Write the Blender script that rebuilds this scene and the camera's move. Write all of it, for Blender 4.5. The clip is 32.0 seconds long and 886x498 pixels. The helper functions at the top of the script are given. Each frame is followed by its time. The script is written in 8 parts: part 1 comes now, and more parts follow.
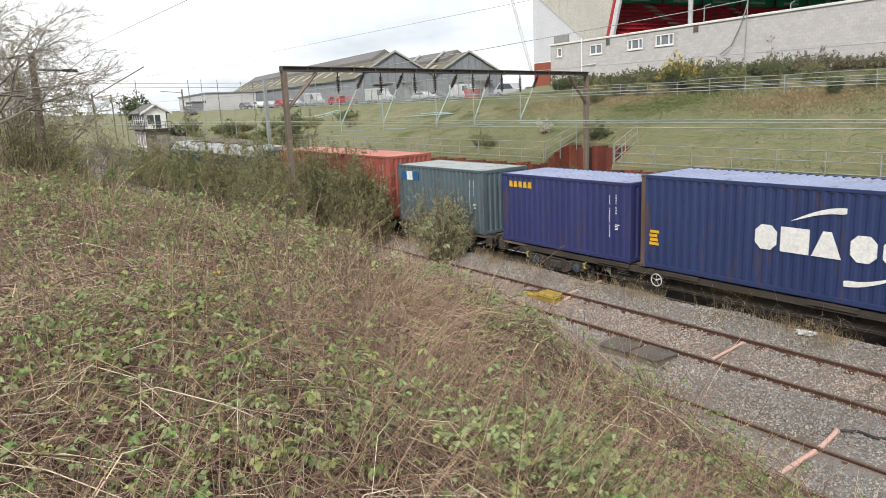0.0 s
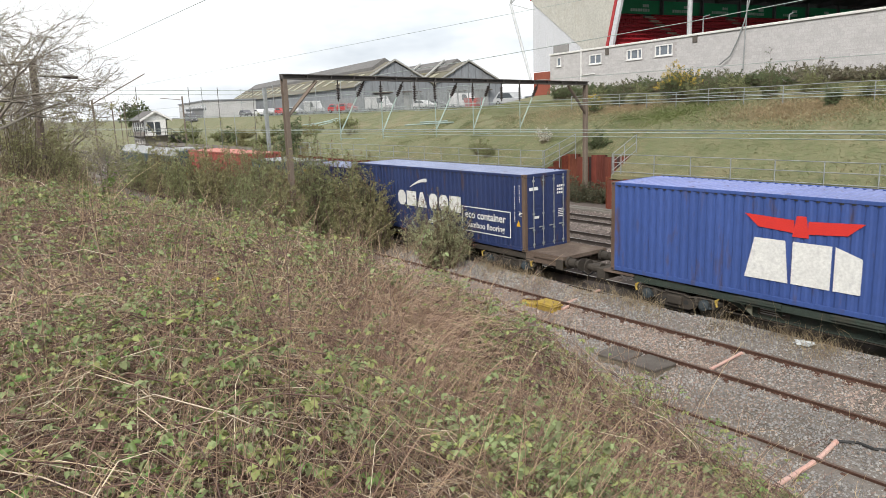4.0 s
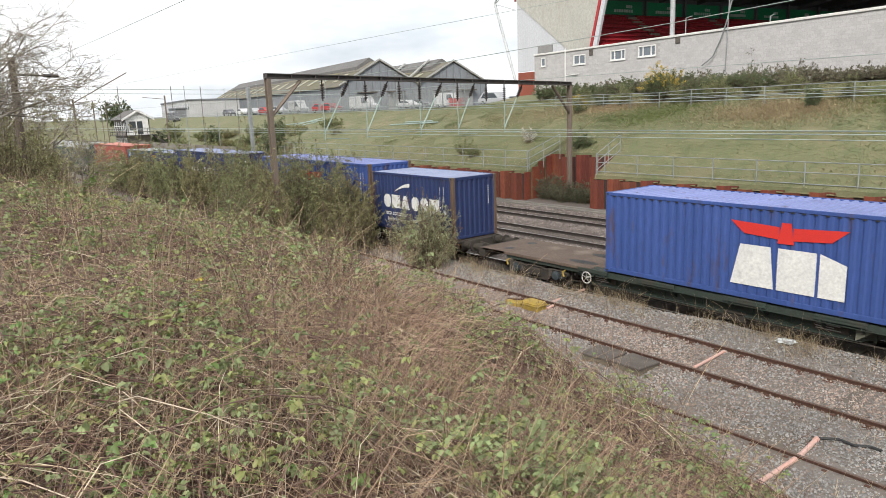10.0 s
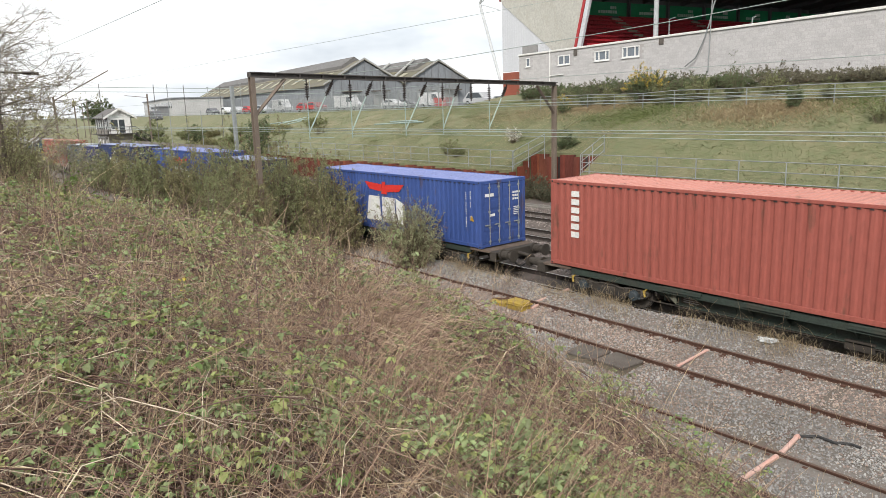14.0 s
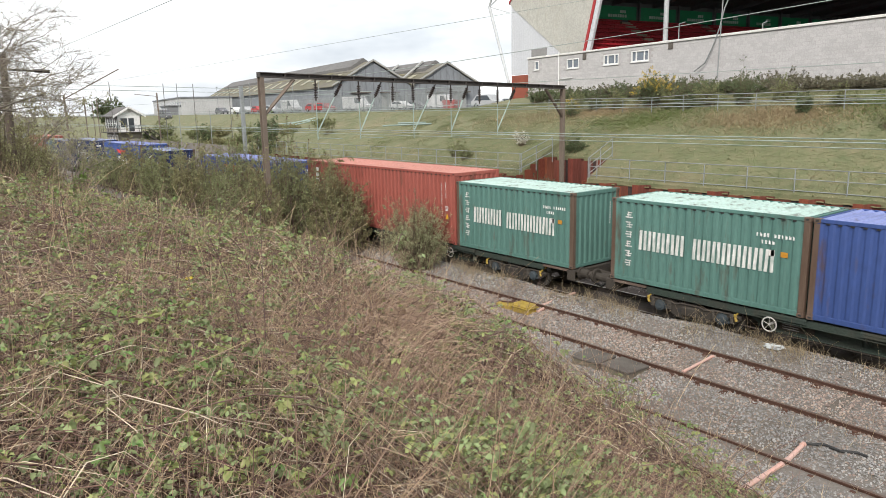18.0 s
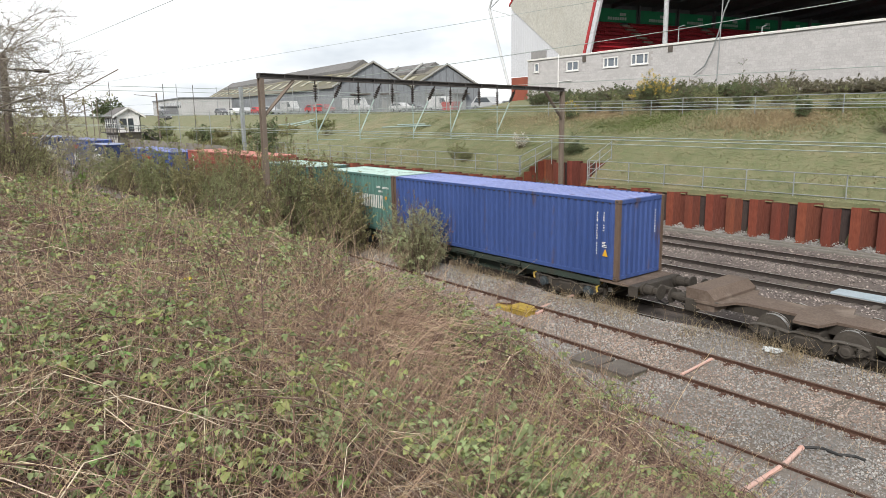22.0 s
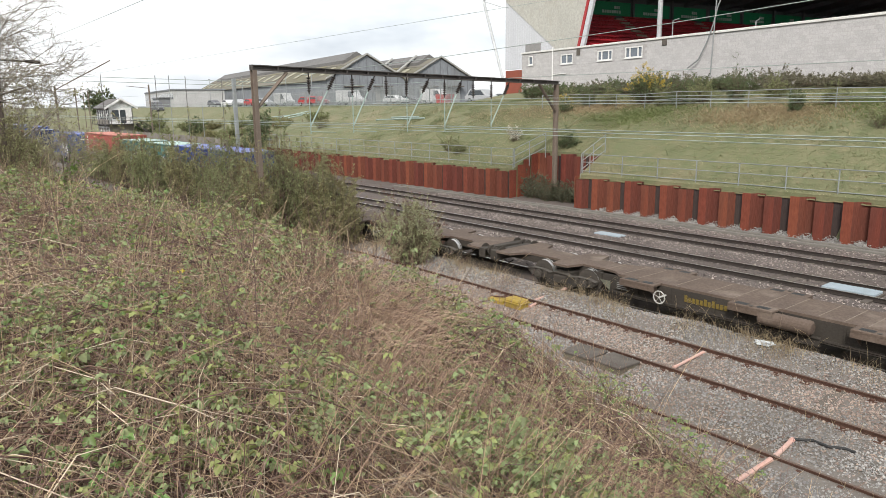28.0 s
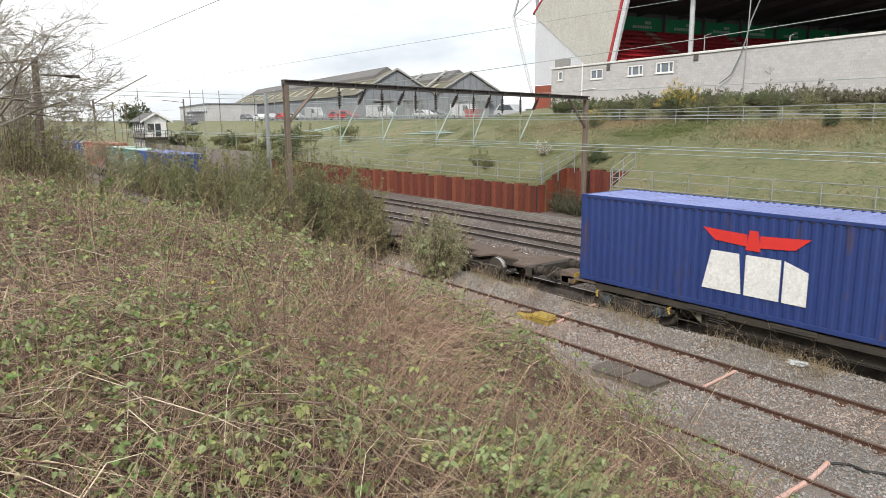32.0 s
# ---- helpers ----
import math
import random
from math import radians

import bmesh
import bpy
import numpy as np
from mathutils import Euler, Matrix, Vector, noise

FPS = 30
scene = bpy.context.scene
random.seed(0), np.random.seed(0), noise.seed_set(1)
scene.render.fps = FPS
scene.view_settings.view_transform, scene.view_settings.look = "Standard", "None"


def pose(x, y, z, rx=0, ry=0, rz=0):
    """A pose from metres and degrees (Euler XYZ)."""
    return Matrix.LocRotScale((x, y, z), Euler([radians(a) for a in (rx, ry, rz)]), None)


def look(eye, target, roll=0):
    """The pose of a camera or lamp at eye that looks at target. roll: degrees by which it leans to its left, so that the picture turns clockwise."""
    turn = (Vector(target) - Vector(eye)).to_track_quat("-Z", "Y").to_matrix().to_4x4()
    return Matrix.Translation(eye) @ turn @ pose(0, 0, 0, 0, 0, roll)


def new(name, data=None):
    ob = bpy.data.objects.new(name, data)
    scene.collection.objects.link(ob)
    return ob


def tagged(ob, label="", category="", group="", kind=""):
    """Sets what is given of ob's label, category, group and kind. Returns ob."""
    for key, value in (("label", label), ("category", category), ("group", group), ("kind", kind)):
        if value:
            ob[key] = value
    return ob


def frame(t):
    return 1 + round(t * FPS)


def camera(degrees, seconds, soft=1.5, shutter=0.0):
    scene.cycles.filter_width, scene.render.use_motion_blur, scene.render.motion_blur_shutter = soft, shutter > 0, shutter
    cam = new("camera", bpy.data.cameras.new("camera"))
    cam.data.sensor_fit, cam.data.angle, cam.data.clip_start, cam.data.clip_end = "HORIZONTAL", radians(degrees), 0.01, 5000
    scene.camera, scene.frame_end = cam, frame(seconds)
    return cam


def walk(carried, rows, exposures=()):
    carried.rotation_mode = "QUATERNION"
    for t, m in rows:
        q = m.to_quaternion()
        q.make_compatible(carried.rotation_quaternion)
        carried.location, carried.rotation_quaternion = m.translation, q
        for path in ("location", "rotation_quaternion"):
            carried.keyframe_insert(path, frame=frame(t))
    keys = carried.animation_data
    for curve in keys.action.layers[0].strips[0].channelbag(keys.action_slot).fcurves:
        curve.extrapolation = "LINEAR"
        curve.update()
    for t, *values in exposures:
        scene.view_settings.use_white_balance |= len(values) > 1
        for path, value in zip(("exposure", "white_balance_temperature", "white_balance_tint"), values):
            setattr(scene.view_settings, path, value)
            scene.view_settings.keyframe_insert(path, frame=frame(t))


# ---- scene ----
EYE = (0.000, -19.038, 6.423)


def view(turn, tilt, roll):
    return pose(*EYE, 90 + tilt, 0, turn) @ pose(0, 0, 0, 0, 0, roll)


cam = camera(64.53, 32.0, soft=0.8, shutter=0.15)
walk(cam, [
    (0.0, view(53.39, -12.05, -2.53)), (0.5, view(53.68, -11.81, -2.50)), (1.0, view(53.80, -11.62, -2.11)),
    (1.5, view(53.80, -11.42, -1.67)), (2.0, view(53.74, -11.33, -1.55)), (2.5, view(53.69, -11.34, -1.73)),
    (3.0, view(53.57, -11.35, -1.96)), (3.5, view(53.41, -11.34, -2.12)), (5.5, view(52.84, -11.79, -2.19)),
    (6.0, view(52.71, -11.97, -2.26)), (6.5, view(52.54, -12.07, -2.16)), (7.0, view(52.44, -12.02, -2.27)),
    (7.5, view(52.39, -11.90, -2.47)), (8.0, view(52.41, -11.81, -2.34)), (8.5, view(52.45, -11.71, -1.94)),
    (9.0, view(52.44, -11.60, -1.85)), (9.5, view(52.34, -11.51, -2.00)), (10.0, view(52.02, -11.43, -2.06)),
    (10.5, view(51.71, -11.44, -2.09)), (11.0, view(51.44, -11.49, -2.04)), (11.5, view(51.24, -11.48, -2.25)),
    (12.0, view(51.08, -11.46, -2.48)), (12.5, view(50.95, -11.42, -2.46)), (13.0, view(50.79, -11.44, -2.31)),
    (13.5, view(50.73, -11.46, -2.12)), (14.0, view(50.77, -11.50, -1.81)), (14.5, view(50.91, -11.47, -1.51)),
    (16.5, view(51.20, -11.33, -1.22)), (17.0, view(51.24, -11.32, -1.31)), (17.5, view(51.29, -11.31, -1.27)),
    (18.0, view(51.30, -11.32, -1.17)), (18.5, view(51.26, -11.29, -1.18)), (19.0, view(51.25, -11.31, -1.15)),
    (19.5, view(51.24, -11.31, -1.15)), (20.0, view(51.24, -11.31, -1.08)), (20.5, view(51.25, -11.24, -0.96)),
    (21.0, view(51.24, -11.21, -0.83)), (21.5, view(51.21, -11.19, -0.85)), (22.0, view(51.21, -11.18, -0.89)),
    (22.5, view(51.18, -11.20, -0.80)), (23.0, view(51.17, -11.23, -0.80)), (23.5, view(51.16, -11.26, -0.81)),
    (24.0, view(51.13, -11.31, -0.89)), (24.5, view(51.06, -11.40, -0.72)), (25.0, view(50.95, -11.54, -0.59)),
    (25.5, view(50.86, -11.66, -0.67)), (27.5, view(50.70, -11.78, -0.90)), (28.0, view(50.69, -11.76, -0.67)),
    (28.5, view(50.74, -11.68, -0.37)), (29.0, view(50.96, -11.50, -0.01)), (29.5, view(51.27, -11.25, 0.08)),
    (30.0, view(51.66, -11.01, 0.04)), (30.5, view(52.08, -10.86, 0.18)), (31.0, view(52.48, -10.73, 0.13)),
    (31.5, view(52.77, -10.64, -0.11)), (32.0, view(52.97, -10.58, -0.48)),
])
# ---- light: an overcast spring sky ----
world = bpy.data.worlds.new("sky")
scene.world = world
world.use_nodes = True
_nt = world.node_tree
_nt.nodes.clear()
_out = _nt.nodes.new("ShaderNodeOutputWorld")
_bg = _nt.nodes.new("ShaderNodeBackground")
_sky = _nt.nodes.new("ShaderNodeTexSky")
_sky.sky_type = "NISHITA"
_sky.sun_disc = False
_sky.sun_elevation = radians(39)
_sky.sun_rotation = radians(145)
_sky.dust_density = 4.0
_dim = _nt.nodes.new("ShaderNodeMix")
_dim.data_type = "RGBA"
_dim.blend_type = "MULTIPLY"
_dim.inputs[0].default_value = 1.0
_dim.inputs[7].default_value = (0.1, 0.1, 0.1, 1)
_co = _nt.nodes.new("ShaderNodeTexCoord")
_mp = _nt.nodes.new("ShaderNodeMapping")
_mp.inputs["Scale"].default_value = (1.0, 1.0, 3.2)
_no = _nt.nodes.new("ShaderNodeTexNoise")
_no.inputs["Scale"].default_value = 2.6
_no.inputs["Detail"].default_value = 5.0
_no.inputs["Roughness"].default_value = 0.55
_ramp = _nt.nodes.new("ShaderNodeValToRGB")
_ramp.color_ramp.elements[0].position = 0.30
_ramp.color_ramp.elements[0].color = (0.45, 0.485, 0.53, 1)
_ramp.color_ramp.elements[1].position = 0.62
_ramp.color_ramp.elements[1].color = (0.86, 0.87, 0.87, 1)
_mix = _nt.nodes.new("ShaderNodeMix")
_mix.data_type = "RGBA"
_mix.inputs[0].default_value = 0.88
_l = _nt.links.new
_l(_co.outputs["Generated"], _mp.inputs["Vector"])
_l(_mp.outputs[0], _no.inputs["Vector"])
_l(_no.outputs[0], _ramp.inputs[0])
_l(_sky.outputs[0], _dim.inputs[6])
_l(_dim.outputs[2], _mix.inputs[6])
_l(_ramp.outputs[0], _mix.inputs[7])
_l(_mix.outputs[2], _bg.inputs[0])
_l(_bg.outputs[0], _out.inputs[0])
_bg.inputs[1].default_value = 1.0
sun = new("sun", bpy.data.lights.new("sun", "SUN"))
sun.data.energy = 2.1
sun.data.angle = radians(14)
sun.data.color = (1.0, 0.96, 0.9)
sun.matrix_world = look((25, -36, 36), (0, 0, 0))
scene.view_settings.exposure = 0.82
# ---- materials ----
MATS = {}


def mat(name, a, b=None, rough=0.8, metal=0.0, scale=3.0, fine=40.0, bump=0.2, dist=0.01, spec=0.4, vary=0.0,
        streak=1.0, dirt=None, dirt_amount=0.0, dirt_scale=1.2, island=0.0, trans=0.0):
    """A surface between the colours a and b: large patches and fine grain, optional upright streaks and stains."""
    if name in MATS:
        return MATS[name]
    m = bpy.data.materials.new(name)
    m.use_nodes = True
    nt = m.node_tree
    p = nt.nodes["Principled BSDF"]
    b = b or tuple(c * 0.7 for c in a)
    co = nt.nodes.new("ShaderNodeTexCoord")
    mp = nt.nodes.new("ShaderNodeMapping")
    mp.inputs["Scale"].default_value = (1, 1, streak)
    nt.links.new(co.outputs["Object"], mp.inputs[0])

    def tex(s, detail):
        n = nt.nodes.new("ShaderNodeTexNoise")
        n.inputs["Scale"].default_value = s
        n.inputs["Detail"].default_value = detail
        n.inputs["Roughness"].default_value = 0.6
        nt.links.new(mp.outputs[0], n.inputs["Vector"])
        return n.outputs[0]

    def mixc(f, x, y, blend="MIX"):
        n = nt.nodes.new("ShaderNodeMix")
        n.data_type = "RGBA"
        n.blend_type = blend
        for s, v in ((n.inputs[0], f), (n.inputs[6], x), (n.inputs[7], y)):
            if hasattr(v, "links"):
                nt.links.new(v, s)
            else:
                s.default_value = v if not isinstance(v, tuple) else (*v, 1)
        return n.outputs[2]

    def span(v, lo, hi, to0=0.0, to1=1.0):
        n = nt.nodes.new("ShaderNodeMapRange")
        nt.links.new(v, n.inputs[0])
        for i, k in zip((1, 2, 3, 4), (lo, hi, to0, to1)):
            n.inputs[i].default_value = k
        return n.outputs[0]

    big, small = tex(scale, 4), tex(fine, 3)
    col = mixc(span(big, 0.32, 0.68), a, b)
    col = mixc(span(small, 0.3, 0.75, 0.0, 0.55), col, tuple(c * 0.55 for c in b))
    if dirt:
        d = tex(dirt_scale, 6)
        col = mixc(span(d, 0.62 - dirt_amount * 0.3, 0.74, 0, 0.9), col, dirt)
    if vary or island:
        if island:
            g = nt.nodes.new("ShaderNodeNewGeometry")
            src = g.outputs["Random Per Island"]
        else:
            g = nt.nodes.new("ShaderNodeObjectInfo")
            src = g.outputs["Random"]
        k = vary or island
        h = nt.nodes.new("ShaderNodeHueSaturation")
        nt.links.new(span(src, 0, 1, 1 - k, 1 + k), h.inputs["Value"])
        nt.links.new(span(src, 0, 1, 0.5 - 0.04 * k, 0.5 + 0.04 * k), h.inputs["Hue"])
        nt.links.new(col, h.inputs["Color"])
        col = h.outputs[0]
    nt.links.new(col, p.inputs["Base Color"])
    nt.links.new(span(small, 0.3, 0.7, max(0, rough - 0.1), min(1, rough + 0.12)), p.inputs["Roughness"])
    p.inputs["Metallic"].default_value = metal
    p.inputs["Specular IOR Level"].default_value = spec
    if bump:
        bn = nt.nodes.new("ShaderNodeBump")
        bn.inputs["Strength"].default_value = bump
        bn.inputs["Distance"].default_value = dist
        nt.links.new(small, bn.inputs["Height"])
        nt.links.new(bn.outputs[0], p.inputs["Normal"])
    if trans:
        tr = nt.nodes.new("ShaderNodeBsdfTranslucent")
        nt.links.new(col, tr.inputs[0])
        ms = nt.nodes.new("ShaderNodeMixShader")
        ms.inputs[0].default_value = trans
        o = nt.nodes["Material Output"]
        nt.links.new(p.outputs[0], ms.inputs[1])
        nt.links.new(tr.outputs[0], ms.inputs[2])
        nt.links.new(ms.outputs[0], o.inputs[0])
    MATS[name] = m
    return m


def paint(name, c, fade=1.25, rust=0.12):
    """Weathered container or wagon paint with faded patches, streaks and rust."""
    return mat(name, c, tuple(min(1, v * fade + 0.008) for v in c), rough=0.52, scale=0.7, fine=14, bump=0.08, dist=0.004,
               streak=0.22, dirt=(0.075, 0.045, 0.03), dirt_amount=rust, dirt_scale=2.4, spec=0.3)


rail_side = mat("rail_rust", (0.06, 0.03, 0.02), (0.10, 0.05, 0.034), rough=0.85, scale=4, fine=60)
rail_top = mat("rail_worn_steel", (0.72, 0.71, 0.69), (0.58, 0.56, 0.54), rough=0.3, metal=0.85, scale=2, fine=30, bump=0.05)
rail_dull = mat("rail_dull_top", (0.17, 0.12, 0.095), (0.12, 0.08, 0.06), rough=0.6, metal=0.2, scale=2, fine=30, bump=0.05)
timber = mat("sleeper_timber", (0.085, 0.07, 0.058), (0.13, 0.11, 0.09), rough=0.9, scale=3, fine=50, bump=0.4, vary=0.2)
steel_grey = mat("galvanised_steel", (0.36, 0.38, 0.38), (0.27, 0.29, 0.29), rough=0.5, metal=0.35, scale=3, fine=40, bump=0.05)
mast_steel = mat("weathered_mast_steel", (0.14, 0.11, 0.088), (0.19, 0.15, 0.12), rough=0.75, scale=2, fine=25)
beam_steel = mat("dark_gantry_steel", (0.055, 0.05, 0.048), (0.085, 0.075, 0.068), rough=0.7, scale=2, fine=25)
insul = mat("brown_insulator", (0.03, 0.024, 0.022), (0.045, 0.035, 0.03), rough=0.35, fine=30)
tube_green = mat("pale_green_tube", (0.36, 0.45, 0.41), (0.28, 0.36, 0.33), rough=0.5, metal=0.2, fine=30)
wire_mat = mat("copper_wire", (0.40, 0.46, 0.42), (0.32, 0.37, 0.34), rough=0.5, metal=0.3, fine=50, bump=0)
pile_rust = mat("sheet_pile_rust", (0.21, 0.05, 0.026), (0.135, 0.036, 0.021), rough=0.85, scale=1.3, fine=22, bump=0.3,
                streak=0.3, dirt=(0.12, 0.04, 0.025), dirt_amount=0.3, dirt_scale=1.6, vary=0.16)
# the same rust with the recesses' shade put into the colour: half, then deep
pile_mid = mat("sheet_pile_half_shade", (0.15, 0.04, 0.024), (0.10, 0.032, 0.022), rough=0.88, scale=1.3, fine=22, bump=0.2, streak=0.3, vary=0.14)
pile_dark = mat("sheet_pile_shade", (0.055, 0.037, 0.032), (0.04, 0.028, 0.026), rough=0.8, scale=1.3, fine=22, streak=0.3, vary=0.12)
concrete = mat("grey_concrete", (0.20, 0.185, 0.165), (0.15, 0.14, 0.125), rough=0.9, scale=1.5, fine=35, dirt=(0.14, 0.13, 0.11), dirt_amount=0.2)
slab_dark = mat("dark_slab", (0.14, 0.122, 0.105), (0.085, 0.073, 0.062), rough=0.9, scale=2.5, fine=35)
yellow_paint = mat("yellow_paint", (0.40, 0.28, 0.045), (0.30, 0.21, 0.04), rough=0.6, scale=3, fine=20, dirt=(0.16, 0.1, 0.05), dirt_amount=0.3, dirt_scale=5)
pink_duct = mat("faded_orange_duct", (0.58, 0.33, 0.27), (0.52, 0.36, 0.31), rough=0.55, scale=2.5, fine=20, bump=0.05)
white_paint = mat("white_paint", (0.78, 0.78, 0.76), (0.7, 0.7, 0.68), rough=0.5, scale=2, fine=25, bump=0.05)
black_rubber = mat("black_rubber", (0.02, 0.02, 0.02), (0.03, 0.03, 0.03), rough=0.6)
glass_dark = mat("window_glass", (0.05, 0.06, 0.07), (0.07, 0.08, 0.09), rough=0.08, scale=1, fine=3, bump=0, spec=0.8)
wagon_deck = mat("wagon_deck_brown", (0.135, 0.098, 0.075), (0.10, 0.072, 0.056), rough=0.85, scale=1.1, fine=18, dirt=(0.20, 0.16, 0.13), dirt_amount=0.25, dirt_scale=0.9)
wagon_frame = mat("wagon_frame_grime", (0.034, 0.029, 0.024), (0.055, 0.046, 0.037), rough=0.85, scale=1.5, fine=20)
wagon_green = mat("wagon_frame_green", (0.035, 0.055, 0.042), (0.03, 0.04, 0.034), rough=0.75, scale=1.0, fine=20, dirt=(0.05, 0.04, 0.03), dirt_amount=0.4)
wheel_steel = mat("wheel_rim_steel", (0.74, 0.74, 0.73), (0.62, 0.62, 0.6), rough=0.32, metal=0.85, fine=30, bump=0.02)
wheel_grime = mat("wheel_grime", (0.05, 0.042, 0.035), (0.07, 0.06, 0.05), rough=0.8, fine=20)


# ---- mesh helpers ----
def mesh_ob(name, bm, material, parent=None, smooth=False):
    me = bpy.data.meshes.new(name)
    bm.to_mesh(me)
    bm.free()
    for mm in (material if isinstance(material, (list, tuple)) else [material]):
        me.materials.append(mm)
    if smooth:
        me.polygons.foreach_set("use_smooth", [True] * len(me.polygons))
    ob = new(name, me)
    ob.parent = parent
    return ob


def part(name, bm, material, parent, label=""):
    ob = mesh_ob(name, bm, material, parent)
    return tagged(ob, label) if label else ob


def thing(name, label, category, at=(0, 0, 0), rz=0.0, group="", kind=""):
    ob = new(name)
    ob.matrix_world = pose(*at, 0, 0, rz)
    ob.empty_display_size = 0.2
    return tagged(ob, label, category, group, kind)


def box(bm, lo, hi, m=None, idx=0, bevel=0.0):
    """An upright block between two corners, its edges bevelled where bevel is given."""
    r = bmesh.ops.create_cube(bm, size=1.0)
    vs = r["verts"]
    s = [h - l for l, h in zip(lo, hi)]
    c = [(h + l) / 2 for l, h in zip(lo, hi)]
    for v in vs:
        v.co = Vector((v.co.x * s[0] + c[0], v.co.y * s[1] + c[1], v.co.z * s[2] + c[2]))
    fs = {f for v in vs for f in v.link_faces}
    if bevel:
        es = list({e for v in vs for e in v.link_edges})
        b = bmesh.ops.bevel(bm, geom=es, offset=bevel, segments=1, affect="EDGES")
        vs = list({v for f in b["faces"] for v in f.verts} | {v for v in vs if v.is_valid})
        fs = {f for v in vs for f in v.link_faces}
    for f in fs:
        f.material_index = idx
    if m is not None:
        bmesh.ops.transform(bm, matrix=m, verts=vs)
    return vs


def tube(bm, a, b, r, r2=None, n=8, idx=0, caps=True):
    """A round bar from a to b."""
    a, b = Vector(a), Vector(b)
    d = b - a
    q = d.to_track_quat("Z", "Y").to_matrix().to_4x4()
    res = bmesh.ops.create_cone(bm, cap_ends=caps, segments=n, radius1=r, radius2=r if r2 is None else r2, depth=d.length)
    bmesh.ops.transform(bm, matrix=Matrix.Translation((a + b) / 2) @ q, verts=res["verts"])
    for f in {f for v in res["verts"] for f in v.link_faces}:
        f.material_index = idx
    return res["verts"]


def poly(bm, pts, idx=0):
    f = bm.faces.new([bm.verts.new(p) for p in pts])
    f.material_index = idx
    return f


def prism(bm, pts, depth, idx=0):
    """A flat outline (list of 3D points) thickened by the vector depth."""
    d = Vector(depth)
    a = [bm.verts.new(p) for p in pts]
    b = [bm.verts.new(Vector(p) + d) for p in pts]
    fs = [bm.faces.new(a), bm.faces.new(b[::-1])]
    n = len(a)
    for i in range(n):
        fs.append(bm.faces.new((a[i], b[i], b[(i + 1) % n], a[(i + 1) % n])))
    for f in fs:
        f.material_index = idx
    bmesh.ops.recalc_face_normals(bm, faces=fs)
    return fs


def raw(name, verts, faces, material, parent=None, smooth=False, mats=None):
    me = bpy.data.meshes.new(name)
    me.from_pydata(verts, [], faces)
    for mm in (material if isinstance(material, (list, tuple)) else [material]):
        me.materials.append(mm)
    if mats is not None:
        me.polygons.foreach_set("material_index", mats)
    if smooth:
        me.polygons.foreach_set("use_smooth", [True] * len(me.polygons))
    ob = new(name, me)
    ob.parent = parent
    return ob


def fast_mesh(name, V, T, material, mats=None):
    """A mesh from numpy arrays of points and of triangles or quads."""
    me = bpy.data.meshes.new(name)
    k = T.shape[1]
    me.vertices.add(len(V))
    me.vertices.foreach_set("co", V.astype(np.float32).ravel())
    me.loops.add(T.size)
    me.loops.foreach_set("vertex_index", T.astype(np.int32).ravel())
    me.polygons.add(len(T))
    me.polygons.foreach_set("loop_start", np.arange(0, T.size, k, dtype=np.int32))
    me.polygons.foreach_set("loop_total", np.full(len(T), k, dtype=np.int32))
    for mm in (material if isinstance(material, (list, tuple)) else [material]):
        me.materials.append(mm)
    if mats is not None:
        me.polygons.foreach_set("material_index", mats.astype(np.int32))
    me.update(calc_edges=True)
    return new(name, me)


def piecewise(x, xs, ys):
    return float(np.interp(x, xs, ys))
# ---- the lie of the land ----
BANK_X = [-300, -24, -14.6, -8.8, -6.7, -5.65, -4.8, -4.1, -3.5, -2.75, -2, 0, 80]
BANK_Z = [3.95, 3.98, 4.2, 4.46, 4.32, 4.22, 4.1, 3.92, 3.78, 3.47, 3.08, 2.9, 2.9]
BROW = -14.3
CREST_X = [-1500, -200, -110, -70, -45, -15, 300]
CREST_Y = [60, 46, 40, 33, 27, 24.5, 24.5]
CREST_Z = [5.9, 6.1, 6.25, 6.3, 6.55, 6.9, 7.0]
RECESS = (-34.2, -28.45)


def thicket_top(x, y):
    """Height of the top of the brambles on the near bank: level with the eye's feet, a brow, then a steep fall to the sidings."""
    c = piecewise(x, BANK_X, BANK_Z)
    if y > BROW:
        k = min(1.0, (y - BROW) / 5.2)
        return c + (0.1 - c) * k
    k = min(1.0, (BROW - y) / 3.7)
    top = c + (5.2 - c) * k
    if y < -18:
        top += 0.3 * min(1, (-18 - y) / 4)
    return top


def wall_line(x):
    return 17.6 if RECESS[0] < x < RECESS[1] else 14.9


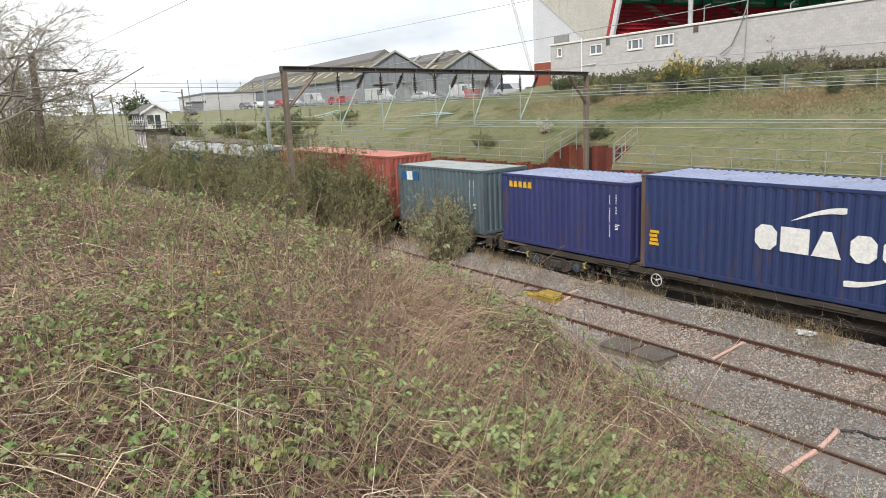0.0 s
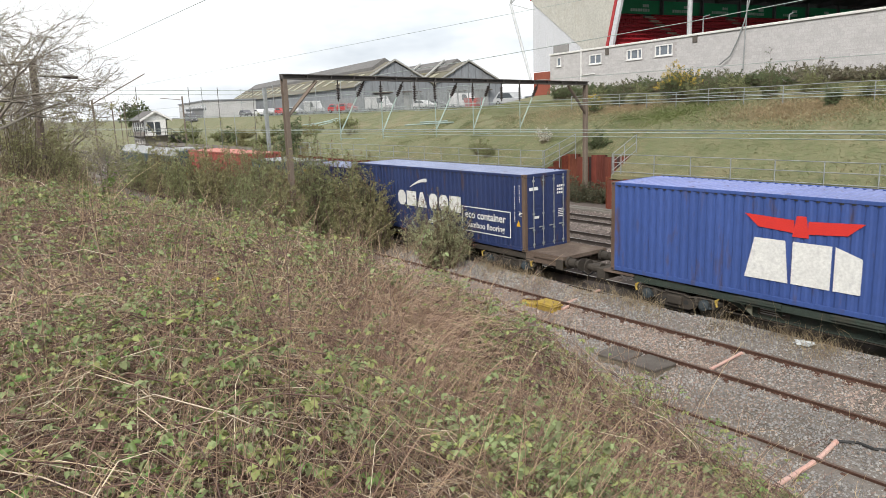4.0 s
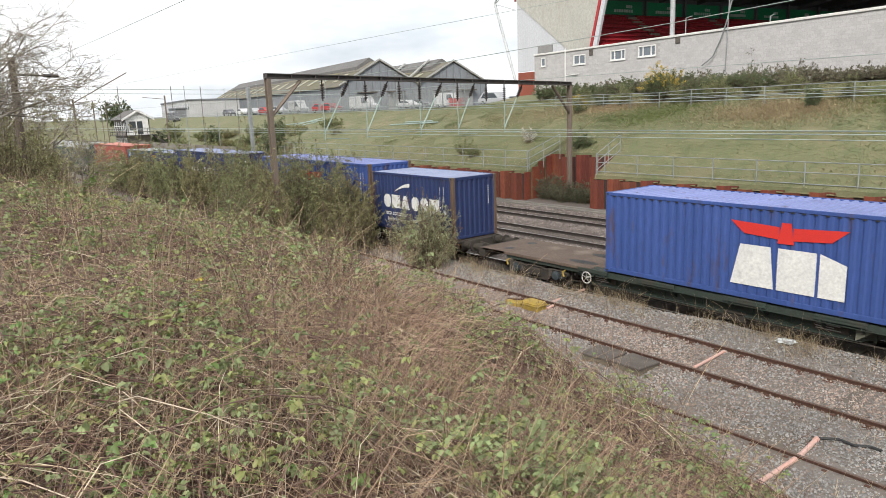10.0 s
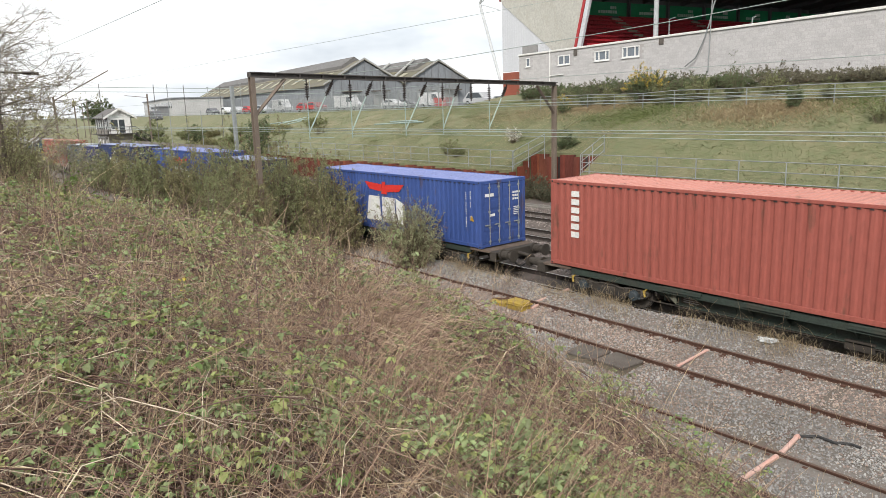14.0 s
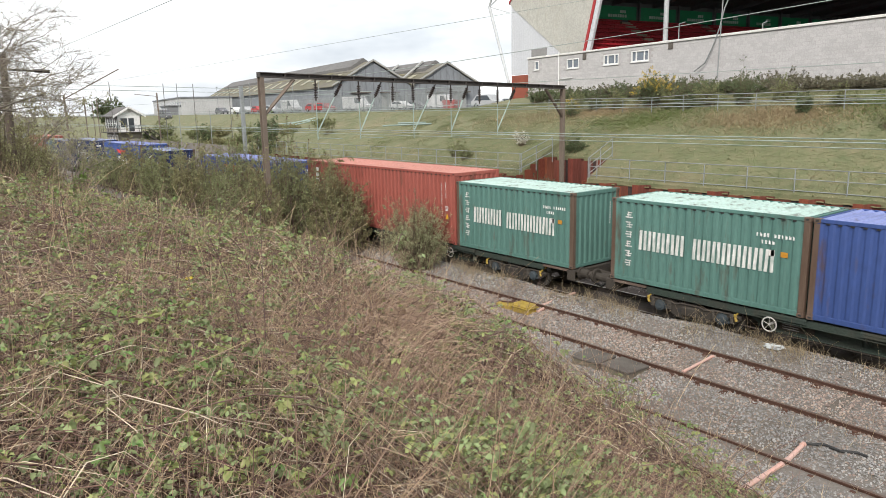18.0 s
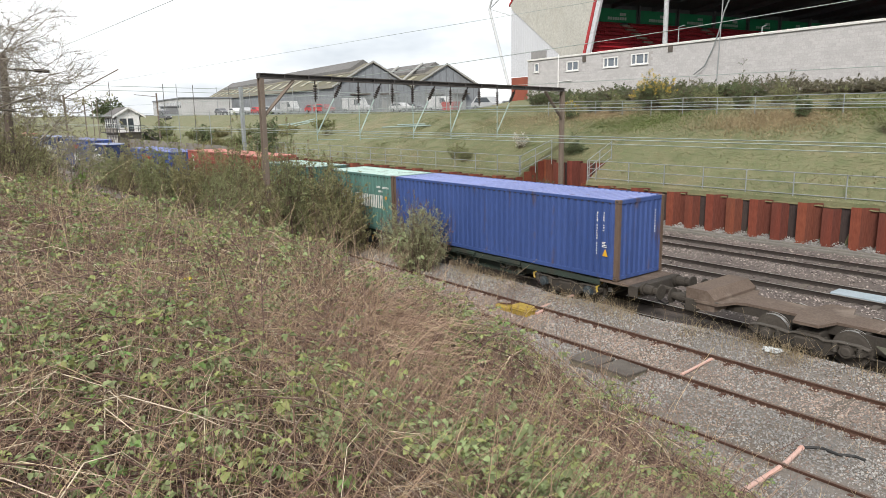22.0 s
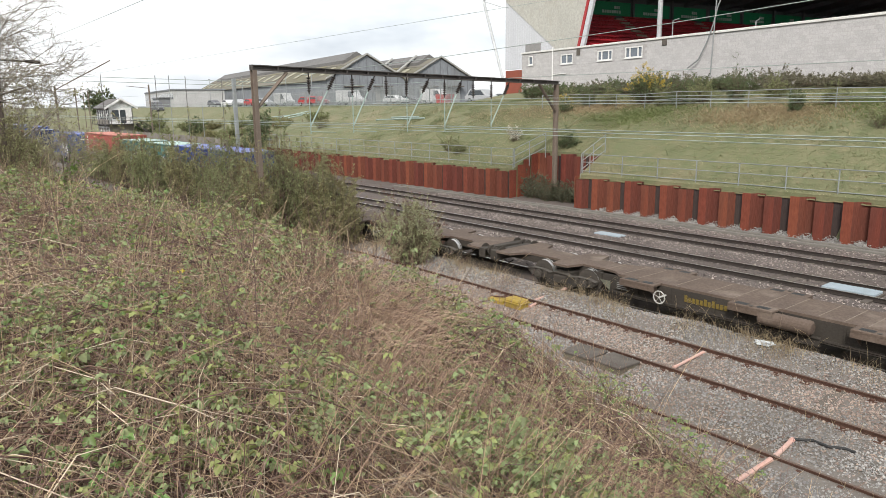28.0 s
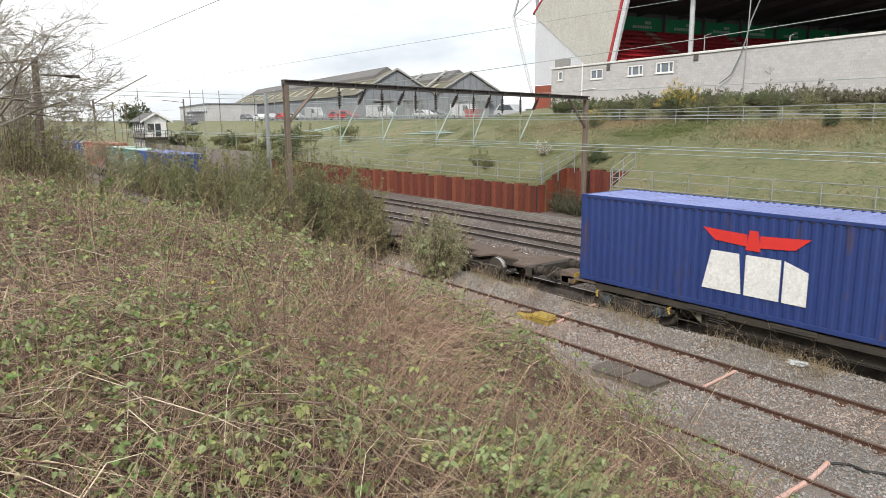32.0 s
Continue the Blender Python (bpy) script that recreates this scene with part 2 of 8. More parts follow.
def land(x, y):
    if y < -8.0:
        return max(-0.62, thicket_top(x, y) - 0.85)
    if y < -4.9:
        return piecewise(y, [-8.0, -7.5, -6.0, -5.4, -4.9], [-0.62, -0.60, -0.56, -0.42, -0.36])
    if y < -0.9:
        ridge = 0.2 + 0.04 * math.sin(x * 1.7) + 0.03 * math.sin(x * 0.6 + 1)
        return piecewise(y, [-4.9, -4.1, -2.6, -2.3, -1.75, -1.35, -0.9], [-0.36, -0.26, -0.085, -0.03, ridge, ridge - 0.03, -0.12])
    if x < -82:
        k = min(1, max(0, (y - 13) / 20))
        if y < 13:
            return -0.2
        cy, cz = piecewise(x, CREST_X, CREST_Y), piecewise(x, CREST_X, CREST_Z)
        return -0.1 + (cz + 0.1) * min(1, (y - 13) / (cy - 13)) if y < cy else cz
    w = wall_line(x)
    if y < 13:
        near = min(abs(y - c) for c in (0.0, 3.2, 6.8, 11.1))
        return piecewise(near, [0, 1.15, 1.5, 1.9], [-0.17, -0.175, -0.10, -0.07])
    if y < w + 0.42:
        return -0.08 if w < 16 else -0.08 + 0.2 * max(0, y - 14.5) / 3
    foot = 1.72 if w < 16 else 2.8
    cy, cz = piecewise(x, CREST_X, CREST_Y), piecewise(x, CREST_X, CREST_Z)
    if y < cy:
        k = (y - w) / (cy - w)
        return foot + (cz - foot) * (k + 0.06 * math.sin(k * math.pi)) + 0.13 * math.sin(k * math.pi) * noise.noise((x * 0.35, y * 0.5, 0))
    if x > -56:
        return cz + min(1.0, (y - cy) / 6) * 0.9
    return cz


soil = mat("bank_soil", (0.04, 0.031, 0.022), (0.065, 0.05, 0.036), rough=0.95, scale=1.5, fine=14, bump=0.6, dist=0.05)
ballast = mat("ballast", (0.15, 0.13, 0.114), (0.195, 0.172, 0.152), rough=0.95, scale=0.5, fine=16, bump=0.9, dist=0.06,
              dirt=(0.115, 0.092, 0.07), dirt_amount=0.35, dirt_scale=0.45)
ballast_main = mat("main_line_ballast", (0.10, 0.08, 0.072), (0.135, 0.112, 0.10), rough=0.95, scale=0.5, fine=14, bump=0.9, dist=0.06,
                   dirt=(0.12, 0.095, 0.08), dirt_amount=0.4, dirt_scale=0.4)
grass = mat("bank_grass", (0.118, 0.14, 0.066), (0.19, 0.18, 0.10), rough=0.95, scale=1.3, fine=13, bump=0.5, dist=0.05,
            dirt=(0.215, 0.18, 0.11), dirt_amount=0.3, dirt_scale=0.3)
asphalt = mat("yard_asphalt", (0.09, 0.09, 0.09), (0.12, 0.12, 0.115), rough=0.9, scale=0.2, fine=5)


def build_ground():
    xs = [-1500, -900, -600, -400, -300, -250, -200] + list(np.arange(-180, -90, 6)) + list(np.arange(-90, -46, 2.5)) + \
        list(np.arange(-46, 12, 1.0)) + [12, 16, 22, 30, 45, 70, 120, 200, 400]
    xs += [RECESS[0] - 0.02, RECESS[0] + 0.02, RECESS[1] - 0.02, RECESS[1] + 0.02, -82.02, -81.98]
    ys = [-900, -500, -250, -120, -60, -40, -30, -25, -22] + list(np.arange(-20, -8, 0.75)) + \
        [-8, -7.2, -6.4, -5.6, -4.9, -4.3, -3.6, -3.0, -2.6, -2.3, -2.0, -1.75, -1.35, -0.9, 0, 0.7, 1.2, 1.6, 2.0, 2.4, 3.2, 4.0, 4.4, 4.7, 5.1, 5.4, 5.7, 6.8, 7.9, 8.3, 8.7, 9.3, 9.6, 9.95, 11.1, 12.2, 12.6, 13,
         14, 15.3, 15.33, 16.2, 17.3, 18.0, 18.03] + list(np.arange(18.6, 30, 1.0)) + [31, 33, 35, 37, 40, 43, 46, 50, 60, 75, 100, 140, 200, 300, 500, 900, 1600]
    xs, ys = sorted(xs), sorted(ys)
    V, F, M = [], [], []
    for y in ys:
        for x in xs:
            z = land(x, y)
            if y < -8 or y > 60:
                z += 0.12 * noise.noise((x * 0.5, y * 0.5, 0))
            V.append((x, y, z))
    n = len(xs)
    for j in range(len(ys) - 1):
        for i in range(n - 1):
            F.append((j * n + i, j * n + i + 1, (j + 1) * n + i + 1, (j + 1) * n + i))
            yc, xc = (ys[j] + ys[j + 1]) / 2, (xs[i] + xs[i + 1]) / 2
            if yc < -8.0:
                k = 0
            elif yc < -0.9:
                k = 1
            elif yc < (wall_line(xc) if xc > -82 else 13):
                k = 4
            elif yc < piecewise(xc, CREST_X, CREST_Y) + (0.5 if xc < -56 else 8):
                k = 2
            else:
                k = 3
            M.append(k)
    ob = raw("ground", V, F, [soil, ballast, grass, asphalt, ballast_main], mats=M)
    tagged(ob, "railway ground of ballast, grassy bank and yard", "ground", kind="structure")


build_ground()


# ---- tracks ----
def rail_mesh(x0, x1, top, idx_top=1):
    """A flat-bottomed rail along x, its running face up."""
    prof = [(-0.065, -0.15), (0.065, -0.15), (0.065, -0.138), (0.012, -0.12), (0.012, -0.04), (0.034, -0.03), (0.034, 0.0),
            (-0.034, 0.0), (-0.034, -0.03), (-0.012, -0.04), (-0.012, -0.12), (-0.065, -0.138)]
    bm = bmesh.new()
    n = len(prof)
    xs = np.linspace(x0, x1, int((x1 - x0) / 3) + 2)
    rings = [[bm.verts.new((x, p[0], p[1])) for p in prof] for x in xs]
    for a, b in zip(rings, rings[1:]):
        for i in range(n):
            f = bm.faces.new((a[i], a[(i + 1) % n], b[(i + 1) % n], b[i]))
            f.material_index = 1 if i == 6 else 0
    bm.faces.new(rings[0])
    bm.faces.new(rings[-1][::-1])
    bmesh.ops.recalc_face_normals(bm, faces=bm.faces[:])
    return bm


def track(name, label, rails, x0, x1, top_mat, sleepers, chair=True):
    """rails: (y, z) of the two running rails. sleepers: the stretch of x with single sleepers."""
    t = thing(name, label, "railway track", kind="structure")
    side = rail_side if chair else mat("rail_grime", (0.026, 0.02, 0.017), (0.042, 0.033, 0.028), rough=0.85, scale=4, fine=60)
    for y, z in rails:
        bm = rail_mesh(x0, x1, z)
        bmesh.ops.translate(bm, verts=bm.verts[:], vec=(0, y, z))
        part("rail", bm, [side, top_mat], t)
    (ya, za), (yb, zb) = rails
    ym, zm = (ya + yb) / 2, (za + zb) / 2
    tilt = math.atan2(za - zb, ya - yb)
    bm = bmesh.new()
    box(bm, (-0.125, -1.3, -0.13), (0.125, 1.3, 0.0), bevel=0.012)
    sl = part("sleeper", bm, timber, t)
    sm = sl.data
    bm = bmesh.new()
    box(bm, (-0.11, -0.19, 0), (0.11, 0.19, 0.03), bevel=0.01)
    box(bm, (-0.05, 0.05, 0.03), (0.05, 0.12, 0.085), bevel=0.01)
    box(bm, (-0.05, -0.12, 0.03), (0.05, -0.05, 0.085), bevel=0.01)
    cm = bpy.data.meshes.new("chair")
    bm.to_mesh(cm)
    bm.free()
    cm.materials.append(rail_side)
    rnd = random.Random(name)
    x = sleepers[0]
    first = True
    while x < sleepers[1]:
        m = pose(x, ym, zm - 0.152 + (0.055 if rnd.random() < 0.4 and x > -9 else 0.0), math.degrees(tilt), 0, rnd.uniform(-1.5, 1.5))
        if first:
            sl.matrix_local = m
            first = False
        else:
            o = new("sleeper", sm)
            o.parent = t
            o.matrix_local = m
        if chair:
            for y, z in rails:
                o = new("rail_chair", cm)
                o.parent = t
                o.matrix_local = pose(x, y, z - 0.15)
        x += rnd.uniform(0.68, 0.76)
    return t


SIDING_A = ((-2.6, 0.03), (-4.1, -0.15))
SIDING_B = ((-6.0, -0.45), (-7.5, -0.5))
track("siding_track", "rusty little-used siding rails on timber sleepers", SIDING_A, -120, 60, rail_dull, (-26, 1))
track("siding_track", "rusty siding rails half hidden by brambles", SIDING_B, -60, 60, rail_dull, (-16, 1))
track("main_track", "dull running rails under the freight train", ((0.75, 0), (-0.75, 0)), -400, 200, rail_top, (-12, 0), chair=False)
for yc in (3.2, 6.8, 11.1):
    track("main_track", "polished main line rails in brown ballast", ((yc + 0.75, 0), (yc - 0.75, 0)), -400, 200, rail_top, (-12, -2), chair=False)


PILE_X0 = -19.97
PILE_P = 2.377


def sheet_pile_wall():
    w = thing("sheet_pile_wall", "rust-red corrugated steel sheet pile retaining wall", "retaining wall", kind="structure")
    th = 0.02
    # a pair of piles, each a front pan and a back pan: webs and back pans are coloured darker for their shade, the
    # second back pan darkest
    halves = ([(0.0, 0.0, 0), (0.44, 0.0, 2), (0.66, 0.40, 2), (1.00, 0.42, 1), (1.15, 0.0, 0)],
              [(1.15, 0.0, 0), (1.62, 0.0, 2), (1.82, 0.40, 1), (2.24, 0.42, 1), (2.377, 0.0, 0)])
    meshes = []
    for prof in halves:
        bm = bmesh.new()
        for a, b in zip(prof, prof[1:]):
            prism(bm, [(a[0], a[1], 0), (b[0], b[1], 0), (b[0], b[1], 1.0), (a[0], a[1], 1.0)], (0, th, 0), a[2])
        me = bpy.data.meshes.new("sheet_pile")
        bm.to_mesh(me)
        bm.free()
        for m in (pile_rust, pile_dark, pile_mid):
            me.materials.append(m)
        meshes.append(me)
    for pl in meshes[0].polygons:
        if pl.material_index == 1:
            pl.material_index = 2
    rnd = random.Random(4)

    def run(x0, y, z0, z1, count, start=0):
        for i in range(start, count):
            o = new("sheet_pile", meshes[i % 2])
            o.parent = w
            o.matrix_local = pose(x0 + (i // 2) * PILE_P, y + rnd.uniform(-0.015, 0.015), z0) @ Matrix.Diagonal((1, 1, z1 - z0 + rnd.uniform(-0.03, 0.05) - (0.1 if i % 2 else 0), 1))

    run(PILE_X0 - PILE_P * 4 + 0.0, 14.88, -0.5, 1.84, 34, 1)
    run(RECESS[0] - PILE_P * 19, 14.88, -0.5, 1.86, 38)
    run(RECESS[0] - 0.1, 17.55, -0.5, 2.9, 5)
    for x, tops in ((RECESS[0], 1), (RECESS[1], 1)):
        for k in range(4):
            bm = bmesh.new()
            a, b = 14.9 + k * 0.68, 14.9 + (k + 1) * 0.68
            box(bm, (x - 0.02 + 0.12 * (k % 2), a, -0.5), (x + 0.02 + 0.12 * (k % 2), b, 1.86 + k * 0.33), bevel=0.01)
            part("return_pile", bm, pile_rust, w)
    # ragged turf over the pile heads
    for x0, x1 in ((RECESS[1], 8.0), (-60.0, RECESS[0])):
        V, F = [], []
        k = int((x1 - x0) / 0.2)
        for i in range(k + 1):
            x = x0 + (x1 - x0) * i / k
            h = 1.80 + 0.05 * noise.noise((x * 1.7, 3, 0)) + 0.03 * noise.noise((x * 6, 1, 0))
            d = 0.05 + 0.06 * noise.noise((x * 2.3, 7, 0))
            V += [(x, 15.21 - d * 0.2, h - 0.07), (x, 15.23 - d * 0.2, h - 0.02), (x, 15.4, h - 0.03)]
        for i in range(k):
            F += [(3 * i, 3 * i + 3, 3 * i + 4, 3 * i + 1), (3 * i + 1, 3 * i + 4, 3 * i + 5, 3 * i + 2)]
        raw("turf_edge", V, F, mat("dead_turf", (0.19, 0.165, 0.09), (0.155, 0.14, 0.07), rough=0.95, scale=1.2, fine=20, bump=0.6, dist=0.03), w)


def build_fence_run(name, label, pts, rails, post_h, mat_, r=0.03, spacing=None):
    """A post and rail fence through base points; rails are heights above the base line."""
    f = thing(name, label, "fence")
    for p in pts:
        bm = bmesh.new()
        tube(bm, (p[0], p[1], p[2] - 0.1), (p[0], p[1], p[2] + post_h), r, n=6)
        part("post", bm, mat_, f)
    for h in rails:
        for a, b in zip(pts, pts[1:]):
            bm = bmesh.new()
            tube(bm, (a[0], a[1], a[2] + h), (b[0], b[1], b[2] + h), r * 0.75, n=6)
            part("rail", bm, mat_, f)
    return f


sheet_pile_wall()
FENCE = "grey galvanised post and rail fence on the retaining wall"
build_fence_run("wall_fence", FENCE, [(-28.35, 15.5, 1.78)] + [(-27.8 + 2.407 * i, 15.5, 1.78) for i in range(14)], (1.45, 0.95, 0.4), 1.47, steel_grey)
build_fence_run("wall_fence", FENCE, [(-34.3 - 2.35 * i, 15.5, 1.8) for i in range(19)], (1.48, 0.95, 0.4), 1.5, steel_grey)


def stair_rail(x0, x1, y0, y1):
    f = thing("stair_handrail", "grey tubular handrail climbing beside the bank steps", "handrail")
    for h in (1.48, 1.0, 0.5):
        bm = bmesh.new()
        tube(bm, (x0, y0, 1.76 + h), (x1, y1, 2.84 + h), 0.026, n=6)
        part("rail", bm, steel_grey, f)
    for k in (0.0, 0.5, 1.0):
        bm = bmesh.new()
        z = 1.76 + 1.08 * k
        x, y = x0 + (x1 - x0) * k, y0 + (y1 - y0) * k
        tube(bm, (x, y, z - 0.2), (x, y, z + 1.5), 0.03, n=6)
        part("post", bm, steel_grey, f)


stair_rail(-34.3, -33.3, 15.35, 17.5)
stair_rail(-28.35, -28.3, 15.35, 17.6)
build_fence_run("crest_fence", "grey post and rail fence along the top of the bank",
                [(x, piecewise(x, CREST_X, CREST_Y) - 2.2, land(x, piecewise(x, CREST_X, CREST_Y) - 2.2)) for x in np.arange(-40, 4, 2.6)], (1.05, 0.6), 1.08, steel_grey)


# ---- things lying on and beside the sidings ----
def lever_box():
    t = thing("point_lever_box", "yellow painted hand point lever box between rusty rails", "lever box", (-16.0, -3.15, -0.2))
    bm = bmesh.new()
    box(bm, (-0.8, -0.2, 0.0), (-0.05, 0.2, 0.17), bevel=0.03)
    part("base_plate", bm, yellow_paint, t)
    bm = bmesh.new()
    box(bm, (0.0, -0.24, 0.0), (0.72, 0.24, 0.33), bevel=0.05)
    box(bm, (-0.04, -0.27, 0.2), (0.76, 0.27, 0.24), bevel=0.01)
    part("housing", bm, yellow_paint, t)
    bm = bmesh.new()
    tube(bm, (-0.85, 0.0, 0.15), (0.1, 0.05, 0.3), 0.025, n=8)
    part("lever", bm, rail_side, t)


lever_box()
for x, y, turn in ((-11.5, -4.72, 4), (-10.52, -4.66, -3)):
    t = thing("concrete_slab", "dark weathered concrete slab on timbers beside the rail", "slab", (x, y, -0.33), turn)
    bm = bmesh.new()
    box(bm, (-0.45, -0.42, 0.1), (0.45, 0.42, 0.17), bevel=0.015)
    part("slab", bm, slab_dark, t)
    bm = bmesh.new()
    box(bm, (-0.42, -0.39, -0.05), (0.42, 0.39, 0.1), bevel=0.01)
    part("plinth", bm, mat("stained_plinth", (0.19, 0.165, 0.12), (0.14, 0.12, 0.09), rough=0.9), t)


def duct(x, ya, yb, za, zb, r=0.055, skew=0.0):
    t = thing("cable_duct", "faded orange plastic cable duct lying under the rail", "duct")
    bm = bmesh.new()
    tube(bm, (x, ya, za), (x + skew, yb, zb), r, n=12)
    part("pipe", bm, pink_duct, t)
    for k in (0.0, 1.0):
        bm = bmesh.new()
        y, z, xx = ya + (yb - ya) * k, za + (zb - za) * k, x + skew * k
        tube(bm, (xx, y - 0.05, z), (xx, y + 0.05, z), r * 1.18, n=12)
        part("collar", bm, pink_duct, t)


duct(-9.2, -2.75, -3.95, -0.06, -0.17, 0.036, -0.05)
duct(-15.35, -1.05, -2.45, 0.14, -0.02, 0.04, -0.1)
duct(-15.2, -2.75, -2.95, -0.05, -0.09, 0.04)
duct(-5.72, -5.25, -5.9, -0.38, -0.49, 0.048)
duct(-5.74, -6.12, -8.1, -0.52, -0.58, 0.048, -0.1)


def loose_cable():
    t = thing("loose_cable", "short black cable end lying on ballast", "cable")
    bm = bmesh.new()
    pts = [(-5.7, -5.2, -0.36), (-5.4, -5.02, -0.33), (-5.1, -5.05, -0.34), (-4.85, -4.9, -0.33), (-4.65, -4.92, -0.33)]
    for a, b in zip(pts, pts[1:]):
        tube(bm, a, b, 0.03, n=8)
    part("sheath", bm, black_rubber, t)


loose_cable()


def litter_bag(x, y, z):
    t = thing("litter_bag", "crumpled white plastic bag on the ballast", "litter", (x, y, z))
    bm = bmesh.new()
    bmesh.ops.create_icosphere(bm, subdivisions=4, radius=0.14)
    for v in bm.verts:
        k = 1 + 0.6 * noise.noise(v.co * 14) + 0.35 * noise.noise(v.co * 34)
        v.co = Vector((v.co.x * 1.6 * k, v.co.y * k, max(-0.02, v.co.z * 0.5 * k)))
    part("bag", bm, mat("plastic_white", (0.58, 0.6, 0.6), (0.45, 0.47, 0.47), rough=0.4), t)


litter_bag(-8.1, -1.7, 0.24)
for x, y, w, d in ((-9.2, 6.75, 1.7, 0.75), (-21.2, 9.0, 1.5, 0.6)):
    t = thing("trough_cover", "pale blue-grey cover plate between the running lines", "cover plate", (x, y, -0.13))
    bm = bmesh.new()
    box(bm, (-w / 2, -d / 2, 0), (w / 2, d / 2, 0.12), bevel=0.02)
    part("plate", bm, mat("blue_grey_plate", (0.36, 0.42, 0.47), (0.3, 0.36, 0.4), rough=0.5), t)
for k in range(2):
    t = thing("cable_trough", "grey concrete cable trough along the retaining wall", "trough")
    for i in range(34):
        bm = bmesh.new()
        x = -46 + i * 1.5
        box(bm, (x, 13.45 + k * 0.62, -0.15), (x + 1.49, 13.62 + k * 0.62 + 0.04 * k, 0.02 + 0.012 * (i % 3)), bevel=0.02)
        part("trough_lid", bm, concrete, t)
# ---- overhead line ----
def portal():
    g = thing("line_gantry", "dark steel overhead line portal on two masts", "gantry")
    L, R = Vector((-30.4, -5.0, 7.96)), Vector((-31.1, 16.0, 7.49))
    for p, foot in ((L, -0.5), (R, -0.3)):
        bm = bmesh.new()
        box(bm, (p.x - 0.15, p.y - 0.1, foot), (p.x - 0.12, p.y + 0.1, p.z), bevel=0.006)
        box(bm, (p.x + 0.12, p.y - 0.1, foot), (p.x + 0.15, p.y + 0.1, p.z), bevel=0.006)
        box(bm, (p.x - 0.12, p.y - 0.012, foot), (p.x + 0.12, p.y + 0.012, p.z))
        part("mast", bm, mast_steel, g)
    d = (R - L).normalized()
    bm = bmesh.new()
    q = d.to_track_quat("X", "Z").to_matrix().to_4x4()
    length = (R - L).length + 0.3
    m = Matrix.Translation(L - d * 0.12) @ q
    box(bm, (0, -0.16, 0.0), (length, 0.16, 0.05), m)
    box(bm, (0, -0.16, 0.19), (length, 0.16, 0.23), m)
    box(bm, (0, -0.03, 0.05), (length, 0.03, 0.19), m)
    n = int(length / 1.2)
    for i in range(n):
        box(bm, (i * length / n, -0.15, 0.05), (i * length / n + 0.05, 0.15, 0.19), m)
    part("beam", bm, beam_steel, g)
    for p, s in ((L, 1), (R, -1)):
        bm = bmesh.new()
        a = p + Vector((0, 0, -1.75))
        b = p + d * s * 1.65 + Vector((0, 0, -0.05))
        for dx in (-0.07, 0.07):
            tube(bm, a + Vector((dx, 0, 0)), b + Vector((dx, 0, 0)), 0.06, n=4)
        part("knee_brace", bm, mast_steel, g)
    # registration drops over the tracks: an upright tube and a slanting stay, each on a string of insulators
    def string(p, q, n=6):
        d_ = (q - p).normalized()
        bm = bmesh.new()
        tube(bm, p, q, 0.035, n=6)
        step = (q - p).length * 0.7 / n
        for j in range(n):
            c = p + d_ * ((q - p).length * 0.22 + j * step)
            tube(bm, c, c + d_ * step * 0.3, 0.085, 0.11, n=8)
            tube(bm, c + d_ * step * 0.3, c + d_ * step * 0.6, 0.11, 0.06, n=8)
        part("insulator", bm, insul, g)

    def hang(ky):
        return L + d * ((ky - L.y) / d.y)

    for ky, ks in ((-2.2, -0.68), (0.27, 1.66), (3.72, 5.29), (6.4, 7.71), (10.07, 11.61)):
        base, hi = hang(ky), hang(ks)
        low = base + Vector((0, 0, -2.85))
        string(base, base + Vector((0, 0, -1.0)))
        bm = bmesh.new()
        tube(bm, base + Vector((0, 0, -1.0)), low, 0.026, n=6)
        part("drop_tube", bm, tube_green, g)
        mid = hi.lerp(low + Vector((0, 0, 0.35)), 0.32)
        string(hi, mid)
        bm = bmesh.new()
        tube(bm, mid, low + Vector((0, 0, 0.35)), 0.034, n=6)
        part("stay_tube", bm, tube_green, g)
        bm = bmesh.new()
        tube(bm, low + Vector((0, 0, 0.1)), low + Vector((0.1, 1.3, 0.02)), 0.016, n=6)
        part("steady_arm", bm, tube_green, g)
    for ky in (2.38, 8.6):
        string(hang(ky), hang(ky) + Vector((0, 0, -1.0)))


portal()


def wire(pts, r=0.012, name="overhead_wire", label="taut overhead line wire"):
    cu = bpy.data.curves.new(name, "CURVE")
    cu.dimensions = "3D"
    cu.bevel_depth = r
    cu.bevel_resolution = 0
    sp = cu.splines.new("POLY")
    sp.points.add(len(pts) - 1)
    for q, p in zip(sp.points, pts):
        q.co = (*p, 1)
    cu.materials.append(wire_mat)
    return tagged(new(name, cu), label, "wire")


# contact and catenary wires of the four running lines, ratio of rise to reach from the eye
for y, rise in ((0.0, -0.0545), (0.35, -0.05), (3.2, -0.062), (6.8, 0.0), (6.5, -0.0045), (11.1, 0.0065), (11.3, 0.046)):
    z = EYE[2] + rise * (y - EYE[1])
    wire([(x, y, z) for x in (-400, -150, -31, 10, 200)], 0.014)
y = -5.0
wire([(-75, y, 6.42 + 0.171 * 14), (-31, y, 6.42 + 0.176 * 14), (30, y, 6.42 + 0.19 * 14)], 0.006)
wire([(-90, -9, 10.4), (-40, -9.6, 10.45), (30, -10.2, 10.9)], 0.012)
wire([(-60, 13, 9.05), (-38.43, 13, 9.57), (-21.36, 13, 10.17), (-11.59, 13, 10.64), (20, 13, 12.3)], 0.02)
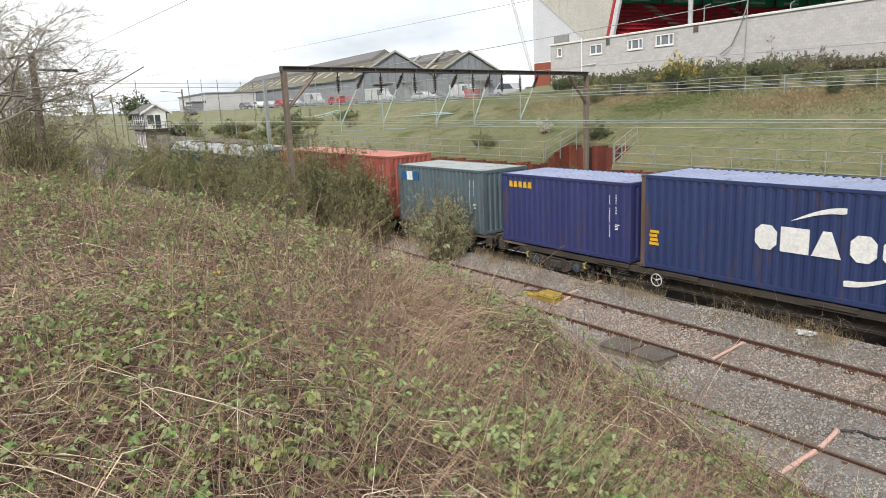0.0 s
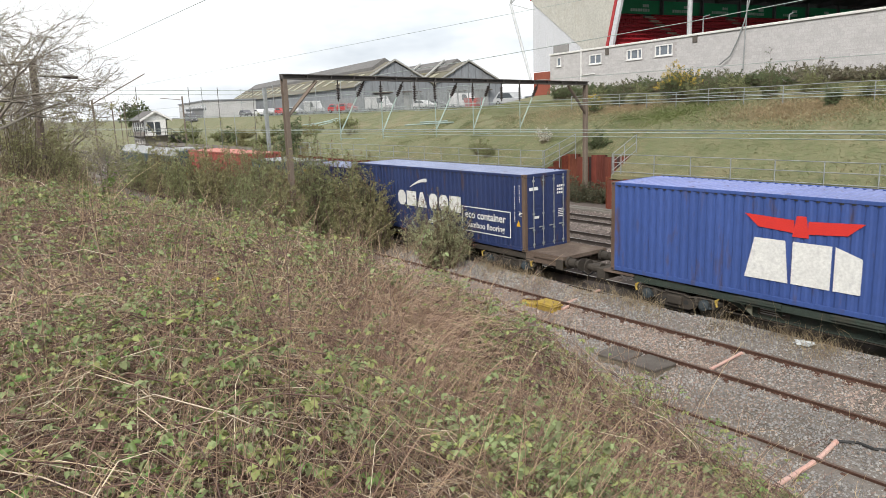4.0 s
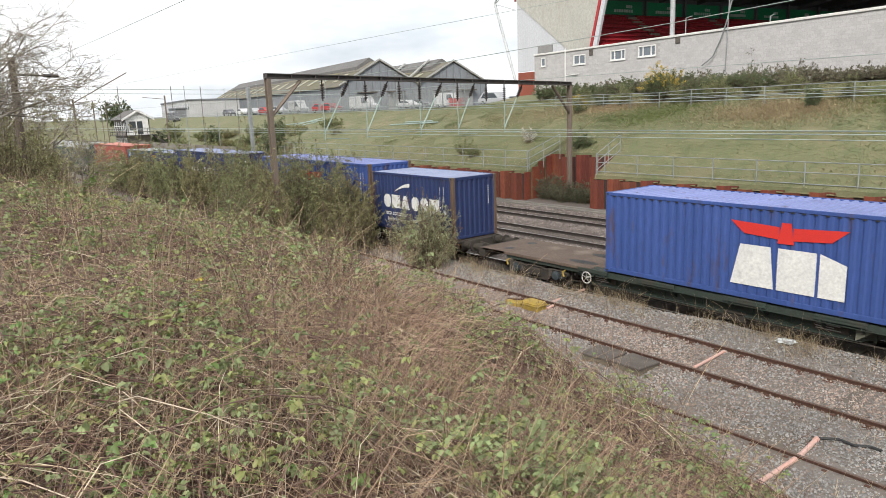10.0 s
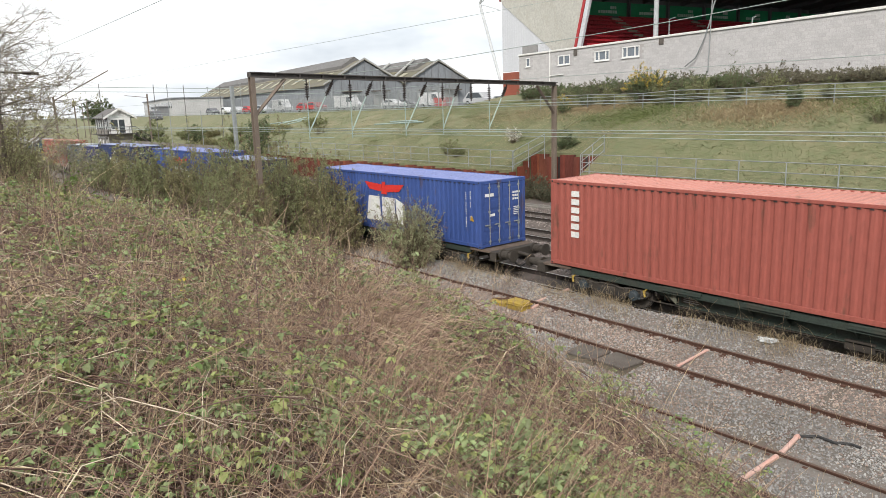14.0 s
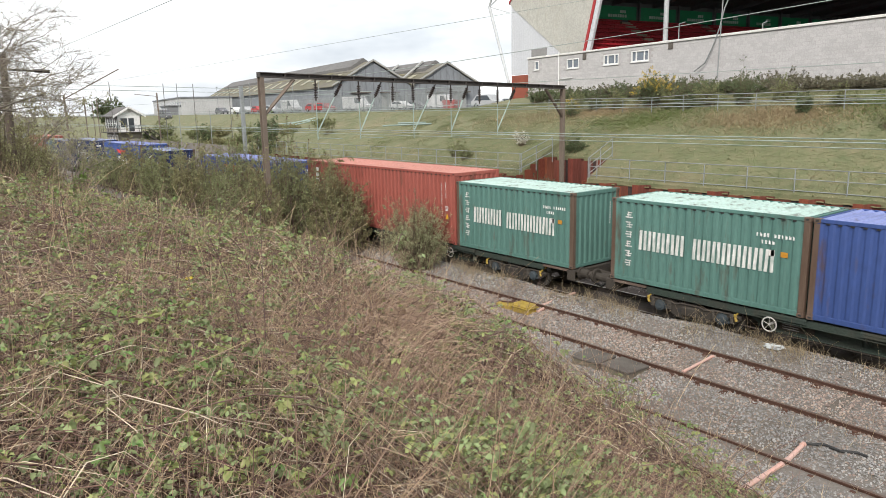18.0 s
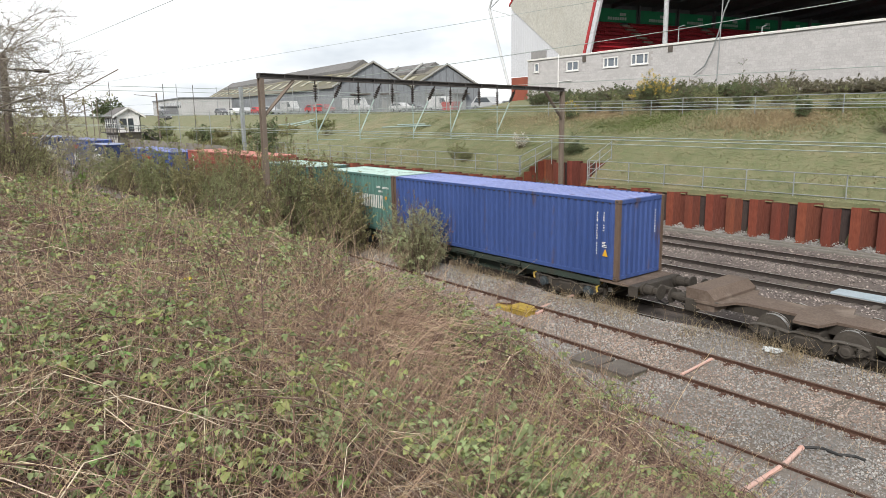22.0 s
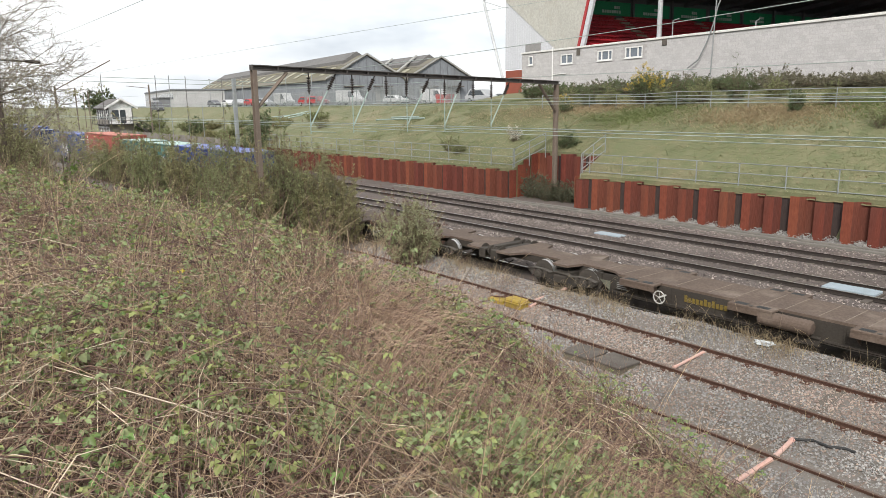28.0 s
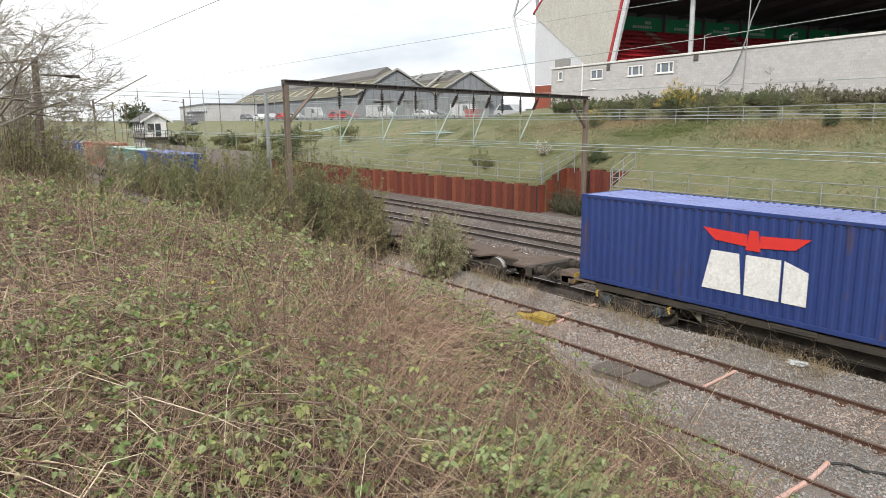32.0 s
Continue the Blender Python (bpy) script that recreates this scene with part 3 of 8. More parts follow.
for a, b in (((-100.6, 28.9), (-96.5, 34.0)), ((-105.1, 31.2), (-94.6, 32.4)), ((-98.0, 28.6), (-93.0, 32.6)), ((-64.5, 24.6), (-54.8, 23.7)), ((-62.0, 24.9), (-56.5, 24.3))):
    t = thing("line_tube", "pale green tube lying on the grassy bank", "tube")
    bm = bmesh.new()
    tube(bm, (*a, land(*a) + 0.12), (*b, land(*b) + 0.12), 0.07, n=8)
    part("tube", bm, tube_green, t)


def plain_mast(x, y, z0, h, material, name="line_mast", label="grey steel overhead line mast", r=0.12, arm=None):
    t = thing(name, label, "mast", (x, y, z0))
    bm = bmesh.new()
    box(bm, (-r, -r * 0.7, -0.3), (r, r * 0.7, h), bevel=0.01)
    part("post", bm, material, t)
    if arm:
        bm = bmesh.new()
        tube(bm, (0, 0, h - 0.5), (arm[0], arm[1], h - 0.2 if len(arm) < 3 else arm[2]), 0.04 if len(arm) < 3 else 0.07, n=5)
        part("arm", bm, material, t)
    return t


plain_mast(-65.2, 9.0, -0.2, 9.1, steel_grey, r=0.2)
rnd = random.Random(11)
for i, (x, y, h) in enumerate(((-104, 13.2, 9.6), (-112, 3, 9.5), (-128, 9, 9.6), (-150, 16, 9.6), (-165, 3, 9.5), (-180, 22, 9.6), (-205, 10, 9.7), (-240, 4, 9.8))):
    plain_mast(x, y, -0.2, h, mast_steel, r=0.11, arm=(0, 3.0 if i % 2 else -3.0))
for z in (10.35, 9.75):
    wire([(-112, -14, z + 0.65), (-108.2, 0.5, z + 0.3), (-102.3, 21.2, z - 0.35), (-96, 44, z - 1.1)], 0.035)
# leaning wooden pole among the near trees
POLE_FOOT, POLE_TOP = (-27.73, -15.42, 3.0), (-27.67, -15.28, 8.53)
SLIM = ((-101.8, 6.5, 10.9, False), (-99.4, 14.5, 10.7, True), (-98.7, 16.5, 10.6, False), (-98.0, 18.3, 7.0, True), (-100.0, 12.9, 10.7, False), (-97.0, 20.9, 10.4, False))
t = thing("wooden_pole", "weathered wooden line pole leaning among trees", "pole")
bm = bmesh.new()
tube(bm, POLE_FOOT, POLE_TOP, 0.15, 0.11, n=10)
part("pole", bm, mat("tarred_pole", (0.13, 0.10, 0.08), (0.17, 0.135, 0.11), rough=0.9), t)
bm = bmesh.new()
tube(bm, Vector(POLE_TOP) + Vector((0, -0.1, -0.55)), Vector(POLE_TOP) + Vector((0.2, 1.1, -0.6)), 0.03, n=6)
part("cross_arm", bm, insul, t)
bm = bmesh.new()
tube(bm, Vector(POLE_TOP) + Vector((0.15, 0.85, -0.59)), Vector(POLE_TOP) + Vector((0.22, 1.3, -0.61)), 0.06, n=8)
part("insulator", bm, insul, t)
# slim lineside posts, a boarded fence and steps towards the signal box
for x, y, h, pale in SLIM:
    plain_mast(x, y, -0.2, h, steel_grey if pale else mat("drab_post", (0.17, 0.165, 0.155), rough=0.8), "signal_post", "slim lineside post beyond the train", 0.05)
plain_mast(-98.1, 0.2, -0.2, 9.2, mast_steel, arm=(1.6, 6.3, 12.3))
t = thing("boarded_fence", "weathered boarded fence along the far track", "fence")
for i in range(42):
    x = -119 + i
    bm = bmesh.new()
    box(bm, (x, 12.9, -0.2), (x + 0.97, 12.96, 2.75 + 0.015 * (i % 3)), bevel=0.01)
    part("panel", bm, mat("fence_board", (0.23, 0.21, 0.185), (0.18, 0.165, 0.145), rough=0.9, scale=0.6, fine=8, vary=0.15), t)

# ---- stadium stand and its block wall ----
blockwork = mat("painted_blockwork", (0.44, 0.425, 0.42), (0.39, 0.375, 0.37), rough=0.9, scale=0.6, fine=12, bump=0.15, dirt=(0.3, 0.28, 0.26), dirt_amount=0.2, dirt_scale=0.5)
coping = mat("white_coping", (0.74, 0.73, 0.70), (0.62, 0.61, 0.58), rough=0.7, scale=1, fine=12)
clad_grey = mat("pale_grey_cladding", (0.60, 0.61, 0.635), (0.55, 0.56, 0.585), rough=0.5, scale=0.4, fine=6, bump=0.05)
clad_beige = mat("beige_cladding", (0.50, 0.49, 0.44), (0.45, 0.44, 0.395), rough=0.55, scale=0.5, fine=6, bump=0.05, dirt=(0.38, 0.36, 0.31), dirt_amount=0.3)
brick_red = mat("red_brick", (0.30, 0.085, 0.05), (0.24, 0.07, 0.045), rough=0.9, scale=1, fine=14)
red_trim = mat("red_trim", (0.42, 0.03, 0.035), (0.36, 0.03, 0.03), rough=0.5)
seat_red = mat("red_seats", (0.42, 0.022, 0.034), (0.34, 0.02, 0.03), rough=0.55, scale=0.8, fine=12)
board_green = mat("green_boards", (0.015, 0.27, 0.11), (0.012, 0.22, 0.09), rough=0.5)
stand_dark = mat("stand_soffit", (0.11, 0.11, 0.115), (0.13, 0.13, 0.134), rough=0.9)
WALL_O, WALL_TURN = (-50.9, 33.1), -10.0
def stadium():
    st = thing("stadium_stand", "football stand with pale cladding, red seats and green boards", "stadium", (*WALL_O, 0), WALL_TURN)
    D = 3.0

    def sheet(name, pts, depth, material, label="", thick=0.25):
        bm = bmesh.new()
        prism(bm, [(x, depth, z) for x, z in pts], (0, thick, 0))
        return part(name, bm, material, st, label)

    sheet("end_cladding", [(-7.3, 9.9), (1.6, 9.9), (1.6, 11.6), (-7.0, 16.9), (-7.6, 19.6), (-7.6, 24), (-7.3, 24)], D, clad_grey, "pale grey profiled end cladding")
    sheet("brick_base", [(-7.2, 6.0), (1.6, 6.0), (1.6, 9.8), (-7.2, 9.8)], D - 0.02, brick_red, "red brick base wall")
    sheet("gable_cladding", [(1.6, 11.5), (5.0, 11.5), (9.5, 26.5), (4.0, 26.5), (-7.55, 17.6), (-6.95, 16.95)], D - 0.06, clad_beige, "beige profiled gable cladding")
    # raised ribs of the cladding
    bm = bmesh.new()
    for i in range(20):
        x = -7.0 + i * 0.42
        top = 16.8 - (x + 7) * 0.61
        box(bm, (x, D - 0.012, 9.95), (x + 0.12, D, max(10.2, top - 0.1)))
    part("cladding_ribs", bm, clad_grey, st)
    bm = bmesh.new()
    for i in range(27):
        x = -6.6 + i * 0.45
        lo = 11.6 if x > 1.6 else 16.8 - (x + 7) * 0.61
        hi = 17.6 + (x + 7.55) * 0.77
        if x > 5.0:
            lo = 11.6 + (x - 5) * 3.33
        if hi - lo > 0.4:
            box(bm, (x, D - 0.072, lo + 0.1), (x + 0.12, D - 0.06, min(hi, 26)))
    part("cladding_ribs", bm, clad_beige, st)
    sheet("red_edge", [(4.9, 11.4), (5.25, 11.4), (9.85, 26.6), (9.5, 26.6)], D - 0.14, red_trim, "red edge trim")
    sheet("grey_edge", [(5.3, 11.4), (5.85, 11.4), (10.5, 26.6), (9.9, 26.6)], D - 0.1, clad_grey)
    sheet("roof_edge", [(-7.6, 17.4), (-7.6, 17.65), (4.0, 26.7), (4.0, 26.4)], D - 0.14, red_trim, "red roof edge trim")
    sheet("vent_louvre", [(-3.4, 11.3), (-0.9, 11.3), (-0.9, 12.3), (-3.4, 12.3)], D - 0.12, mat("louvre_grey", (0.30, 0.29, 0.28), (0.25, 0.245, 0.24), rough=0.7))
    # seating rows behind the gable, seen over the wall under a deep roof
    for k in range(12):
        u0, z0 = -0.8 + k * 0.85, 15.35 - k * 0.5
        bm = bmesh.new()
        box(bm, (u0, 4.0, 8.5), (u0 + 0.85, 62.0, z0 - 0.42))
        part("terrace_step", bm, seat_red, st)
        for a, b in ((4.2, 12.6), (13.8, 25.0), (26.2, 38.0), (39.2, 61)):
            n = int((b - a) / 0.5)
            bm = bmesh.new()
            for j in range(n):
                y = a + j * (b - a) / n
                box(bm, (u0 + 0.1, y + 0.02, z0 - 0.42), (u0 + 0.16, y + (b - a) / n - 0.02, z0 + 0.04))
                box(bm, (u0 + 0.16, y + 0.02, z0 - 0.12), (u0 + 0.5, y + (b - a) / n - 0.02, z0 - 0.05))
            tagged(part("seat_bank", bm, seat_red, st), kind="stuff")
        for a in (12.6, 25.0, 38.0):
            for h in (0, 1):
                bm = bmesh.new()
                box(bm, (u0 + h * 0.425, a, z0 - 0.5), (u0 + h * 0.425 + 0.425, a + 1.2, z0 - 0.18 - 0.23 * h))
                part("aisle_step", bm, mat("aisle_concrete", (0.34, 0.29, 0.22), rough=0.9), st)
    y = 4.0
    while y < 61:
        bm = bmesh.new()
        box(bm, (-1.3, y, 15.5), (-1.15, y + 5.4, 16.9), bevel=0.02)
        b = part("hoarding", bm, board_green, st, "green advertising board with pale lettering")
        for j in range(11):
            bm = bmesh.new()
            if j < 8:
                box(bm, (-1.15, y + 1.3 + j * 0.34, 15.75), (-1.13, y + 1.56 + j * 0.34, 16.05))
            else:
                box(bm, (-1.15, y + 3.0 + (j - 8) * 0.3, 16.2), (-1.13, y + 3.24 + (j - 8) * 0.3, 16.5))
            part("lettering_bar", bm, mat("board_lettering", (0.5, 0.6, 0.54), rough=0.6), b)
        bm = bmesh.new()
        tube(bm, (-1.0, y + 5.7, 14.6), (-1.0, y + 5.7, 18.0), 0.13, n=8)
        part("back_post", bm, stand_dark, st)
        y += 6.0
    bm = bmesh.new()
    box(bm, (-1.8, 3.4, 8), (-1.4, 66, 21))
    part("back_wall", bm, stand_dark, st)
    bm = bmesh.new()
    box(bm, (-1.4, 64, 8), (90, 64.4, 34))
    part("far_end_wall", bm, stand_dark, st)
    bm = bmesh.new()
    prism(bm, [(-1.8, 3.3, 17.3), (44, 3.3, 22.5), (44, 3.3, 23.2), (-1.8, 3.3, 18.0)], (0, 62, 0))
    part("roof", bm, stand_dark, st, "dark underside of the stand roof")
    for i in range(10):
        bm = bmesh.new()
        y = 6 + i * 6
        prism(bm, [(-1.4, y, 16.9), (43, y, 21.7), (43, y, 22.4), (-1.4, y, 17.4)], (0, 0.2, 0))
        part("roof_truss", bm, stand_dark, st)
    for x in (12.3, 34.0):
        bm = bmesh.new()
        tube(bm, (x, 6.0, 8), (x, 6.0, 21.5), 0.22, n=12)
        part("roof_column", bm, mat("column_grey", (0.55, 0.57, 0.58), rough=0.5), st, "pale grey roof column")
    # tubular mast and ties beside the end wall
    bm = bmesh.new()
    tube(bm, (-7.2, 2.6, 9.0), (-11.1, 2.6, 17.6), 0.16, n=8)
    tube(bm, (-11.1, 2.6, 17.6), (-9.0, 2.6, 21.5), 0.12, n=8)
    tube(bm, (-11.1, 2.6, 17.6), (-7.4, 2.9, 19.3), 0.07, n=6)
    tube(bm, (-11.1, 2.6, 17.6), (-7.4, 2.9, 16.5), 0.05, n=6)
    part("tie_frame", bm, mat("pale_tube", (0.6, 0.62, 0.63), rough=0.5), st, "pale tubular tie frame")


stadium()


def block_wall():
    w = thing("block_wall", "pale grey concrete block wall with white coping", "wall", (*WALL_O, 0), WALL_TURN, kind="structure")
    length, z0, z1 = 70.0, 6.8, 11.05
    holes = [(1.1, 1.8, 9.96, 10.8), (6.1, 7.8, 9.8, 10.66), (11.1, 12.95, 9.82, 10.66), (14.45, 16.4, 9.85, 10.72)]
    bm = bmesh.new()
    xs = [0] + [e for h in holes for e in h[:2]] + [length]
    for i, (a, b) in enumerate(zip(xs, xs[1:])):
        if i % 2 == 0:
            box(bm, (a, 0.02, z0), (b, 0.3, z1))
        else:
            h = holes[i // 2]
            box(bm, (a, 0.02, z0), (b, 0.3, h[2]))
            box(bm, (a, 0.02, h[3]), (b, 0.3, z1))
    part("wall_body", bm, blockwork, w)
    bm = bmesh.new()
    box(bm, (-0.05, -0.08, z1), (length, 0.4, z1 + 0.17), bevel=0.02)
    part("coping", bm, coping, w, "white coping along the wall top")
    for h in holes:
        win = thing("window", "white framed window with grey panes", "window")
        win.parent = w
        win["label"], win["category"] = "", ""
        del win["label"], win["category"]
        fr = bmesh.new()
        a, b, lo, hi = h
        t = 0.09
        box(fr, (a, 0.0, lo), (a + t, 0.12, hi))
        box(fr, (b - t, 0.0, lo), (b, 0.12, hi))
        box(fr, (a + t, 0.0, lo), (b - t, 0.12, lo + t))
        box(fr, (a + t, 0.0, hi - t), (b - t, 0.12, hi))
        n = 1 if b - a < 1 else (2 if b - a < 1.75 else 3)
        for k in range(1, n):
            c = a + (b - a) * (k / n if n == 2 else (0.28, 0.74)[k - 1])
            box(fr, (c - t / 2, 0.0, lo + t), (c + t / 2, 0.12, hi - t))
        box(fr, (a - 0.05, -0.06, lo - 0.07), (b + 0.05, 0.1, lo))
        part("frame", fr, white_paint, win)
        gl = bmesh.new()
        box(gl, (a + t, 0.08, lo + t), (b - t, 0.1, hi - t))
        part("pane", gl, mat("pane_blue_grey", (0.16, 0.19, 0.22), (0.12, 0.14, 0.17), rough=0.1, bump=0, spec=0.8), win)
    for x, z in ((8.35, 10.45), (18.45, 10.55)):
        bm = bmesh.new()
        box(bm, (x, -0.04, z), (x + 0.5, 0.0, z + 0.55), bevel=0.02)
        part("vent", bm, slab_dark, w)
    bm = bmesh.new()
    tube(bm, (5.0, -0.07, 8.0), (5.0, -0.07, 11.4), 0.06, n=8)
    tube(bm, (5.0, -0.07, 8.9), (7.0, -0.07, 8.95), 0.04, n=8)
    part("drainpipe", bm, white_paint, w)
    # courses and upright joints, slightly raised blocks in the stretch that is seen best
    bm = bmesh.new()
    rnd = random.Random(3)
    faces = []
    V, F = [], []
    for r in range(18):
        z = z0 + 0.6 + r * 0.225
        x = 0.0 if r % 2 else 0.22
        while x < 36:
            wd = 0.44
            ok = all(x + wd < h[0] - 0.08 or x > h[1] + 0.08 or z + 0.22 < h[2] - 0.1 or z > h[3] for h in holes)
            if ok and z + 0.215 < z1:
                d = rnd.uniform(0.003, 0.007)
                i = len(V)
                V += [(x + 0.006, 0.02, z + 0.006), (x + wd - 0.006, 0.02, z + 0.006), (x + wd - 0.006, 0.02, z + 0.219), (x + 0.006, 0.02, z + 0.219),
                      (x + 0.012, 0.02 - d, z + 0.012), (x + wd - 0.012, 0.02 - d, z + 0.012), (x + wd - 0.012, 0.02 - d, z + 0.213), (x + 0.012, 0.02 - d, z + 0.213)]
                F += [(i + 4, i + 5, i + 6, i + 7), (i, i + 1, i + 5, i + 4), (i + 1, i + 2, i + 6, i + 5), (i + 2, i + 3, i + 7, i + 6), (i + 3, i, i + 4, i + 7)]
            x += 0.45
    bm.free()
    tagged(raw("block_courses", V, F, mat("block_face", (0.50, 0.485, 0.48), (0.46, 0.445, 0.44), rough=0.9, scale=0.8, fine=14, island=0.07), w), kind="stuff")
    bm = bmesh.new()
    for x, h, arm in ((19.3, 0.7, 0.6), (26.6, -0.05, 0.3)):
        tube(bm, (x, 0.15, z1), (x, 0.15, z1 + h + 0.6), 0.04, n=6)
        tube(bm, (x, 0.15, z1 + h + 0.6), (x + arm, 0.15, z1 + h + 0.68), 0.035, n=6)
    part("lamp_bracket", bm, steel_grey, w)


block_wall()

# ---- sheds on the far yard ----
shed_grey = mat("shed_sheeting", (0.235, 0.25, 0.265), (0.195, 0.21, 0.225), rough=0.7, scale=0.15, fine=2.5, bump=0.05, dirt=(0.17, 0.17, 0.17), dirt_amount=0.3, dirt_scale=0.2, streak=0.3)
shed_roof = mat("shed_roof", (0.13, 0.12, 0.105), (0.19, 0.175, 0.14), rough=0.9, scale=0.06, fine=1.0, dirt=(0.20, 0.18, 0.075), dirt_amount=0.4, dirt_scale=0.1)
moss_roof = mat("mossy_roof", (0.135, 0.125, 0.075), (0.165, 0.155, 0.125), rough=0.95, scale=0.05, fine=1.5, dirt=(0.10, 0.092, 0.08), dirt_amount=0.4, dirt_scale=0.12)


def shed(x, y, turn, width, length, eave, ridge, label, saws=0):
    s = thing("warehouse", label, "warehouse", (x, y, 6.2), turn)
    bm = bmesh.new()
    w = width / 2
    prism(bm, [(0, -w, 0), (0, w, 0), (0, w, eave), (0, 0, ridge), (0, -w, eave)], (-0.3, 0, 0))
    part("gable_wall", bm, shed_grey, s, "grey sheeted gable wall")
    bm = bmesh.new()
    box(bm, (-length, -w, 0), (-0.3, -w + 0.3, eave))
    box(bm, (-length, w - 0.3, 0), (-0.3, w, eave))
    box(bm, (-length, -w, 0), (-length + 0.3, w, eave))
    part("side_wall", bm, shed_grey, s)
    slope = (ridge - eave) / w
    for side in (-1, 1):
        for k, (a, b, mt) in enumerate(((0.0, 0.42, shed_roof), (0.42, 1.06, moss_roof if side < 0 else shed_roof))):
            bm = bmesh.new()
            ya, yb = side * w * a, side * w * b
            za, zb = ridge - slope * w * a, ridge - slope * w * b
            up = 0.25 if k == 0 else 0.12
            prism(bm, [(0.4, ya, za + up), (0.4, yb, zb + up), (-length - 0.3, yb, zb + up), (-length - 0.3, ya, za + up)], (0, 0, -0.14))
            part("roof_slope", bm, mt, s)
    # dark raised ridge along the middle of the roof
    x0, x1, hw, up = -5.0, -length * 0.93, w * 0.34, 1.15
    bm = bmesh.new()
    o = [(x0, -hw, ridge - slope * hw + up - 0.25), (x0, 0, ridge + up), (x0, hw, ridge - slope * hw + up - 0.25), (x0, hw, ridge - slope * hw - 0.1), (x0, -hw, ridge - slope * hw - 0.1)]
    prism(bm, o, (x1 - x0, 0, 0))
    part("ridge_monitor", bm, mat("weathered_asbestos", (0.12, 0.115, 0.112), (0.17, 0.165, 0.16), rough=0.9, scale=0.1, fine=2), s)
    for i in range(saws):
        xx = -9.0 - i * 13.0
        for sd in (-1, 1):
            bm = bmesh.new()
            ya, yb = sd * w * 0.12, sd * w * 0.8
            prism(bm, [(xx, ya, ridge + up - 0.1), (xx, yb, ridge - slope * w * 0.8 + 0.35), (xx - 1.0, yb, ridge - slope * w * 0.8 + 0.35), (xx - 1.0, ya, ridge + up - 0.1)], (0, 0, 0.25))
            part("roof_vent", bm, mat("pale_barge", (0.42, 0.42, 0.40), rough=0.8), s, "white-edged roof light")
    bm = bmesh.new()
    prism(bm, [(0.25, -w - 0.4, eave - 0.25), (0.25, 0, ridge + 0.15), (0.25, 0, ridge + 0.6), (0.25, -w - 0.4, eave + 0.2)], (0.12, 0, 0))
    prism(bm, [(0.25, w + 0.4, eave - 0.25), (0.25, 0, ridge + 0.15), (0.25, 0, ridge + 0.6), (0.25, w + 0.4, eave + 0.2)], (0.12, 0, 0))
    part("barge_board", bm, mat("pale_barge", (0.42, 0.42, 0.40), rough=0.8), s)
    for i in range(9):
        yy = -w + (i + 1) * width / 10
        bm = bmesh.new()
        box(bm, (0.0, yy - 0.06, 0), (0.06, yy + 0.06, eave + slope * (w - abs(yy)) - 0.2))
        part("sheet_joint", bm, mat("shed_joint", (0.19, 0.2, 0.21), rough=0.7), s)
    for a in (-0.55, 0.2):
        bm = bmesh.new()
        box(bm, (0.02, a * w, 0), (0.12, a * w + 0.36 * w, 3.4), bevel=0.03)
        part("roller_door", bm, mat("roller_door", (0.33, 0.33, 0.32), (0.28, 0.28, 0.27), rough=0.7), s)
        bm = bmesh.new()
        box(bm, (0.02, a * w - 0.4, 3.6), (1.4, a * w + 0.36 * w + 0.4, 3.85))
        part("door_canopy", bm, slab_dark, s)
    for i in range(int(length / 9)):
        bm = bmesh.new()
        xx = -6 - i * 9
        za = ridge - slope * w * 0.55
        prism(bm, [(xx, -w * 0.5, ridge - slope * w * 0.5 + 0.3), (xx, -w * 0.85, ridge - slope * w * 0.85 + 0.3), (xx - 2.4, -w * 0.85, ridge - slope * w * 0.85 + 0.3), (xx - 2.4, -w * 0.5, ridge - slope * w * 0.5 + 0.3)], (0, 0, -0.1))
        part("roof_light", bm, mat("roof_light", (0.36, 0.34, 0.25), (0.3, 0.28, 0.2), rough=0.6), s)
    return s


shed(-125, 63.6, -10.2, 17.4, 140, 5.2, 9.9, "grey industrial shed with a mossy sheeted roof")
shed(-122, 80.8, -10.2, 17.0, 120, 5.2, 9.7, "grey industrial shed with roof lights beside its twin", 3)


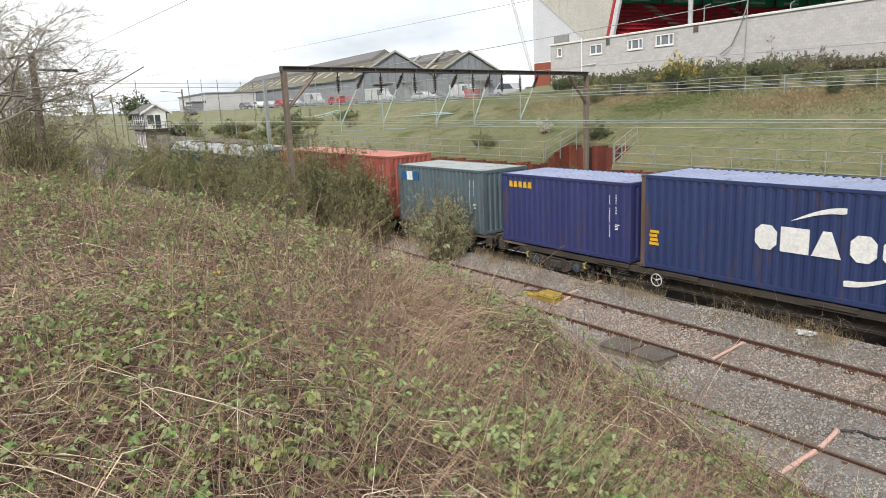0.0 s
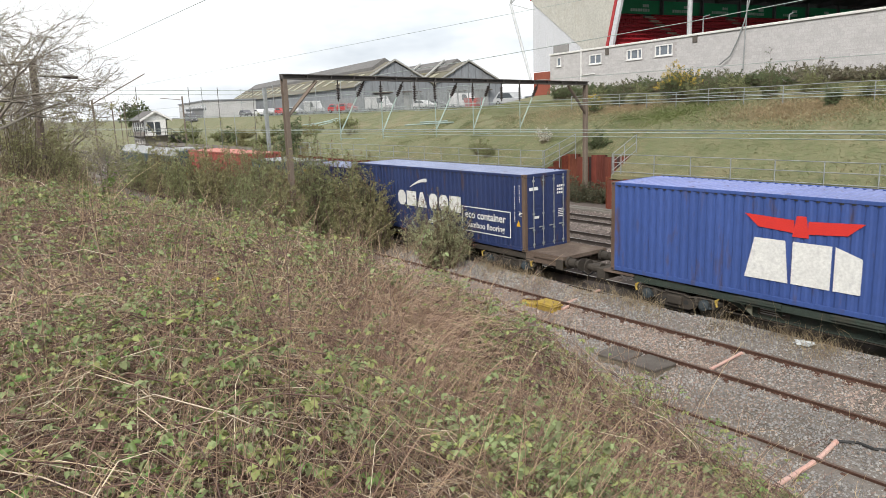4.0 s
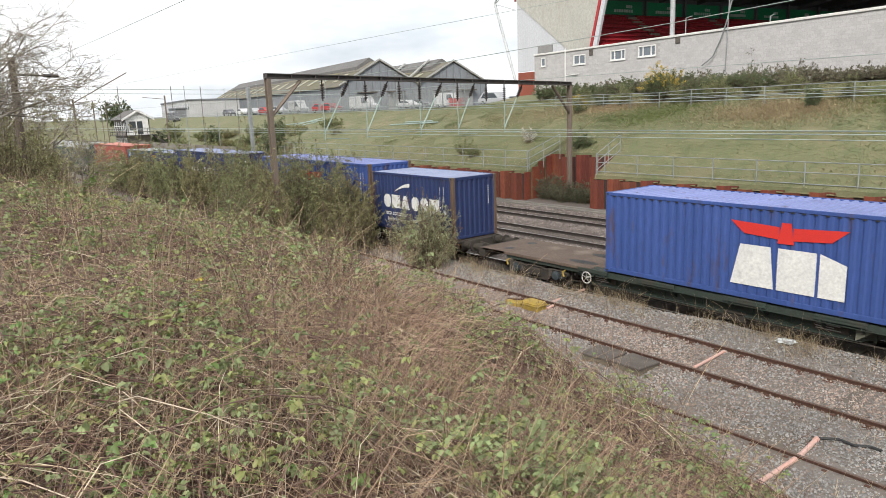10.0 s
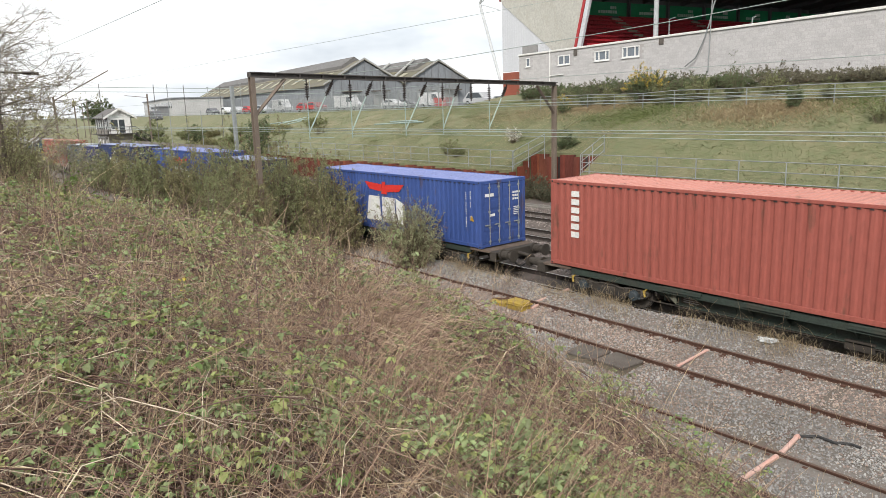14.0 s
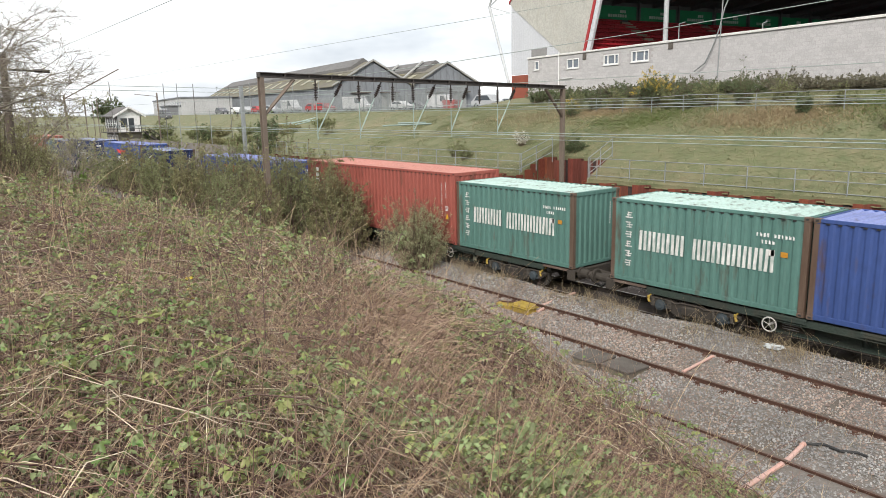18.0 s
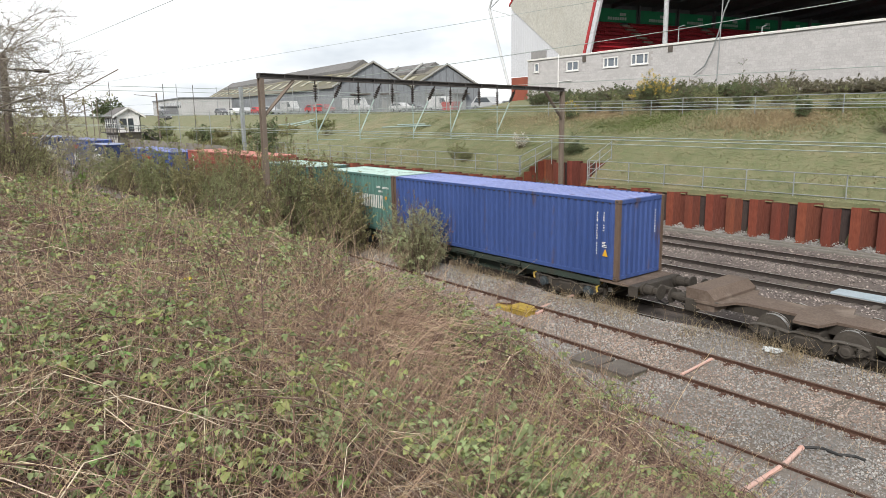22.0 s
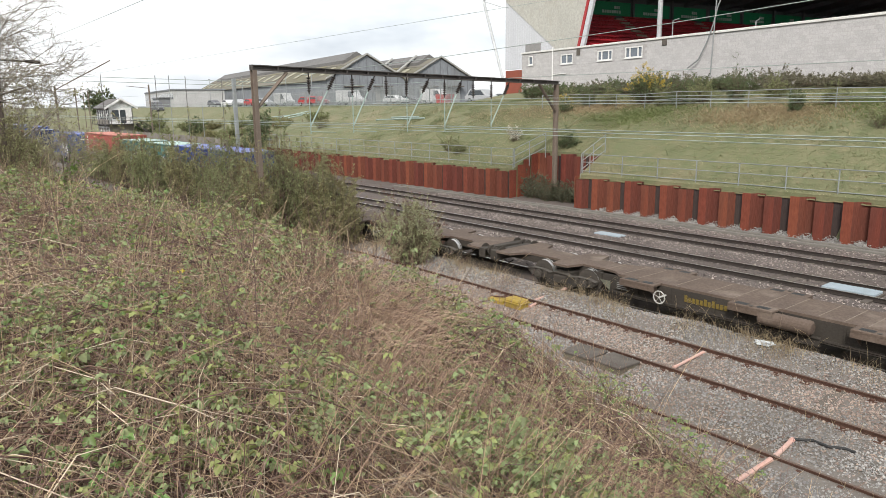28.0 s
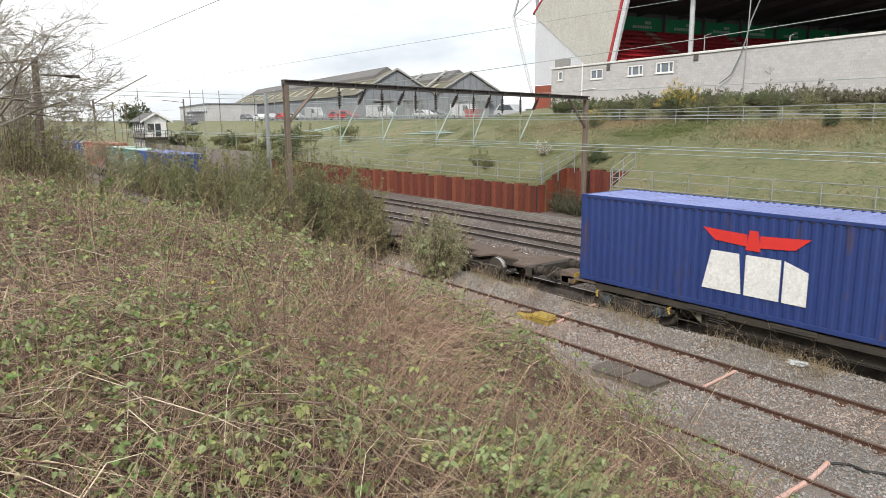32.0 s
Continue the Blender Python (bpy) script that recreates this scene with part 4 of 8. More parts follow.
def signal_box():
    s = thing("signal_box", "old timber signal box, white gable and dark glazed side", "signal box", (-122.5, 14.2, 0.0))
    white = mat("flaking_white", (0.84, 0.84, 0.82), (0.72, 0.71, 0.69), rough=0.8, scale=1, fine=8, dirt=(0.3, 0.28, 0.25), dirt_amount=0.3)
    drab = mat("drab_render", (0.33, 0.31, 0.28), (0.25, 0.23, 0.205), rough=0.9, scale=0.8, fine=6, dirt=(0.16, 0.14, 0.12), dirt_amount=0.4)
    slate = mat("box_slate", (0.15, 0.14, 0.135), (0.11, 0.105, 0.1), rough=0.8, fine=8)
    X0, X1, Y0, Y1, F = -6.6, 0.0, -2.0, 1.8, 3.7
    bm = bmesh.new()
    box(bm, (X0, Y0, 0), (X1, Y1, F))
    part("lower_storey", bm, drab, s, "stained lower storey")
    for i in range(4):
        bm = bmesh.new()
        x = X0 + 0.5 + i * 1.65
        box(bm, (x, Y0 - 0.06, 0.7), (x + 1.35, Y0, 3.3), bevel=0.02)
        w = part("lower_window", bm, white, s, "white boarded window")
        for k in range(3):
            bm = bmesh.new()
            box(bm, (x + 0.12 + k * 0.4, Y0 - 0.075, 0.95), (x + 0.4 + k * 0.4, Y0 - 0.06, 3.05))
            part("pane", bm, drab, w)
    bm = bmesh.new()
    box(bm, (X0, Y0, F), (X1, Y0 + 0.15, 4.4))
    box(bm, (X0, Y0, 5.9), (X1, Y0 + 0.15, 6.3))
    box(bm, (X0, Y1 - 0.15, F), (X1, Y1, 6.3))
    box(bm, (X0, Y0 + 0.15, F), (X0 + 0.15, Y1 - 0.15, 6.3))
    part("upper_wall", bm, drab, s)
    for i in range(5):
        bm = bmesh.new()
        x = X0 + i * 1.4
        box(bm, (x + 0.06, Y0 + 0.02, 4.4), (x + 1.34, Y0 + 0.06, 5.9))
        w = part("window", bm, glass_dark, s)
        bm = bmesh.new()
        box(bm, (x - 0.05, Y0 - 0.03, 4.4), (x + 0.06, Y0 + 0.1, 5.9))
        box(bm, (x + 0.06, Y0 - 0.02, 5.1), (x + 1.34, Y0 + 0.02, 5.16))
        part("window_frame", bm, white, w)
    bm = bmesh.new()
    prism(bm, [(X1, Y0, F), (X1, Y1, F), (X1, Y1, 6.4), (X1, 0, 7.6), (X1, Y0, 6.4)], (-0.15, 0, 0))
    part("gable_end", bm, white, s, "white boarded gable end")
    for y, w in ((-1.35, 1.0), (-0.15, 0.85)):
        bm = bmesh.new()
        box(bm, (X1 + 0.005, y, F + 0.1 if y > -1 else 4.5), (X1 + 0.04, y + w, 5.9))
        part("gable_window", bm, glass_dark, s)
    for sd in (-1, 1):
        bm = bmesh.new()
        prism(bm, [(X0 - 0.4, 0, 7.6), (X1 + 0.4, 0, 7.6), (X1 + 0.4, sd * 2.5, 6.15), (X0 - 0.4, sd * 2.5, 6.15)], (0, 0, 0.12))
        part("roof_slope", bm, slate, s)
        bm = bmesh.new()
        prism(bm, [(X1 + 0.4, 0, 7.45), (X1 + 0.4, sd * 2.55, 5.98), (X1 + 0.4, sd * 2.55, 6.33), (X1 + 0.4, 0, 7.8)], (0.08, 0, 0))
        part("barge_board", bm, white, s)
    bm = bmesh.new()
    box(bm, (X0, Y0 - 0.9, F - 0.12), (X1 + 1.2, Y0, F), bevel=0.02)
    box(bm, (X1, Y0, F - 0.12), (X1 + 1.2, Y1 + 0.3, F), bevel=0.02)
    part("balcony_deck", bm, beam_steel, s)
    bars = [((X0, Y0 - 0.85), (X1 + 1.15, Y0 - 0.85)), ((X1 + 1.15, Y0 - 0.85), (X1 + 1.15, Y1 + 0.25))]
    for (xa, ya), (xb, yb) in bars:
        for h in (0.5, 1.05):
            bm = bmesh.new()
            tube(bm, (xa, ya, F + h), (xb, yb, F + h), 0.045, n=5)
            part("balcony_rail", bm, beam_steel, s)
        for k in range(6):
            bm = bmesh.new()
            x, y = xa + (xb - xa) * k / 5, ya + (yb - ya) * k / 5
            tube(bm, (x, y, F), (x, y, F + 1.08), 0.04, n=5)
            part("balcony_post", bm, beam_steel, s)
    bm = bmesh.new()
    prism(bm, [(X1 + 0.2, Y1 + 0.3, F), (X1 + 0.2, Y1 + 4.0, 0.9), (X1 + 0.2, Y1 + 4.0, 0.6), (X1 + 0.2, Y1 + 0.3, F - 0.3)], (0.8, 0, 0))
    part("steps", bm, beam_steel, s)
    bm = bmesh.new()
    tube(bm, (X1 + 1.0, Y1 + 0.3, F + 1.0), (X1 + 1.0, Y1 + 4.0, 1.8), 0.045, n=5)
    part("step_rail", bm, beam_steel, s)


signal_box()
for x, y, z, w, h, d in ((-230, 62, 6.2, 60, 4.6, 14), (-215, 52, 6.0, 14, 2.6, 5)):
    b = thing("office_block", "low white yard building with a flat roof", "building", (x, y, z), -10)
    bm = bmesh.new()
    box(bm, (-w / 2, -d / 2, -1), (w / 2, d / 2, h))
    part("outer_wall", bm, mat("yard_wall_pale", (0.5, 0.5, 0.49), (0.4, 0.4, 0.39), rough=0.8, scale=0.2, fine=3) if w > 20 else shed_grey, b)
    bm = bmesh.new()
    box(bm, (-w / 2 - 0.3, -d / 2 - 0.3, h), (w / 2 + 0.3, d / 2 + 0.3, h + 0.3))
    part("roof", bm, shed_grey, b)
    n = int(w / 3)
    for i in range(n):
        bm = bmesh.new()
        box(bm, (-w / 2 + 0.8 + i * 3, -d / 2 - 0.03, h * 0.45), (-w / 2 + 2.6 + i * 3, -d / 2, h * 0.8))
        part("window", bm, glass_dark, b)


# ---- yard on the upper level ----
def car(at, turn, colour, kind, label):
    c = thing("parked_car" if kind != "van" else "parked_van", label, "car" if kind != "van" else "van", at, turn)
    pm = mat("car_" + "_".join("%02d" % int(v * 99) for v in colour), colour, tuple(v * 0.85 for v in colour), rough=0.3, scale=1, fine=5, bump=0, spec=0.6)
    h = {"car": 1.45, "suv": 1.72, "van": 2.3}[kind]
    L = {"car": 4.2, "suv": 4.6, "van": 5.2}[kind]
    bm = bmesh.new()
    if kind == "van":
        o = [(-L / 2, 0.35), (L / 2, 0.35), (L / 2, 0.95), (L / 2 - 0.9, 1.2), (L / 2 - 1.6, h), (-L / 2 + 0.05, h)]
    else:
        o = [(-L / 2, 0.35), (L / 2, 0.35), (L / 2, 0.75), (L / 2 - 0.25, 0.88), (L / 2 - 1.15, 0.98), (L / 2 - 1.9, h), (-L / 2 + 0.9, h), (-L / 2 + 0.2, 0.98), (-L / 2, 0.9)]
    prism(bm, [(x, -0.85, z) for x, z in o], (0, 1.7, 0))
    bmesh.ops.bevel(bm, geom=bm.edges[:], offset=0.05, segments=1, affect="EDGES")
    part("body", bm, pm, c)
    for sy in (-1, 1):
        bm = bmesh.new()
        if kind == "van":
            o = [(L / 2 - 2.4, 1.25), (L / 2 - 1.1, 1.25), (L / 2 - 1.6, h - 0.25), (L / 2 - 2.4, h - 0.25)]
        else:
            o = [(-L / 2 + 0.55, 1.0), (L / 2 - 1.35, 1.0), (L / 2 - 1.95, h - 0.12), (-L / 2 + 1.0, h - 0.12)]
        prism(bm, [(x, sy * 0.852, z) for x, z in o], (0, sy * 0.012, 0))
        part("side_window", bm, glass_dark, c)
        for x in (-L / 2 + 0.85, L / 2 - 0.85):
            bm = bmesh.new()
            tube(bm, (x, sy * 0.7, 0.32), (x, sy * 0.88, 0.32), 0.32, n=16)
            tube(bm, (x, sy * 0.88, 0.32), (x, sy * 0.885, 0.32), 0.2, n=12, idx=1)
            part("wheel", bm, [black_rubber, steel_grey], c)
    for x, m in ((L / 2 - 0.02, mat("lamp_clear", (0.7, 0.7, 0.7), rough=0.2)), (-L / 2 - 0.02, mat("lamp_red", (0.4, 0.02, 0.02), rough=0.3))):
        for y in (-0.62, 0.62):
            bm = bmesh.new()
            box(bm, (x, y - 0.15, 0.68), (x + 0.04, y + 0.15, 0.82))
            part("lamp", bm, m, c)
    return c


SILVER, WHITE, RED, BLUE, GREY = (0.42, 0.43, 0.44), (0.68, 0.68, 0.68), (0.4, 0.03, 0.03), (0.04, 0.08, 0.28), (0.12, 0.12, 0.13)
for x, y, turn, col, kind, lb in ((-67, 42.6, 8, SILVER, "suv", "silver family car parked by the stand"), (-79, 58.5, 25, SILVER, "car", "pale green-grey hatchback parked on the yard"),
                                  (-98, 42.5, 15, WHITE, "van", "white panel van parked on the yard"), (-92, 47, 10, WHITE, "car", "white hatchback parked on the yard"),
                                  (-95, 52, 10, GREY, "car", "dark grey car parked on the yard"), (-104, 40, 5, RED, "car", "red hatchback parked on the yard"),
                                  (-109, 41, 5, RED, "car", "red car parked by the fence"), (-88, 52, 10, WHITE, "van", "white van beside the shed doors"),
                                  (-120, 42, 0, WHITE, "van", "white lorry body parked on the yard"), (-130, 43, 0, SILVER, "car", "silver car on the far yard"),
                                  (-136, 43, 0, RED, "car", "red car on the far yard"), (-142, 43, 0, SILVER, "car", "grey car on the far yard"),
                                  (-150, 44, 0, WHITE, "car", "white car on the far yard"), (-158, 44, 0, GREY, "car", "dark car on the far yard"), (-185, 40, 0, GREY, "van", "dark van on the far yard")):
    car((x, y, land(x, y)), turn, col, kind, lb)
t = thing("red_skip", "small red skip behind the yard fence", "skip", (-83.5, 50.0, 6.3), 10)
bm = bmesh.new()
prism(bm, [(-1.0, -0.7, 0), (1.0, -0.7, 0), (1.3, -0.7, 1.4), (-1.3, -0.7, 1.4)], (0, 1.4, 0))
part("bin", bm, mat("skip_red", (0.5, 0.04, 0.03), rough=0.6), t)


def palisade(x0, x1, label):
    f = thing("yard_fence", label, "fence")
    xs = np.arange(x0, x1, 2.75)
    for x in xs:
        y = piecewise(x, CREST_X, CREST_Y) + 0.4
        bm = bmesh.new()
        box(bm, (x - 0.05, y - 0.04, land(x, y) - 0.1), (x + 0.05, y + 0.04, land(x, y) + 2.3))
        part("post", bm, steel_grey, f)
    V, F = [], []
    for x in np.arange(x0, x1, 0.23):
        y = piecewise(x, CREST_X, CREST_Y) + 0.3
        z = land(x, y + 0.2)
        i = len(V)
        V += [(x - 0.033, y, z), (x + 0.033, y, z), (x + 0.033, y, z + 2.2), (x, y, z + 2.4), (x - 0.033, y, z + 2.2),
              (x - 0.033, y + 0.012, z), (x + 0.033, y + 0.012, z), (x + 0.033, y + 0.012, z + 2.2), (x, y + 0.012, z + 2.4), (x - 0.033, y + 0.012, z + 2.2)]
        F += [(i, i + 1, i + 2, i + 3, i + 4), (i + 9, i + 8, i + 7, i + 6, i + 5), (i, i + 5, i + 6, i + 1), (i + 1, i + 6, i + 7, i + 2), (i + 4, i + 9, i + 5, i)]
    tagged(raw("pale", V, F, steel_grey, f), kind="stuff")
    for h in (0.4, 1.9):
        for a, b in zip(xs, xs[1:]):
            bm = bmesh.new()
            ya, yb = piecewise(a, CREST_X, CREST_Y) + 0.36, piecewise(b, CREST_X, CREST_Y) + 0.36
            tube(bm, (a, ya, land(a, ya) + h), (b, yb, land(b, yb) + h), 0.03, n=4)
            part("rail", bm, steel_grey, f)


palisade(-125, -57, "grey steel palisade fence along the yard edge")


def yard_lamp(x, y, h):
    t = thing("yard_lamp", "slim grey lamp post on the yard", "lamp post", (x, y, land(x, y)))
    bm = bmesh.new()
    tube(bm, (0, 0, -0.2), (0, 0, h), 0.07, 0.05, n=8)
    part("post", bm, steel_grey, t)
    bm = bmesh.new()
    box(bm, (-0.35, -0.12, h), (0.35, 0.12, h + 0.12), bevel=0.03)
    part("lamp_head", bm, steel_grey, t)


for x, y, h in ((-88, 42, 5.0), (-96, 38.2, 4.6), (-105, 39.5, 5.2), (-118, 41.5, 5.0), (-140, 43, 6), (-160, 44, 6)):
    yard_lamp(x, y, h)


def wall_cable():
    t = thing("hanging_cable", "grey cable hanging in a loop down the block wall", "cable", (*WALL_O, 0), WALL_TURN)
    pts = [(24.42, 14.28), (23.73, 12.88), (23.39, 11.58), (22.92, 10.45), (22.28, 9.31), (21.31, 8.75)]
    bm = bmesh.new()
    for a, b in zip(pts, pts[1:]):
        tube(bm, (a[0], -0.25, a[1]), (b[0], -0.25, b[1]), 0.05, n=6)
    part("sheath", bm, steel_grey, t)
    bm = bmesh.new()
    tube(bm, (23.6, -0.25, 14.5), (23.3, -0.1, 8.2), 0.04, n=6)
    part("stay", bm, steel_grey, t)


wall_cable()
# ---- the freight train ----
# travelled way of the train in metres at even seconds
TRAVEL = [0.0, 8.68, 17.33, 25.93, 34.48, 43.05, 51.68, 60.43, 69.2, 78.05, 86.98, 96.04, 105.09, 114.35, 123.82, 133.49, 143.3]
MOVING = []
SPINNING = []
DECK = 1.0


def letters_bar(c, name, x0, z0, count, w, h, gap, material, y=-1.222, upright=False, skew=0.0):
    """Plain blocks where a container carries lettering."""
    for i in range(count):
        bm = bmesh.new()
        if upright:
            box(bm, (x0, y - 0.004, z0 - i * (h + gap)), (x0 + w, y, z0 - i * (h + gap) + h))
        else:
            x = x0 + i * (w + gap)
            prism(bm, [(x, y, z0), (x + w, y, z0), (x + w * (1 - skew), y, z0 + h), (x + w * skew, y, z0 + h)], (0, -0.004, 0))
        part(name, bm, material, c)


def arc_mark(c, x0, z0, w, h, flip, material, y=-1.222):
    """A tapering curved stroke."""
    n = 14
    up, lo = [], []
    for i in range(n + 1):
        k = i / n
        zz = h * math.sin(k * math.pi / 2)
        th = 0.17 * k ** 0.7 * (1 if k < 0.96 else 0.8)
        p = Vector((x0 + w * k, y, z0 + zz))
        if flip:
            p = Vector((x0 + w * (1 - k), y, z0 - zz))
            up.append(p)
            lo.append(p + Vector((0, 0, th)))
        else:
            up.append(p)
            lo.append(p - Vector((0, 0, th)))
    bm = bmesh.new()
    for i in range(n):
        prism(bm, [up[i], up[i + 1], lo[i + 1], lo[i]], (0, -0.004, 0))
    part("arc_mark", bm, material, c)


def words(c, text, x, z, size, material, y=-1.226):
    cu = bpy.data.curves.new("lettering", "FONT")
    cu.body = text
    cu.size = size
    cu.extrude = 0.002
    cu.offset = size * 0.018
    cu.resolution_u = 3
    cu.materials.append(material)
    o = new("lettering", cu)
    o.parent = c
    o.matrix_local = pose(x, y, z, 90, 0, 0)
    return o


def corrugated(bm, a, b, z0, z1, out, pitch, depth, idx=0):
    """An upright corrugated sheet from a to b (2D), folded inwards by depth along -out."""
    a, b, out = Vector(a), Vector(b), Vector(out)
    L = (b - a).length
    d = (b - a) / L
    n = max(1, round(L / pitch))
    p = L / n
    pts = []
    for i in range(n):
        s = i * p
        pts += [(s, 0), (s + p * 0.32, 0), (s + p * 0.5, depth), (s + p * 0.82, depth)]
    pts.append((L, 0))
    vb = []
    for s, k in pts:
        q = a + d * s - out * k
        vb.append((bm.verts.new((q.x, q.y, z0)), bm.verts.new((q.x, q.y, z1))))
    for u, v in zip(vb, vb[1:]):
        f = bm.faces.new((u[0], v[0], v[1], u[1]))
        f.material_index = idx


def container(at, length, height, body, label, doors_at_end, rail=None, roof_mat=None, post=None, codes="column"):
    """A shipping container whose front lower corner stands at x = at; its doors, where seen, face +x."""
    c = thing("shipping_container", label, "container", (at, 0, DECK), group="containers on the train")
    h, L, w = height, length, 1.219
    rail, post = rail or body, post or body
    for sy in (-1, 1):
        bm = bmesh.new()
        corrugated(bm, (0.1, sy * (w - 0.012)), (L - 0.1, sy * (w - 0.012)), 0.16, h - 0.1, (0, sy), 0.28, 0.027)
        part("side_panel", bm, body, c)
        bm = bmesh.new()
        box(bm, (0.17, sy * (w - 0.04) - 0.04, 0.02), (L - 0.17, sy * (w - 0.04) + 0.04, 0.16), bevel=0.01)
        part("bottom_rail", bm, rail, c)
        bm = bmesh.new()
        box(bm, (0.17, sy * (w - 0.03) - 0.03, h - 0.1), (L - 0.17, sy * (w - 0.03) + 0.03, h - 0.006), bevel=0.008)
        n = int(L / 0.28)
        for i in range(n):
            x = 0.3 + i * 0.28
            if x < L - 0.4:
                box(bm, (x, sy * (w - 0.004) - 0.006, h - 0.14), (x + 0.09, sy * (w - 0.004) + 0.006, h - 0.1), idx=1)
        part("top_rail", bm, [rail, black_rubber], c)
        for x in (0.0, L):
            s = 1 if x == 0 else -1
            bm = bmesh.new()
            box(bm, (min(x + s * 0.01, x + s * 0.17), sy * (w - 0.085) - 0.075, 0.12), (max(x + s * 0.01, x + s * 0.17), sy * (w - 0.085) + 0.075, h - 0.12), bevel=0.012)
            part("corner_post", bm, post, c)
            for z in (0.0, h - 0.118):
                bm = bmesh.new()
                x0, x1 = (0.0, 0.178) if x == 0 else (L - 0.178, L)
                y0, y1 = (-w, -w + 0.162) if sy < 0 else (w - 0.162, w)
                box(bm, (x0, y0, z), (x1, y1, z + 0.118), bevel=0.01)
                xm = (x0 + x1) / 2
                box(bm, (xm - 0.035, sy * w - 0.004, z + 0.035), (xm + 0.035, sy * w + 0.004, z + 0.085), idx=1)
                part("corner_casting", bm, [post, black_rubber], c)
    # roof with cross corrugations
    bm = bmesh.new()
    n = int((L - 0.3) / 0.24)
    p = (L - 0.3) / n
    rows = []
    for i in range(n):
        s = 0.15 + i * p
        rows += [(s, 0.0), (s + p * 0.3, 0.0), (s + p * 0.45, -0.038), (s + p * 0.85, -0.038)]
    rows.append((L - 0.15, 0.0))
    vs = [(bm.verts.new((x, -w + 0.06, h - 0.012 + z)), bm.verts.new((x, w - 0.06, h - 0.012 + z))) for x, z in rows]
    for a, b in zip(vs, vs[1:]):
        bm.faces.new((a[0], b[0], b[1], a[1]))
    part("roof", bm, roof_mat or body, c, "pale corrugated roof")
    # end walls
    for x, s in ((0.0, -1), (L, 1)):
        bm = bmesh.new()
        box(bm, (min(x - s * 0.02, x - s * 0.12), -w + 0.16, 0.02), (max(x - s * 0.02, x - s * 0.12), w - 0.16, 0.14), bevel=0.01)
        part("end_sill", bm, rail, c)
        bm = bmesh.new()
        box(bm, (min(x - s * 0.02, x - s * 0.12), -w + 0.16, h - 0.14), (max(x - s * 0.02, x - s * 0.12), w - 0.16, h - 0.01), bevel=0.01)
        part("end_rail", bm, rail, c)
        if not (doors_at_end and s > 0):
            bm = bmesh.new()
            corrugated(bm, (x - s * 0.03, -w + 0.16), (x - s * 0.03, w - 0.16), 0.14, h - 0.14, (s, 0), 0.25, 0.045)
            part("end_panel", bm, body, c)
        else:
            for sy in (-1, 1):
                bm = bmesh.new()
                y0, y1 = (-w + 0.16, -0.01) if sy < 0 else (0.01, w - 0.16)
                box(bm, (x - 0.08, y0, 0.15), (x - 0.04, y1, h - 0.15), bevel=0.008)
                nn = 5
                for k in range(nn):
                    z0 = 0.22 + k * (h - 0.44) / nn
                    box(bm, (x - 0.04, y0 + 0.06, z0), (x - 0.026, y1 - 0.06, z0 + (h - 0.44) / nn - 0.12), bevel=0.006)
                d = part("door", bm, body, c)
                for t in (0.3, 0.78):
                    yy = y0 + (y1 - y0) * t
                    bm = bmesh.new()
                    tube(bm, (x - 0.005, yy, 0.1), (x - 0.005, yy, h - 0.1), 0.017, n=6)
                    for z in (0.2, 0.75, 1.35, h - 0.3):
                        box(bm, (x - 0.03, yy - 0.05, z), (x + 0.005, yy + 0.05, z + 0.07))
                    part("lock_rod", bm, steel_grey, d, "galvanised locking bar")
                    bm = bmesh.new()
                    box(bm, (x - 0.002, yy - 0.26, 0.86), (x + 0.02, yy + 0.02, 0.9))
                    part("lock_handle", bm, steel_grey, d)
                bm = bmesh.new()
                if sy > 0:
                    for r in range(3):
                        for k in range(4 - (r > 0) * 1):
                            box(bm, (x - 0.026, y0 + 0.5 + k * 0.11, h - 0.6 - r * 0.13), (x - 0.022, y0 + 0.58 + k * 0.11, h - 0.52 - r * 0.13))
                    for r in range(5):
                        box(bm, (x - 0.026, y0 + 0.55, 1.15 + r * 0.07), (x - 0.022, y0 + 0.85, 1.18 + r * 0.07))
                else:
                    box(bm, (x - 0.026, y0 + 0.35, 1.2), (x - 0.022, y0 + 0.6, 1.3))
                    box(bm, (x - 0.026, y0 + 0.1, h - 0.62), (x - 0.022, y0 + 0.55, h - 0.5))
                part("stencil_mark", bm, white_paint, d)
    bm = bmesh.new()
    box(bm, (0.15, -w + 0.05, 0.02), (L - 0.15, w - 0.05, 0.12))
    part("floor_frame", bm, wagon_frame, c)
    # small code marks near the rear end
    rnd = random.Random(int(at * 7))
    bm = bmesh.new()
    if codes != "flat":
        back = 0.86 if codes == "column" else 0.56
        for x, z, n in ((L - back, h - 0.48, 17), (L - back + 0.26, h - 0.45, 8)):
            for i in range(n):
                zz = z - i * 0.082
                if i in (4, 11):
                    continue
                box(bm, (x + rnd.uniform(0, 0.012), -1.226, zz), (x + rnd.uniform(0.03, 0.055), -1.222, zz + rnd.uniform(0.03, 0.055)))
                box(bm, (x + 0.02, -1.228, zz - 0.012), (x + 0.04, -1.226, zz + 0.03))
        for r in range(4):
            box(bm, (L - back + 0.24, -1.226, h - 1.55 + r * 0.05), (L - back + 0.24 + rnd.uniform(0.1, 0.2), -1.222, h - 1.525 + r * 0.05))
    else:
